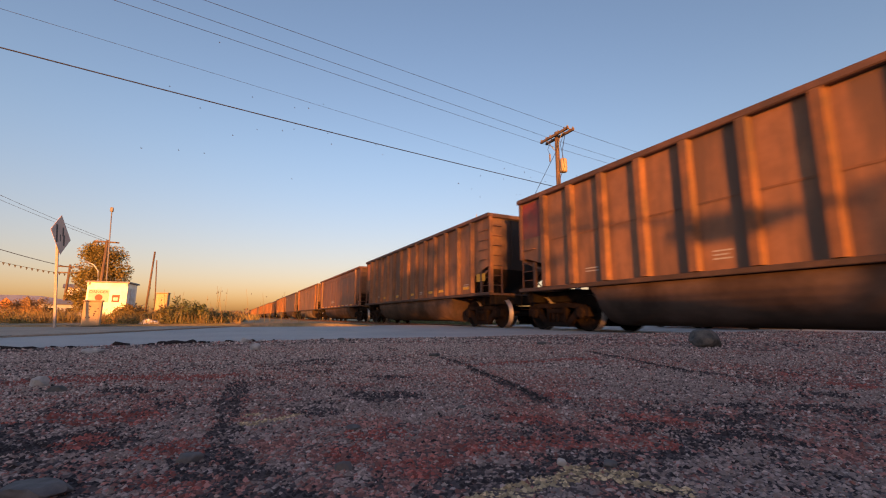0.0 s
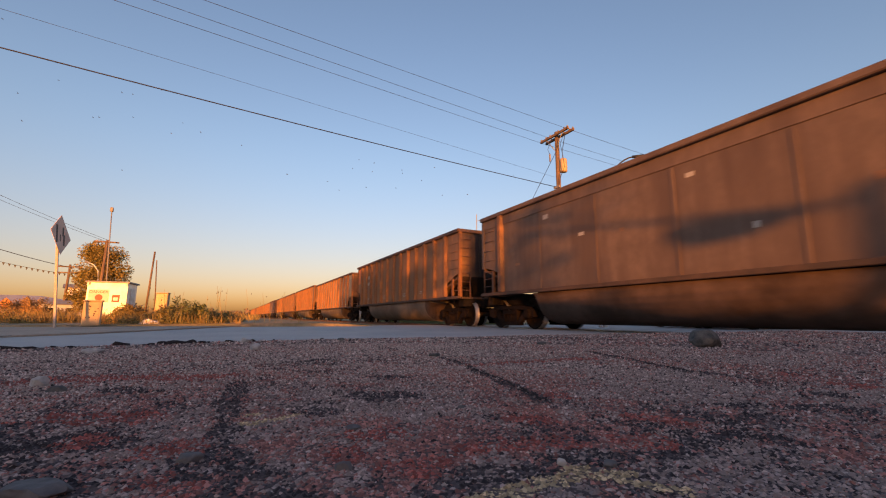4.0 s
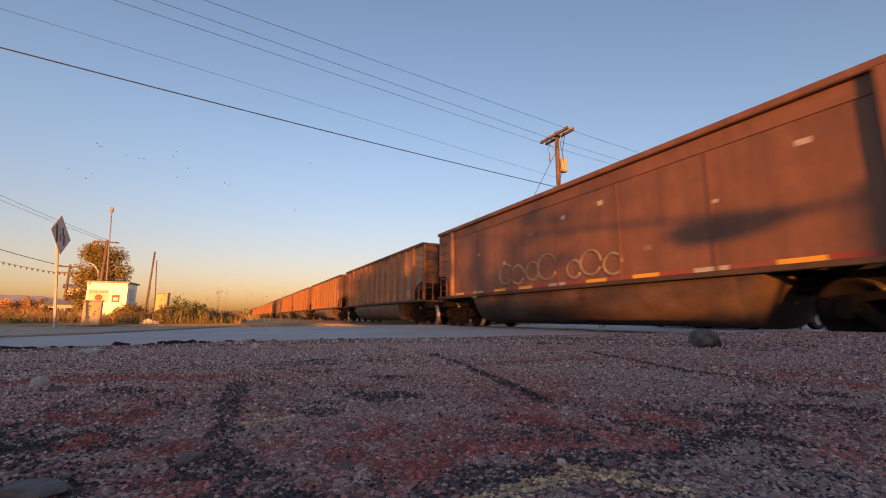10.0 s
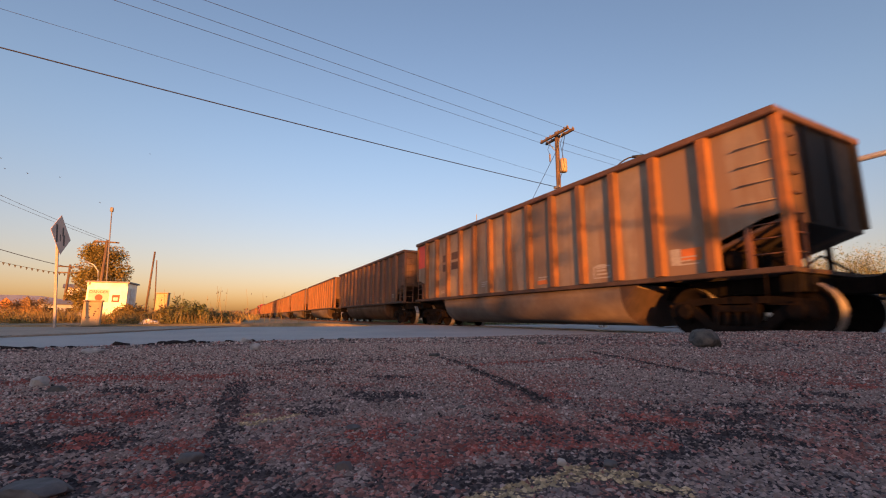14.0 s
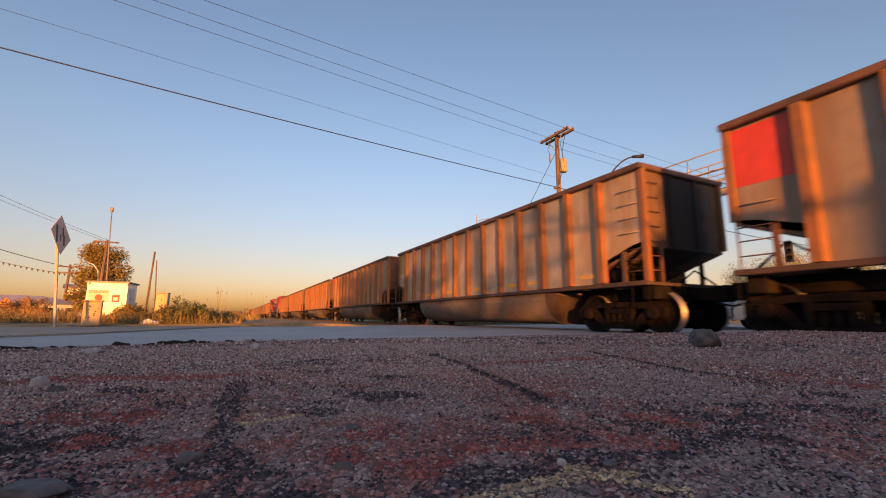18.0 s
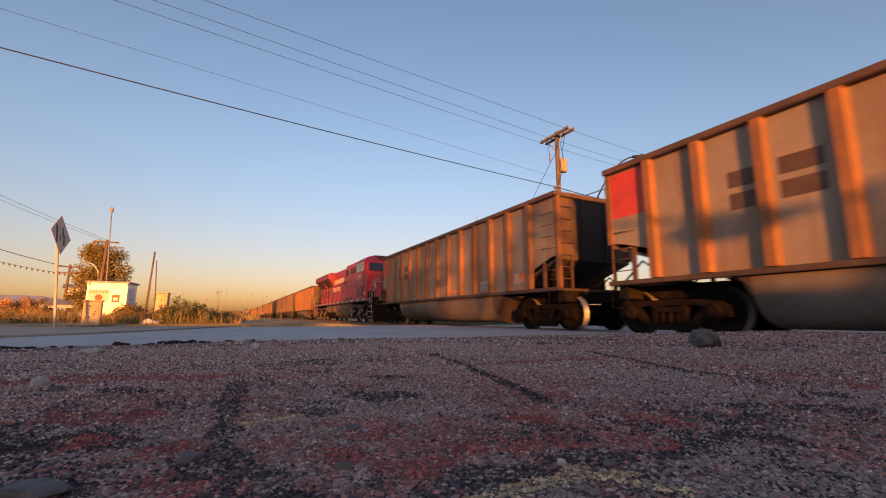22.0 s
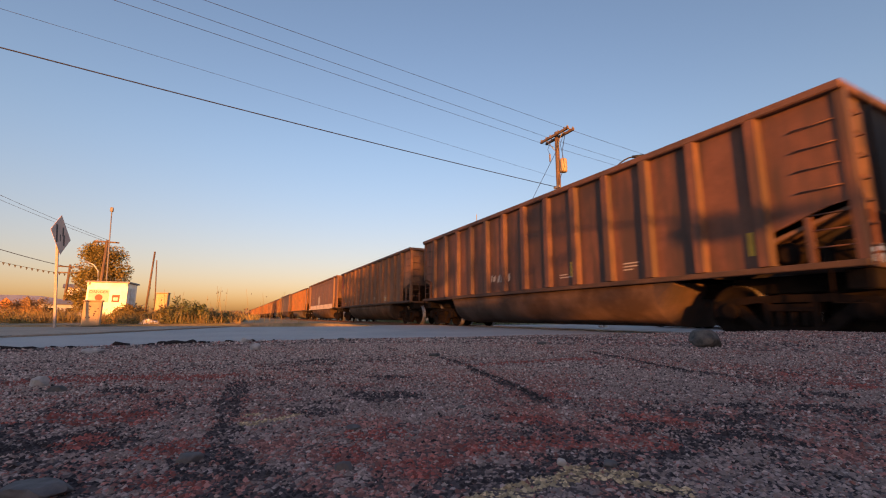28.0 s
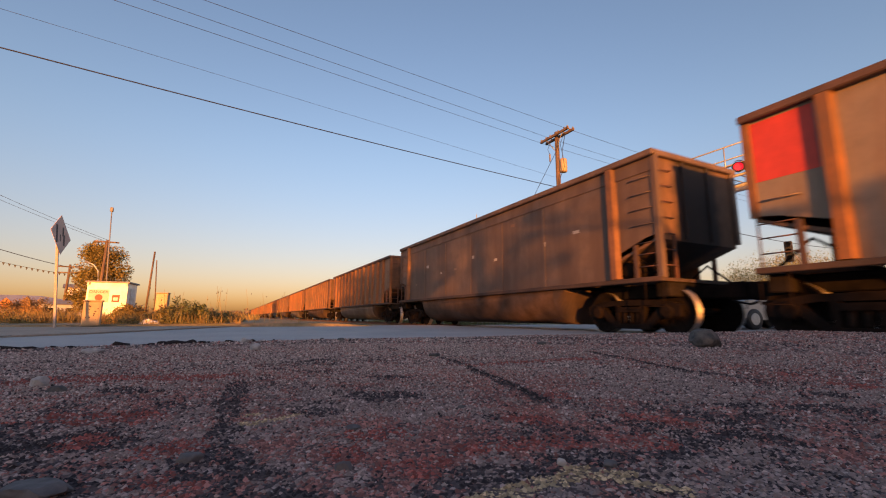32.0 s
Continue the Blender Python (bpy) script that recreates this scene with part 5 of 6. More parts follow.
def cantilever():
    """Walkway truss with flashing crossing lamps, reaching over the road beyond the track."""
    zr = 6.35
    a0 = Vector((-16.2, 15.2, 0))
    t = thing("cantilever_signal", "silver cantilever crossing signal with walkway rails and red lamps", "crossing signal", at=pose(a0.x, a0.y, 0))
    L, wide = 9.4, 1.33
    u, n = Vector((1, 0, 0)), Vector((0, 1, 0))

    def P(s, off, z):
        q = u * s + n * off
        return (q.x, q.y, z)
    part("mast", tube(bmesh.new(), (0, 0.66, -0.2), (0, 0.66, 6.7), 0.16, 0.13, 14), M["galvanised"], t)
    part("mast_cap", lathe(bmesh.new(), [(0.15, 0), (0.17, 0.04), (0.1, 0.12), (0.03, 0.3), (0.01, 0.42)], (0, 0.66, 6.7), (0, 0, 1), 12), M["tan_metal"], t)
    for off in (0, wide):
        part("top_rail", chain(bmesh.new(), [P(0, off, zr), P(L, off, zr)], 0.027, 6), M["galvanised"], t)
        part("mid_rail", chain(bmesh.new(), [P(0, off, zr - 0.48), P(L, off, zr - 0.48)], 0.022, 6), M["galvanised"], t)
        part("walkway_beam", chain(bmesh.new(), [P(0, off, zr - 1.13), P(L + 0.12, off, zr - 1.13)], 0.05, 8), M["galvanised"], t)
        for i in range(8):
            s = L * i / 7
            part("rail_post", chain(bmesh.new(), [P(s, off, zr - 1.13), P(s, off, zr)], 0.024, 6), M["galvanised"], t)
    for z, r in ((zr, 0.027), (zr - 0.48, 0.022), (zr - 1.13, 0.05)):
        part("end_rail", chain(bmesh.new(), [P(L, 0, z), P(L, wide, z)], r, 6), M["galvanised"], t)
    for i in range(24):
        s = L * (i + 0.5) / 24
        part("grating_bar", chain(bmesh.new(), [P(s, 0, zr - 1.11), P(s, wide, zr - 1.11)], 0.02, 5), M["galvanised"], t)
    part("arm_beam", chain(bmesh.new(), [P(0, 0.66, zr - 1.3), P(L + 0.2, 0.66, zr - 1.3)], 0.07, 10), M["galvanised"], t)
    part("arm_beam", chain(bmesh.new(), [P(0, 0.66, zr - 1.45), P(L + 9.0, 0.66, zr - 1.45)], 0.085, 12), M["galvanised"], t)
    part("conduit", chain(bmesh.new(), [P(0, 0.3, zr - 0.62), P(L - 0.55, 0.3, zr - 0.62), P(L - 0.55, 0.3, zr - 1.1)], 0.045, 8), M["tan_metal"], t)
    part("bell", lathe(bmesh.new(), [(0.03, 0), (0.1, 0.03), (0.12, 0.1), (0.05, 0.14)], P(L - 0.55, 0.3, zr - 0.6), (0.5, -0.86, 0), 12), M["tan_metal"], t)
    # crossing lamps in two pairs; those turned to the road's near side glow
    for s, off, lit in ((L - 0.1, -0.1, False), (L + 0.15, -0.1, False), (L - 0.85, -0.15, True), (L - 0.62, 0.1, False)):
        q = Vector(P(s, off, zr - 0.9))
        lamp = part("signal_lamp", lathe(bmesh.new(), [(0.05, -0.2), (0.15, -0.15), (0.15, 0.0), (0.19, 0.0), (0.19, 0.02)], q, (0.5, -0.86, 0), 16), M["black"], t, "round black crossing lamp")
        part("lens", lathe(bmesh.new(), [(0.15, 0.0), (0.13, 0.03)], q + Vector((0.5, -0.86, 0)) * 0.03, (0.5, -0.86, 0), 16), M["red_lamp"] if lit else M["chord"], lamp, "glowing red lens" if lit else "unlit dark red lens")
        part("lamp_hood", tube(bmesh.new(), q + Vector((0, 0, 0.02)), q + Vector((0.5, -0.86, 0)) * 0.22, 0.2, 0.18, 12, False), M["black"], lamp)


cantilever()


def traffic_light():
    p = at_bearing(68.1, 26)
    t = thing("traffic_light", "dark traffic light on a curved bracket beyond the track", "traffic light", at=pose(p.x, p.y, 0))
    part("pole", tube(bmesh.new(), (0, 0, -0.1), (0, 0, 2.4), 0.06, 0.06, 10), M["grey_metal"], t)
    d = at_bearing(66.8, 26) - p
    pts = [(d.x * k, d.y * k, 2.4 + 1.1 * math.sin(k * math.pi / 2)) for k in (0, 0.2, 0.45, 0.7, 1.0)]
    part("bracket", chain(bmesh.new(), pts, 0.035, 8), M["grey_metal"], t)
    h = part("signal_head", bbox(-0.16, 0.16, -0.14, 0.14, 3.05, 4.05, 0.03), M["black"], t, "", pose(d.x, d.y, 0, 0, 0, 20))
    for z in (3.22, 3.55, 3.88):
        part("visor", tube(bmesh.new(), (0, -0.14, z), (0, -0.36, z), 0.12, 0.12, 12, False), M["black"], h)


traffic_light()


# ---- foliage ----
def leaf_cloud(pts, size, rng, spread):
    """Many small bent leaves round centres: one mesh."""
    v, f = [], []
    for c, rad, cnt in pts:
        for _ in range(cnt):
            d = Vector((rng.gauss(0, 1), rng.gauss(0, 1), rng.gauss(0, 0.8)))
            d = d.normalized() * rad * rng.random() ** 0.5
            p = Vector(c) + d * spread
            a = Vector((rng.uniform(-1, 1), rng.uniform(-1, 1), rng.uniform(-0.6, 0.6))).normalized()
            b = a.orthogonal().normalized()
            b = Matrix.Rotation(rng.random() * 6.28, 3, a) @ b
            s = size * rng.uniform(0.6, 1.3)
            i = len(v)
            v += [p - a * s, p + b * s * 0.45, p + a * s, p - b * s * 0.45]
            f.append((i, i + 1, i + 2, i + 3))
    me = bpy.data.meshes.new("leaves")
    me.from_pydata([tuple(x) for x in v], [], f)
    return me


def tree(name, base, height, radius, mat, label, seed, leaves=5000, size=0.16, trunk=0.35):
    rng = random.Random(seed)
    t = thing(name, label, "tree", at=pose(base.x, base.y, base.z))
    bm = bmesh.new()
    tube(bm, (0, 0, -0.2), (0.1, 0.05, height * trunk), height * 0.03, height * 0.02, 10)
    centres = []
    for i in range(26):
        a = rng.random() * 6.28
        z = height * (trunk * 0.75 + (0.97 - trunk * 0.75) * rng.random())
        k = math.sin(math.pi * min(1, max(0.12, (z / height - trunk * 0.5) / (1 - trunk * 0.5)))) ** 0.6
        r = radius * k * rng.uniform(0.35, 0.9)
        c = Vector((math.cos(a) * r, math.sin(a) * r, z))
        s = Vector((0.1, 0.05, height * trunk * rng.uniform(0.6, 1.0)))
        m = s.lerp(c, 0.5) + Vector((0, 0, height * 0.03))
        tube(bm, s, m, height * 0.011, height * 0.007, 6)
        tube(bm, m, c, height * 0.007, height * 0.002, 6)
        centres.append((c, radius * rng.uniform(0.32, 0.55), leaves // 26))
    part("trunk", bm, M["bark"], t)
    me = leaf_cloud(centres, size, rng, 1.0)
    me.materials.append(M[mat])
    ob = new("crown", me)
    ob.parent = t
    return t


tree("broad_tree", at_bearing(-13.0, 52), 6.95, 2.5, "leaf_sun", "round-crowned leafy tree in evening sun", 3, 22000, 0.11, 0.2)
for i, (az, r, h, w) in enumerate(((63.2, 40, 4.0, 2.6), (66.3, 38, 4.7, 2.4), (70.0, 40, 4.5, 2.8), (73.5, 42, 4.8, 3.0), (77.5, 44, 4.3, 3.0))):
    tree("autumn_tree", at_bearing(az, r), h, w, "leaf_autumn", "low yellowing autumn tree beyond the road", 20 + i, 10500, 0.058, 0.2)


def blades(name, spots, mat, label, rng, h0, h1, lean=0.75, width=0.008, category="grass"):
    v, f = [], []
    for x, y, z in spots:
        h = h0 + (h1 - h0) * rng.random() ** 2.2
        a = rng.random() * 6.28
        dx, dy = math.cos(a) * lean * h * rng.random(), math.sin(a) * lean * h * rng.random()
        b = rng.random() * 6.28
        wx, wy = math.cos(b) * width, math.sin(b) * width
        i = len(v)
        v += [(x - wx, y - wy, z), (x + wx, y + wy, z), (x + dx * 0.4 + wx * 0.7, y + dy * 0.4 + wy * 0.7, z + h * 0.55), (x + dx * 0.4 - wx * 0.7, y + dy * 0.4 - wy * 0.7, z + h * 0.55), (x + dx, y + dy, z + h)]
        f += [(i, i + 1, i + 2, i + 3), (i + 3, i + 2, i + 4)]
    me = bpy.data.meshes.new(name)
    me.from_pydata(v, [], f)
    me.materials.append(M[mat])
    ob = new(name, me)
    return tagged(ob, label, category, kind="stuff")


def verge_z(x, y):
    return 0.08 + 0.05 * noise.noise((x * 0.3, y * 0.3, 2)) - 0.12 * max(0, (y - 3.0) / 2.5)


def spots(n, az0, az1, r0, r1, rng, clump=0.0):
    out = []
    while len(out) < n:
        r = math.sqrt(rng.uniform(r0 * r0, r1 * r1))
        az = rng.uniform(az0, az1)
        p = at_bearing(az, r)
        if noise.noise((p.x * 0.5, p.y * 0.5, 7)) < clump - 0.35:
            continue
        if -14.5 < az < -9.5 and r > 18 and rng.random() < 0.75:
            continue
        out.append((p.x, p.y, verge_z(p.x, p.y) - 0.03))
    return out


grng = random.Random(11)
blades("dry_grass", spots(26000, -24, 1.0, 16.3, 30, grng, 0.3), "grass", "sparse dry golden grass along the verge", grng, 0.08, 0.6, 1.1, 0.006)

blades("far_grass", spots(9000, -24, 3.0, 30, 75, grng, 0.2), "grass", "dry golden grass of the field", grng, 0.15, 0.7, 0.6, 0.022)


def weed_mat(name, mat, n, az0, az1, r0, r1, h, leaf, label):
    """Low broad-leaved weeds: many small leaves in uneven tufts."""
    cs = []
    for x, y, z in spots(n, az0, az1, r0, r1, grng, 0.3):
        hh = h * (0.35 + 0.65 * abs(noise.noise((x * 0.7, y * 0.7, 17))) * 2) * grng.uniform(0.6, 1.1)
        for u in (0.2, 0.45, 0.75, 1.0):
            cs.append((Vector((x, y, z + hh * u)), 0.16 * (1.25 - 0.8 * u), 9))
    me = leaf_cloud(cs, leaf, grng, 1.0)
    me.materials.append(M[mat])
    tagged(new(name, me), label, "weeds", kind="stuff")


weed_mat("green_weeds", "weed", 170, -12.5, 1.5, 16.3, 24, 0.42, 0.035, "green broad-leaved roadside weeds")
weed_mat("rusty_weeds", "rust_leaf", 520, -24, -8.5, 16.3, 27, 0.5, 0.03, "dry orange-brown weeds in evening sun")
weed_mat("olive_weeds", "leaf_sun", 300, -24, -6, 16.6, 26, 0.5, 0.035, "olive roadside weeds among dry stems")
# strip of greenery beyond the track
strip = [(grng.uniform(-40, 12), TRACK_Y + grng.uniform(2.6, 5.5), -0.12) for i in range(9000)]
blades("track_side_grass", [s for s in strip if s[0] < -16.5 or s[0] > -1.0], "weed", "green grass strip beyond the track", grng, 0.1, 0.4, 0.4, 0.015)


def shrub(az, r, h, w, seed, label, mat="weed"):
    rng = random.Random(seed)
    p = at_bearing(az, r)
    t = thing("shrub", label, "shrub", at=pose(p.x, p.y, verge_z(p.x, p.y) - 0.02))
    bm = bmesh.new()
    cs = []
    for i in range(26):
        a = rng.random() * 6.28
        k = rng.random() ** 0.5
        hh = h * (1 - 0.55 * k * k) * rng.uniform(0.6, 1.0)
        e = Vector((math.cos(a) * w * k, math.sin(a) * w * k, hh))
        tube(bm, (e.x * 0.2, e.y * 0.2, 0), e, 0.012, 0.004, 5)
        for u in (0.35, 0.6, 0.85, 1.0):
            cs.append((Vector((e.x * (0.2 + 0.8 * u), e.y * (0.2 + 0.8 * u), hh * u)), 0.17, 60))
    part("stems", bm, M["bark"], t)
    me = leaf_cloud(cs, 0.04, rng, 1.0)
    me.materials.append(M[mat])
    ob = new("leaves", me)
    ob.parent = t
    return t


shrub(-4.85, 18.0, 1.0, 0.75, 1, "green bushy weed shrub at the roadside")
shrub(-6.3, 17.4, 0.65, 0.6, 2, "low green weed shrub at the roadside")
shrub(-2.6, 19.0, 0.5, 0.6, 3, "low green weed shrub at the roadside")
shrub(-0.6, 21.0, 0.45, 0.6, 4, "low brown-green weed shrub at the roadside")
shrub(-10.2, 18.0, 0.7, 0.5, 5, "low dry weed shrub by the pedestal", "leaf_sun")
shrub(-18.0, 24.0, 1.0, 1.3, 6, "rusty brown weed shrub in the dry grass", "rust_leaf")


def stalks():
    rng = random.Random(9)
    p = at_bearing(-4.0, 19)
    t = thing("dry_stalks", "tall thin dead flower stalks among the weeds", "plant", at=pose(p.x, p.y, 0.05))
    for i in range(34):
        x, y = rng.uniform(-0.6, 0.6), rng.uniform(-1.6, 4.6)
        h = rng.uniform(0.75, 1.5)
        bm = bmesh.new()
        tube(bm, (x, y, 0), (x + rng.uniform(-0.15, 0.15), y + rng.uniform(-0.2, 0.2), h), 0.007, 0.004, 5)
        st = part("stalk", bm, M["grass"], t)
        if h > 1.0:
            part("seed_head", lathe(bmesh.new(), [(0.004, -0.02), (0.02, 0.0), (0.014, 0.02), (0.003, 0.03)], (x, y, h * 0.86), (0, 0, 1), 6), M["bark"], st)


stalks()
# leaning posts, lamp and poles in the distance
p = at_bearing(-8.75, 25, 0)
q = at_bearing(-8.45, 25, 0) - p
ring_pole("leaning_post", "leaning bare wooden post in the weeds", "post", p, 3.5, 0.05, 0.04, "wood", (q.x, q.y))
p = at_bearing(-7.75, 26, 0)
ring_pole("thin_post", "thin upright wooden post in the weeds", "post", p, 3.2, 0.03, 0.025, "wood", (0, -0.2))
p = at_bearing(-12.2, 46, 0)
lp = ring_pole("mast_lamp", "tall galvanised lighting mast with a lamp head", "lamp mast", p, 9.55, 0.06, 0.04, "grey_metal", (0, -0.47))
part("lamp_head", bbox(-0.12, 0.12, -0.59, -0.35, 9.4, 9.8, 0.05), M["grey_metal"], lp)
p = at_bearing(-12.9, 47, 0)
up = ring_pole("far_utility_pole", "distant wooden utility pole with a crossarm", "utility pole", p, 7.0, 0.13, 0.10, "wood", (0, 0.1))
part("crossarm", bbox(-0.06, 0.06, -0.85, 0.95, 6.75, 6.87), M["wood"], up)
p = at_bearing(-15.55, 70, 0)
up = ring_pole("far_utility_pole", "distant leaning wooden utility pole with crossarms", "utility pole", p, 6.7, 0.17, 0.12, "wood", (0, 0.1))
part("crossarm", bbox(-0.06, 0.06, -1.3, 1.3, 6.35, 6.5), M["wood"], up)
part("crossarm", bbox(-0.06, 0.06, -1.2, 1.3, 5.6, 5.75), M["wood"], up)
for az0, t0, az1, t1, rr, rad in ((-21.28, 0.2042, -12.81, 0.1421, 60, 0.018), (-21.2, 0.196, -12.9, 0.139, 60, 0.016), (-20.63, 0.1126, -15.2, 0.0849, 70, 0.04)):
    a = at_bearing(az0, rr, EYE_Z + t0 * rr)
    b = at_bearing(az1, rr, EYE_Z + t1 * rr)
    wire("far_wire", a + (a - b) * 0.8, b, 0.3, rad, "thin dark distant overhead wire")
a = at_bearing(-20.48, 60, EYE_Z + 0.0911 * 60)
b = at_bearing(-15.4, 60, EYE_Z + 0.0735 * 60)
fl = wire("flag_line", a + (a - b) * 0.5, b, 0.2, 0.015, "distant line hung with small dark pennants")
for i in range(20):
    u = i / 19
    q = (a + (a - b) * 0.5).lerp(b, u)
    q.z -= 0.2 * 4 * u * (1 - u)
    bm = bmesh.new()
    prism(bm, [(-0.11, 0), (0.11, 0), (0, -0.28)], 0, -0.01, 0.01)
    part("pennant", bm, M["wire"], fl, "", Matrix.Translation(q))
p = at_bearing(-13.1, 43, 0)
sl = ring_pole("far_street_lamp", "distant pale curved street lamp", "street lamp", p, 3.2, 0.08, 0.06, "galvanised")
part("arm", chain(bmesh.new(), [(0, 0, 3.2), (0, -0.1, 3.9), (0, -0.4, 4.35), (0, -0.95, 4.6)], 0.05, 6), M["galvanised"], sl)


def far_house(az, r, w, d, h, mat, label):
    p = at_bearing(az, r)
    t = thing("far_building", label, "building", "buildings in the distance", at=pose(p.x, p.y, 0, 0, 0, az * -1))
    part("wall", bbox(-d / 2, d / 2, -w / 2, w / 2, 0, h), M[mat], t)
    bm = bmesh.new()
    prism(bm, [(-d / 2 - 0.3, h), (d / 2 + 0.3, h), (0, h + d * 0.22)], 1, -w / 2 - 0.3, w / 2 + 0.3)
    part("roof", bm, M["grey_metal"], t)
    for k in (-0.25, 0.25):
        part("window", bbox(d / 2, d / 2 + 0.05, w * k - 0.5, w * k + 0.5, h * 0.4, h * 0.75), M["glass"], t)


far_house(-15.0, 95, 2.0, 3, 5.0, "white", "distant pale building in evening haze")
far_house(-15.7, 60, 3.9, 2.0, 1.5, "pale_blue", "long low pale blue building behind the weeds")


def far_woods():
    rng = random.Random(31)
    cs = []
    for i in range(260):
        az = rng.uniform(-30, 5)
        r = rng.uniform(230, 330)
        p = at_bearing(az, r)
        h = rng.uniform(2.0, 6.0) * (1 if az < -5 else 0.7)
        cs.append((Vector((p.x, p.y, h * 0.5)), h * 0.75, 34))
    for i in range(120):
        az = rng.uniform(40, 100)
        r = rng.uniform(120, 180)
        p = at_bearing(az, r)
        h = rng.uniform(3.0, 7.0)
        cs.append((Vector((p.x, p.y, h * 0.5)), h * 0.75, 34))
    me = leaf_cloud(cs, 1.0, rng, 1.0)
    me.materials.append(M["far_leaf"])
    tagged(new("far_woods", me), "hazy line of distant trees along the plain", "woods", kind="stuff")


far_woods()


def hills():
    bm = bmesh.new()
    prev = None
    for i in range(61):
        az = -45 + i * 0.75
        h = 2050 * (0.036 if az < -17 else 0.036 * max(0.15, 1 - (az + 17) / 9)) * (0.95 + 0.12 * noise.noise((i * 0.17, 5, 0)))
        a = bm.verts.new(at_bearing(az, 1900, -1))
        b = bm.verts.new(at_bearing(az, 2050, max(4, h)))
        c = bm.verts.new(at_bearing(az, 2500, -1))
        if prev:
            bm.faces.new((prev[0], a, b, prev[1]))
            bm.faces.new((prev[1], b, c, prev[2]))
        prev = (a, b, c)
    tagged(part("hills", bm, M["hill"]), "low blue-grey hills on the horizon", "hills", kind="structure")


hills()


def waiting_car(az, r, mat, label, turn):
    p = at_bearing(az, r)
    t = thing("car", label, "car", "cars waiting beyond the track", at=pose(p.x, p.y, 0.0, 0, 0, turn))
    bm = bmesh.new()
    prism(bm, [(-2.2, 0.3), (2.2, 0.3), (2.25, 0.62), (2.0, 0.85), (1.1, 0.92), (0.55, 1.38), (-1.1, 1.42), (-1.75, 0.98), (-2.2, 0.9)], 1, -0.86, 0.86)
    bmesh.ops.bevel(bm, geom=list(bm.edges), offset=0.06, segments=2, affect="EDGES")
    part("body", bm, M[mat], t)
    for s in (-1, 1):
        bm = bmesh.new()
        prism(bm, [(0.95, 0.95), (0.5, 1.32), (-1.05, 1.35), (-1.5, 1.0)], 1, min(s * 0.85, s * 0.872), max(s * 0.85, s * 0.872))
        part("side_window", bm, M["glass"], t)
        for x in (-1.35, 1.35):
            wh = part("wheel", lathe(bmesh.new(), [(0.2, 0), (0.31, 0.01), (0.32, 0.1), (0.31, 0.2), (0.2, 0.21)], (x, s * 0.68, 0.32), (0, s, 0), 18), M["black"], t)
            part("rim", lathe(bmesh.new(), [(0.19, 0.205), (0.17, 0.222)], (x, s * 0.68, 0.32), (0, s, 0), 14), M["galvanised"], wh)
        part("headlight", bbox(2.1, 2.24, min(s * 0.5, s * 0.78), max(s * 0.5, s * 0.78), 0.6, 0.74, 0.02), M["white"], t)
    bm = bmesh.new()
    prism(bm, [(1.12, 0.93), (1.14, 0.95), (0.62, 1.36), (0.60, 1.34)], 1, -0.72, 0.72)
    part("windscreen", bm, M["glass"], t)


waiting_car(63.6, 17.5, "car_silver", "silver car waiting beyond the track", -100)
waiting_car(58.4, 19.0, "red_patch", "red car waiting beyond the track", -95)
waiting_car(52.0, 27.0, "white", "white car waiting beyond the track", -93)
for az in (47.15, 47.75):
    p = at_bearing(az, 17.0)
    ring_pole("bollard", "short white bollard beyond the track", "bollard", p, 0.3, 0.09, 0.09, "white")


def gate_lamp():
    t = thing("warning_lamp", "glowing red warning lamp on a short post beyond the track", "lamp", at=pose(-5.63, 13.0, 0))
    part("post", tube(bmesh.new(), (0, 0.05, -0.1), (0, 0.05, 1.2), 0.03, 0.03, 8), M["grey_metal"], t)
    part("housing", lathe(bmesh.new(), [(0.04, -0.08), (0.1, -0.05), (0.11, 0.0)], (0, 0, 1.23), (0.4, -0.92, 0), 14), M["black"], t)
    part("lens", lathe(bmesh.new(), [(0.095, 0.0), (0.07, 0.03)], (0, 0, 1.23), (0.4, -0.92, 0), 14), M["red_lamp"], t, "glowing red lens")


gate_lamp()


def litter():
    p = at_bearing(-8.2, 16.6)
    t = tagged(new("plastic_bag"), "crumpled white plastic bag in the weeds", "litter")
    t.matrix_basis = pose(p.x, p.y, 0.1)
    bm = bmesh.new()
    bmesh.ops.create_icosphere(bm, subdivisions=3, radius=0.24)
    for v in bm.verts:
        v.co *= 1 + 0.55 * noise.noise(v.co * 7)
        v.co.z *= 0.55
    part("bag", bm, M["white"], t)


litter()

def bird(k):
    """A small dark bird with spread wings."""
    t = thing("bird", "small dark bird in flight", "bird", "flock of birds")
    part("body", lathe(bmesh.new(), [(0.004, -0.13), (0.02, -0.08), (0.035, 0.0), (0.028, 0.05), (0.012, 0.085), (0.002, 0.105)], (0, 0, 0), (0, -1, 0), 8), M["black"], t)
    for s in (-1, 1):
        bm = bmesh.new()
        up = 0.05 + 0.1 * (k % 3)
        prism(bm, [(s * 0.02, 0.03), (s * 0.02, -0.05), (s * 0.12, -0.06), (s * 0.19, 0.02), (s * 0.11, -0.0)][::s], 2, -0.004, 0.004)
        for v in bm.verts:
            v.co.z += abs(v.co.x) * up * 3
        part("wing", bm, M["black"], t)
    return t


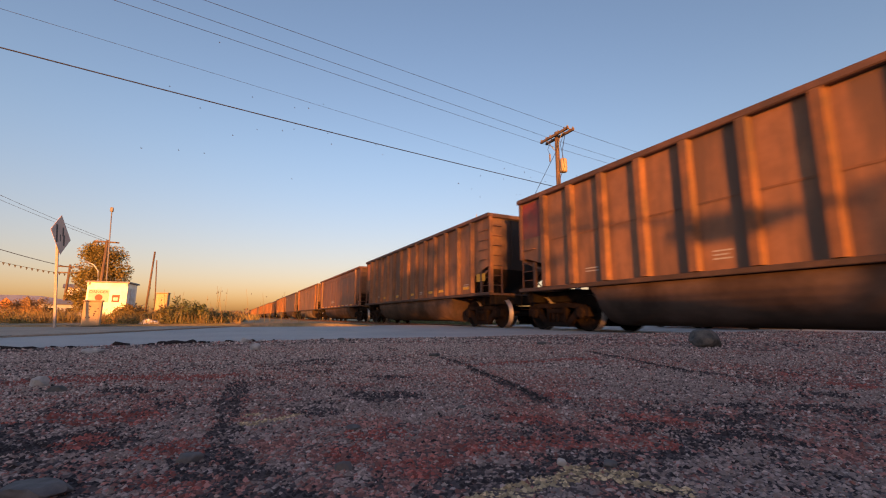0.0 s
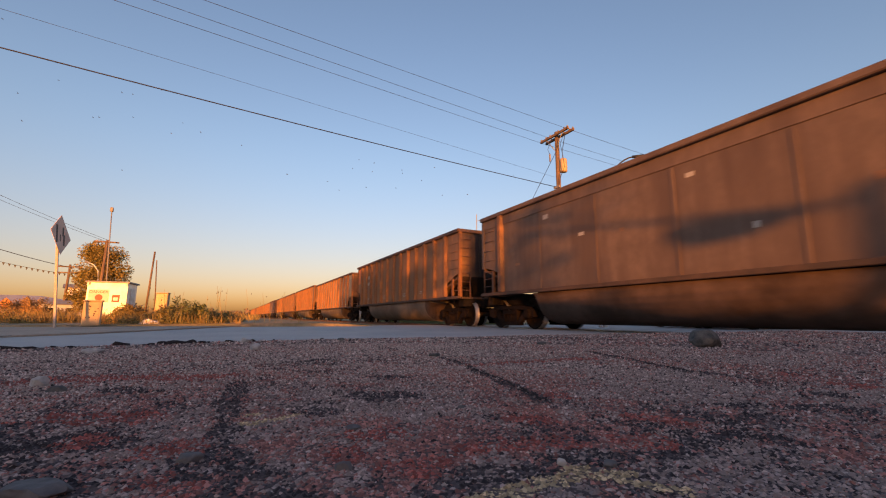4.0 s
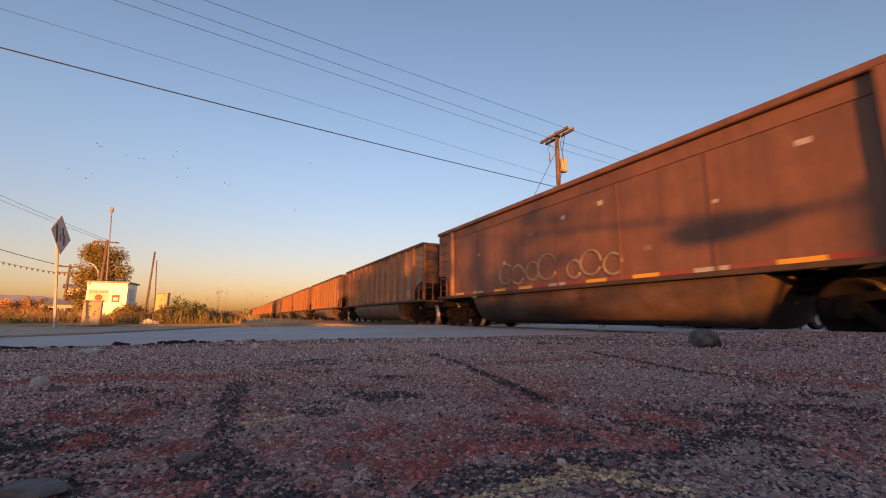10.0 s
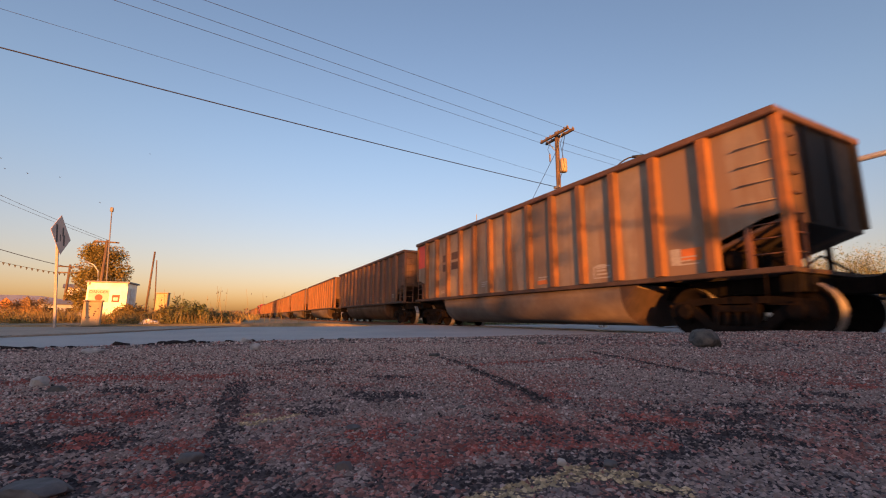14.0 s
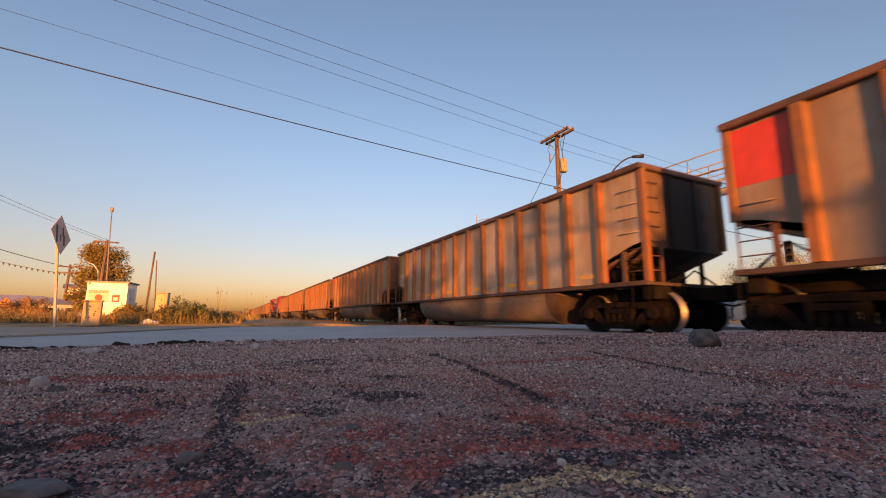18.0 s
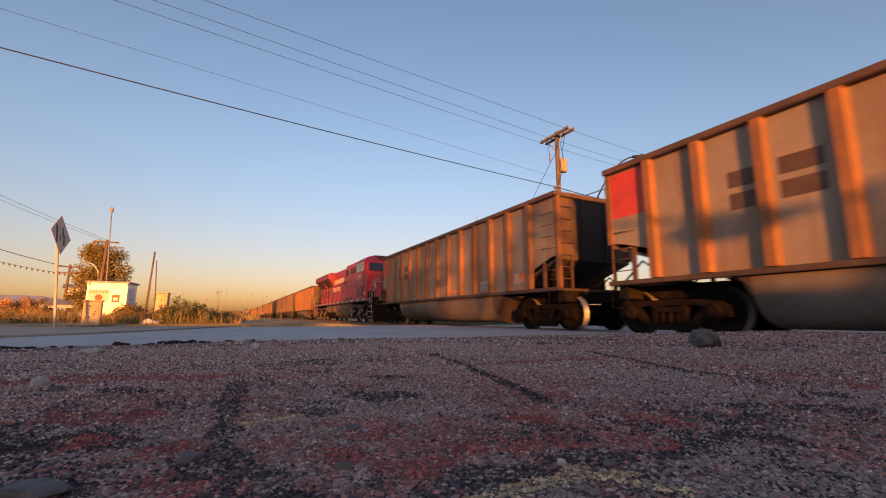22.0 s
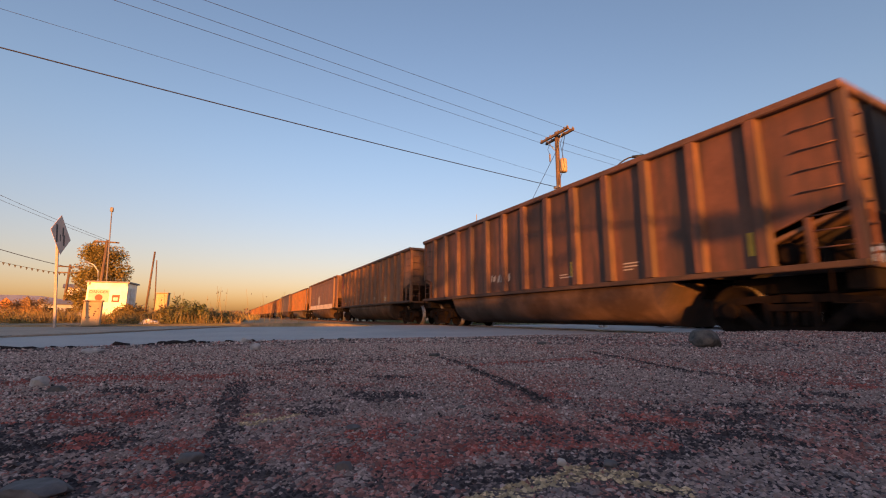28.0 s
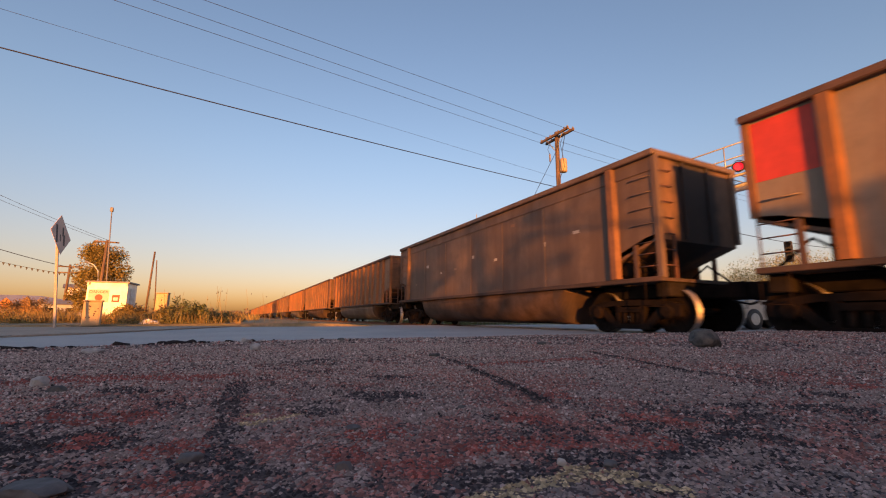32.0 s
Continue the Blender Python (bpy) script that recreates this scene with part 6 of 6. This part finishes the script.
# bearing, rise and the time at which each bird is there
FLOCK = [(-9.61, 0.592, 1.0), (-13.64, 0.460, 1.0), (-9.93, 0.434, 1.0), (-5.00, 0.488, 1.0), (0.75, 0.487, 1.0), (1.77, 0.491, 1.0), (4.28, 0.511, 1.0), (-3.41, 0.416, 1.0), (-1.02, 0.423, 1.0), (0.91, 0.434, 1.0), (-7.02, 0.387, 1.0), (5.70, 0.411, 1.0), (5.57, 0.438, 1.0), (-15.60, 0.318, 1.0), (-11.69, 0.332, 1.0), (-9.78, 0.335, 1.0), (0.92, 0.312, 1.0), (11.13, 0.424, 1.0),
         (15.57, 0.324, 3.0), (18.39, 0.361, 3.0), (19.98, 0.384, 3.0), (21.35, 0.355, 3.0), (22.36, 0.377, 3.0), (17.10, 0.304, 3.0), (3.87, 0.391, 3.0),
         (-0.92, 0.337, 8.0), (1.13, 0.349, 8.0), (2.87, 0.364, 8.0), (3.24, 0.328, 8.0), (1.37, 0.303, 8.0), (-5.74, 0.288, 8.0), (7.51, 0.298, 8.0), (8.4, 0.304, 8.0), (17.86, 0.368, 8.0), (17.83, 0.251, 8.0), (-15.59, 0.281, 8.0)]
BIRDS = []
for i, (az, rise, at) in enumerate(FLOCK):
    far = 62 + (i * 7) % 17
    BIRDS.append((bird(i), at_bearing(az, far, EYE_Z + rise * far), at))


# ---- unseen, added behind the eye: what shades the crossing from the low sun ----
SUN_H = Vector((SUN_AZ[0], SUN_AZ[1], 0)).normalized()
SUN_T = Vector((-SUN_H.y, SUN_H.x, 0))


def hedge():
    bm = bmesh.new()
    prev = None
    for i in range(121):
        s = -60 + i
        c = SUN_H * 20 + SUN_T * s
        # height along the added hedge follows the shade line wanted on the train
        k = max(0.0, min(1.0, (s + 0.5) / 3.5))
        k2 = max(0.0, min(1.0, (s - 2.0) / 2.0))
        h = 2.57 + 0.08 * k * k * (3 - 2 * k) - 0.2 * k2 - 0.16 * max(0.0, min(1.0, (s - 4.0) / 2.5)) + 0.10 * noise.noise((s * 0.35, 0, 3)) + 0.06 * noise.noise((s * 1.3, 0, 8))
        ring = [bm.verts.new(c + SUN_H * d + Vector((0, 0, z))) for d, z in ((-0.8, -0.1), (-0.7, h * 0.8), (-0.2, h), (0.4, h * 0.95), (0.8, h * 0.7), (0.9, -0.1))]
        if prev:
            for k in range(5):
                bm.faces.new((prev[k], ring[k], ring[k + 1], prev[k + 1]))
        prev = ring
    bmesh.ops.recalc_face_normals(bm, faces=bm.faces)
    return tagged(part("hedge", bm, M["weed"]), "long dark green hedge, unseen, added to block the low sun", "hedge", kind="structure")


hedge()


def hedge_leaves():
    rng = random.Random(61)
    cs = []
    for i in range(700):
        s = rng.uniform(-60, 60)
        k = rng.random()
        c = SUN_H * (20 + (-0.75 if k < 0.5 else rng.uniform(-0.6, 0.8))) + SUN_T * s
        cs.append((c + Vector((0, 0, rng.uniform(0.1, 2.3) if k < 0.5 else 2.35)), 0.28, 24))
    me = leaf_cloud(cs, 0.07, rng, 1.0)
    me.materials.append(M["weed"])
    tagged(new("hedge_leaves", me), "small dark green leaves of the added unseen hedge", "leaves", kind="stuff")


hedge_leaves()
# unseen thin-leaved trees added past the hedge; broken shade dulls the train's middle
for i, (u, h, leaves) in enumerate(((-4.4, 10.6, 4600), (-1.3, 10.2, 4200), (2.0, 8.6, 900))):
    q = SUN_H * (30 + 2 * i) + SUN_T * u
    tree("shade_tree", Vector((q.x, q.y, -0.1)), h, 2.3, "leaf", "thin-leaved tree, unseen, added to shade the train", 50 + i, leaves, 0.2, 0.2)


def shadow_mast_arm():
    """Unseen mast added so its arm throws the thin shadow on the passing cars."""
    o = Vector((0, 0, 0)) + SUN_H * 26 + Vector((0, 0, 26 * math.tan(radians(SUN_EL))))
    # arm ends set back towards the sun from the wanted shadow's ends
    a, b = Vector((-9.6, 7.47, 2.74)) + o, Vector((-2.2, 7.47, 1.88)) + o
    t = thing("signal_mast", "unseen grey mast arm and plate added to cast a shadow", "mast", at=pose(b.x, b.y, 0))
    part("post", tube(bmesh.new(), (0, 0, -0.1), (0, 0, b.z + 0.3), 0.1, 0.09, 10), M["galvanised"], t)
    part("arm", chain(bmesh.new(), [a - Vector((b.x, b.y, 0)), b - Vector((b.x, b.y, 0))], 0.05, 8), M["galvanised"], t)
    c = Vector((-4.1, 7.47, 1.84)) + o - Vector((b.x, b.y, 0))
    bm = bmesh.new()
    prism(bm, [(c.x - 1.1, c.z + 0.05), (c.x - 0.7, c.z - 0.2), (c.x + 0.3, c.z - 0.18), (c.x + 1.2, c.z + 0.08), (c.x + 0.2, c.z + 0.2), (c.x - 0.9, c.z + 0.25)], 1, c.y - 0.03, c.y + 0.03)
    part("plate", bm, M["grey_metal"], t)


shadow_mast_arm()


# ---- the old pavement's chips, stones, cracks and worn paint ----
PAD_Z = 0.209


def pad_z(x, y):
    z = PAD_Z + 0.005 * noise.noise((x * 1.3, y * 1.3, 0))
    if y > 5.1:
        z -= 0.16 * ((y - 5.1) / 1.2) ** 2
    return z


# worn seams: points, half width, kind
SEAMS = [
    ([(-1.044, -0.366), (-1.055, -0.325), (-1.047, -0.223), (-1.007, -0.136), (-0.975, -0.027)], 0.045, "red"),
    ([(-0.932, 0.547), (-0.966, 0.739), (-0.97, 0.974)], 0.028, "red"),
    ([(-0.868, 0.014), (-0.578, 0.002), (-0.424, -0.004), (-0.343, 0.002)], 0.014, "dark"),
    ([(-1.18, 0.585), (-0.962, 0.543), (-0.805, 0.491), (-0.689, 0.471), (-0.551, 0.43), (-0.502, 0.418)], 0.015, "dark"),
    ([(-1.164, 1.171), (-0.876, 1.06), (-0.723, 0.984), (-0.631, 0.944), (-0.541, 0.942)], 0.018, "dark"),
    ([(-2.137, 1.141), (-2.081, 1.464), (-2.013, 1.834), (-1.852, 1.868), (-1.626, 2.102)], 0.035, "dark"),
    ([(-0.285, 0.132), (-0.292, 0.216), (-0.303, 0.25), (-0.302, 0.297)], 0.012, "dark"),
    ([(-0.259, 0.146), (-0.264, 0.188), (-0.267, 0.212), (-0.266, 0.235), (-0.272, 0.259), (-0.259, 0.262), (-0.250, 0.284)], 0.011, "ochre"),
    ([(-0.551, 0.008), (-0.553, 0.033), (-0.564, 0.07), (-0.58, 0.1)], 0.010, "ochre"),
    ([(-0.592, 0.0), (-0.593, 0.035)], 0.007, "ochre"),
    ([(-0.24, 0.27), (-0.226, 0.282), (-0.212, 0.293)], 0.010, "ochre"),
    ([(-0.30, 0.148), (-0.297, 0.186), (-0.288, 0.234)], 0.018, "dark"),
    ([(-0.285, 0.28), (-0.281, 0.323), (-0.27, 0.363), (-0.268, 0.408)], 0.012, "dark"),
    ([(-0.67, -0.18), (-0.645, -0.093)], 0.030, "red"),
    ([(-0.358, 0.218), (-0.338, 0.304)], 0.022, "red"),
    ([(-0.496, 1.082), (-0.455, 1.119)], 0.03, "red"),
    ([(-0.46, -0.034), (-0.399, -0.01), (-0.353, -0.012)], 0.016, "dark"),
    ([(-0.881, -0.17), (-0.833, -0.127)], 0.03, "dark"),
    ([(-0.66, 0.187), (-0.63, 0.25)], 0.03, "dark"),
    ([(-0.372, 0.452), (-0.342, 0.482)], 0.022, "red"),
    ([(-0.349, 0.13), (-0.341, 0.163)], 0.016, "red"),
]
# stained patches: centre, radius, kind
STAINS = [(-0.635, 0.216, 0.035, "dark"), (-0.814, 0.287, 0.035, "dark"), (-0.52, 0.463, 0.03, "red"), (-0.365, 1.014, 0.035, "red"), (-0.345, 0.861, 0.03, "dark"),
          (-0.32, 0.689, 0.03, "dark"), (-0.354, 0.633, 0.03, "dark"), (-0.318, 0.545, 0.03, "dark"), (-0.327, 0.142, 0.015, "red"), (-0.57, 0.103, 0.03, "dark"),
          (-0.395, 0.103, 0.02, "red"), (-0.386, 0.024, 0.025, "dark"), (-0.37, -0.021, 0.015, "red"), (-0.396, -0.052, 0.02, "red"), (-0.54, -0.121, 0.03, "red"), (-1.2, 0.211, 0.04, "dark"),
          (-0.30, 0.60, 0.03, "dark"), (-0.25, 0.5, 0.025, "dark"), (-0.28, 0.75, 0.03, "dark"), (-0.30, 0.38, 0.03, "red"), (-0.42, 0.33, 0.03, "red"), (-0.45, 0.15, 0.03, "red"), (-0.48, -0.04, 0.03, "red")]


def seam_at(x, y):
    """The kind of seam or stain that a place belongs to, if any."""
    w = 0.7 * noise.noise((x * 24, y * 24, 5)) + 0.5 * noise.noise((x * 70, y * 70, 6))
    for cx, cy, r, kind in STAINS:
        if math.hypot(x - cx, y - cy) < r * (1 + w):
            return kind
    for pts, h, kind in SEAMS:
        for a, b in zip(pts, pts[1:]):
            dx, dy = b[0] - a[0], b[1] - a[1]
            u = max(0.0, min(1.0, ((x - a[0]) * dx + (y - a[1]) * dy) / (dx * dx + dy * dy)))
            if abs(x - a[0] - u * dx) + abs(y - a[1] - u * dy) < h * 1.2 * (1 + w):
                return kind
    return ""


def chips():
    rng = random.Random(77)
    sets = {"grey": ([], []), "red": ([], []), "dark": ([], []), "ochre": ([], []), "pale": ([], []), "rust": ([], [])}

    def add(key, x, y, z, r):
        v, f = sets[key]
        i = len(v)
        a = rng.random() * 6.28
        c, s = math.cos(a) * r, math.sin(a) * r
        k = rng.uniform(0.5, 1.0)
        # chips stand taller farther from the camera, to catch more light there
        h = r * rng.uniform(0.2, 0.45 + 0.65 * min(1.0, math.hypot(x, y)))
        ox, oy = rng.uniform(-0.45, 0.45) * r, rng.uniform(-0.45, 0.45) * r
        v += [(x + c, y + s, z), (x - s * k, y + c * k, z), (x - c, y - s, z), (x + s * k, y - c * k, z), (x + ox, y + oy, z + h)]
        f += [(i, i + 1, i + 4), (i + 1, i + 2, i + 4), (i + 2, i + 3, i + 4), (i + 3, i, i + 4)]

    def sort_of(x, y, r):
        n1 = 0.8 * noise.noise((x * 3.1, y * 3.1, 11)) + 0.6 * noise.noise((x * 13, y * 13, 12)) + 0.5 * noise.noise((x * 38, y * 38, 13))
        n2 = noise.noise((x * 3.0, y * 3.0, 31)) + 0.6 * noise.noise((x * 12, y * 12, 32)) + 0.5 * noise.noise((x * 34, y * 34, 33))
        # tone put into chip colour: darker close to the camera and right of it
        near = max(0.0, min(1.0, (0.82 - r) / 0.45))
        tar = max(0.0, min(1.0, (y / r - 0.68) / 0.2)) * max(0.0, min(1.0, (1.3 - r) / 0.6))
        pd = min(0.93, max(0.07, -0.22 + 0.72 * near + 0.04 * tar + (0.75 + 0.7 * near) * n2))
        pr = min(0.95, max(0.08, 0.44 + 1.8 * n1))
        if rng.random() < pd:
            return "dark"
        # paler chips farther off stand in for brightness at a grazing view
        if rng.random() < 0.03 + 0.64 * max(0.0, min(1.0, (r - 0.5) / 0.7)) * (1 - 0.55 * max(0.0, min(1.0, (y / r - 0.45) / 0.4))):
            return "pale"
        return "red" if rng.random() < pr else "grey"
    for n, r0, r1, s0, s1 in ((52000, 0.2, 0.6, 0.0014, 0.0042), (84000, 0.55, 1.1, 0.0014, 0.0042), (80000, 1.1, 2.0, 0.002, 0.005), (30000, 2.0, 3.6, 0.004, 0.009), (10000, 3.4, 6.2, 0.006, 0.012)):
        for _ in range(n):
            r = math.sqrt(rng.uniform(r0 * r0, r1 * r1))
            az = rng.uniform(-26, 80)
            a = radians(az)
            x, y = -math.cos(a) * r, math.sin(a) * r
            if x < edge_x(y) + 0.02 or y > 6.0:
                continue
            key = sort_of(x, y, r)
            s = seam_at(x, y) if r < 3 else ""
            if s and rng.random() < (0.92 if s == "ochre" else 0.62):
                key = "rust" if s == "red" else s
            add(key, x, y, pad_z(x, y) - 0.0002, s0 + (s1 - s0) * rng.random() ** 1.6)
    # the rest of the pavement round about, more thinly covered
    for _ in range(52000):
        x, y = edge_x(0) + 6.5 * rng.random(), rng.uniform(-5.0, 5.5)
        r = math.hypot(x, y)
        az = math.degrees(math.atan2(y, -x))
        if (r < 3.4 and -26 < az < 80) or x < edge_x(y) + 0.02 or r < 0.2:
            continue
        add(sort_of(x, y, r), x, y, pad_z(x, y) - 0.0002, rng.uniform(0.004, 0.013))
    for key, lab in (("grey", "grey stone chips set in the old pavement"), ("red", "reddish stone chips set in the old pavement"), ("dark", "dark tarry chips, extra ones darkening the pavement near the camera"), ("ochre", "ochre flecks of worn road paint"), ("rust", "rust-red chips along worn seams of the pavement"), ("pale", "pale pinkish stone chips set in the old pavement")):
        v, f = sets[key]
        me = bpy.data.meshes.new("stone_chips")
        me.from_pydata(v, [], f)
        me.materials.append(M["chip_" + key])
        tagged(new("stone_chips", me), lab, "stone chips", kind="stuff")


chips()


def stone(px, py, w, h, d, seed, mat="stone", label="grey loose stone on the pavement"):
    """A loose angular stone at a place on the pavement, w wide, d deep, h high."""
    rng = random.Random(seed * 31 + 5)
    cuts = []
    for i in range(11):
        n = Vector((rng.gauss(0, 1), rng.gauss(0, 1), rng.gauss(0, 0.8))).normalized()
        cuts.append((n, rng.uniform(0.58, 0.9)))
    bm = bmesh.new()
    bmesh.ops.create_icosphere(bm, subdivisions=3, radius=1.0)
    for v in bm.verts:
        for n, c in cuts:
            over = v.co.dot(n) - c
            if over > 0:
                v.co -= n * over
        v.co *= 1.12 + 0.10 * noise.noise(v.co * 2.3 + Vector((seed, 0, 0))) + 0.05 * noise.noise(v.co * 7 + Vector((0, seed, 0)))
    for v in bm.verts:
        v.co = Vector((v.co.x * d * 0.58, v.co.y * w * 0.58, v.co.z * h * 0.62))
    for f in bm.faces:
        f.smooth = False
    return tagged(part("stone", bm, M[mat], None, "", pose(px, py, pad_z(px, py) + h * 0.30, 0, 0, -28)), label, "stone", "loose stones on the pavement")


STONES = [
    (-1.117, 1.805, 0.112, 0.084, 0.0864, 'stone_dark', 'dark grey angular ballast stone on the pavement'),
    (-0.98, -0.295, 0.0253, 0.0195, 0.0202, 'stone', 'grey loose stone on the pavement'),
    (-0.897, -0.247, 0.0234, 0.0099, 0.0188, 'stone_dark', 'flat dark loose stone on the pavement'),
    (-1.799, -0.413, 0.0641, 0.017, 0.0513, 'stone', 'pale flat loose stone lying on the pavement'),
    (-2.231, 0.057, 0.0483, 0.0242, 0.0387, 'stone', 'pale small loose stone on the pavement'),
    (-1.693, 0.08, 0.0411, 0.0246, 0.0329, 'stone', 'pale grey loose stone on the pavement'),
    (-1.209, 0.57, 0.0318, 0.0124, 0.0254, 'stone_dark', 'small black flat stone on the pavement'),
    (-2.208, 0.506, 0.0293, 0.0146, 0.0234, 'stone_dark', 'small black stone on the pavement'),
    (-1.51, 1.247, 0.0355, 0.0152, 0.0284, 'stone_dark', 'small black stone on the pavement'),
    (-0.289, 0.254, 0.0076, 0.0057, 0.0061, 'stone', 'small pale loose stone'),
    (-0.267, 0.287, 0.0112, 0.0065, 0.009, 'stone_dull', 'small bluish grey loose stone'),
    (-0.437, -0.026, 0.0212, 0.0077, 0.017, 'stone_dull', 'bluish flat loose stone'),
    (-0.36, 0.089, 0.0129, 0.0074, 0.0103, 'stone_dull', 'small grey loose stone'),
    (-0.403, -0.114, 0.0349, 0.0116, 0.028, 'stone_dull', 'broad flat grey stone'),
    (-0.477, 0.126, 0.0149, 0.005, 0.0119, 'stone_dull', 'small flat grey stone on the pavement'),
    (-0.514, 0.285, 0.0107, 0.0038, 0.0085, 'stone_dark', 'small dark stone on the pavement'),
    (-1.075, 0.044, 0.0129, 0.0077, 0.0103, 'stone', 'small pale stone on the pavement'),
    (-0.335, 0.493, 0.0134, 0.004, 0.0108, 'stone_dull', 'small flat grey stone on the pavement'),
]
for i, (x, y, w, h, d, mat, lab) in enumerate(STONES):
    stone(x, y, w, h, d, i * 2 + 2, mat, lab)


def crack(pts, w, mat, seed, label):
    """A ragged seam that lies a little proud of the chips' bed."""
    bm = bmesh.new()
    prev = None
    n = 40
    for i in range(n + 1):
        u = i / n * (len(pts) - 1)
        k = min(int(u), len(pts) - 2)
        p = Vector((*pts[k], 0)).lerp(Vector((*pts[k + 1], 0)), u - k)
        d = (Vector((*pts[k + 1], 0)) - Vector((*pts[k], 0))).normalized()
        s = Vector((-d.y, d.x, 0))
        p += s * (0.014 * noise.noise((u * 5, seed, 0)) + 0.006 * noise.noise((u * 17, seed, 0)))
        ww = 0.5 * w * (0.2 + 1.6 * abs(noise.noise((u * 6, seed, 9)))) * (0.3 if i in (0, n) else 1)
        z = pad_z(p.x, p.y) + 0.0022
        a, b = bm.verts.new((p.x - s.x * ww, p.y - s.y * ww, z)), bm.verts.new((p.x + s.x * ww, p.y + s.y * ww, z))
        if prev:
            bm.faces.new((prev[0], a, b, prev[1]))
        prev = (a, b)
    bmesh.ops.recalc_face_normals(bm, faces=bm.faces)
    return tagged(part("pavement_seam", bm, M[mat]), label, "crack", kind="structure")


for i, (pts, h, kind) in enumerate(SEAMS):
    if i in (3, 4, 5):
        crack(pts, h * 0.9, "tar", i + 1, "dark crack in the pavement")


def rubble():
    """Broken lumps along the pavement's edge by the road."""
    rng = random.Random(4)
    for i in range(120):
        y = rng.choice((rng.uniform(-1.6, -0.55), rng.uniform(-0.35, 0.0), rng.uniform(-0.55, 1.6)))
        x = edge_x(y) + rng.uniform(-0.05, 0.06)
        s = (0.006 + 0.02 * rng.random() ** 2) * (0.6 if y > 0.1 else 1.0)
        bm = bmesh.new()
        bmesh.ops.create_icosphere(bm, subdivisions=2, radius=1)
        for v in bm.verts:
            v.co *= 1 + 0.5 * noise.noise(v.co * 1.2 + Vector((i, 0, 0))) + 0.35 * noise.noise(v.co * 3.1 + Vector((0, i, 0)))
            v.co = Vector((v.co.x * s, v.co.y * s * 1.8, v.co.z * s * 0.75))
        tagged(part("asphalt_lump", bm, M["tar"], None, "", pose(x, y, PAD_Z - 0.01 + s * 0.2, 0, 0, rng.random() * 90)), "dark broken lump of asphalt at the pavement's edge", "asphalt lump", "broken lumps along the edge")


rubble()


def motions():
    steps = [i * 2.0 for i in range(17)]
    for k, c in CARS:
        walk(c, [(t, pose(centre(k, t), TRACK_Y, 0)) for t in steps])
    walk(LOCO, [(t, pose(loco_centre(t), TRACK_Y, 0)) for t in steps])
    for b, at, when in BIRDS:
        v = Vector((-1.6, -6.0, -0.1))
        walk(b, [(t, pose(*(at + v * (t - when)), 0, 0, -15)) for t in (0.0, 8.0, 16.0, 24.0, 32.0)])
    # every wheelset turns once for each length of its rim that the train runs
    wheels = {}
    for thing_ in [c for k, c in CARS] + [LOCO]:
        for o in thing_.children_recursive:
            if o.name.split(".")[0] == "wheelset":
                m = o.matrix_basis
                wheels.setdefault((round(m.translation.x, 3), round(m.translation.z, 3)), []).append(o)
    for (x, r), ws in wheels.items():
        rows = []
        for i in range(961):
            t = i / 30
            rows.append((t, pose(x, 0, r, 0, math.degrees((run(t) - run(0)) / r) % 360, 0)))
        walk(ws[0], rows)
        for w in ws[1:]:
            w.rotation_mode = "QUATERNION"
            w.animation_data_create()
            w.animation_data.action = ws[0].animation_data.action
            w.animation_data.action_slot = ws[0].animation_data.action_slot


motions()
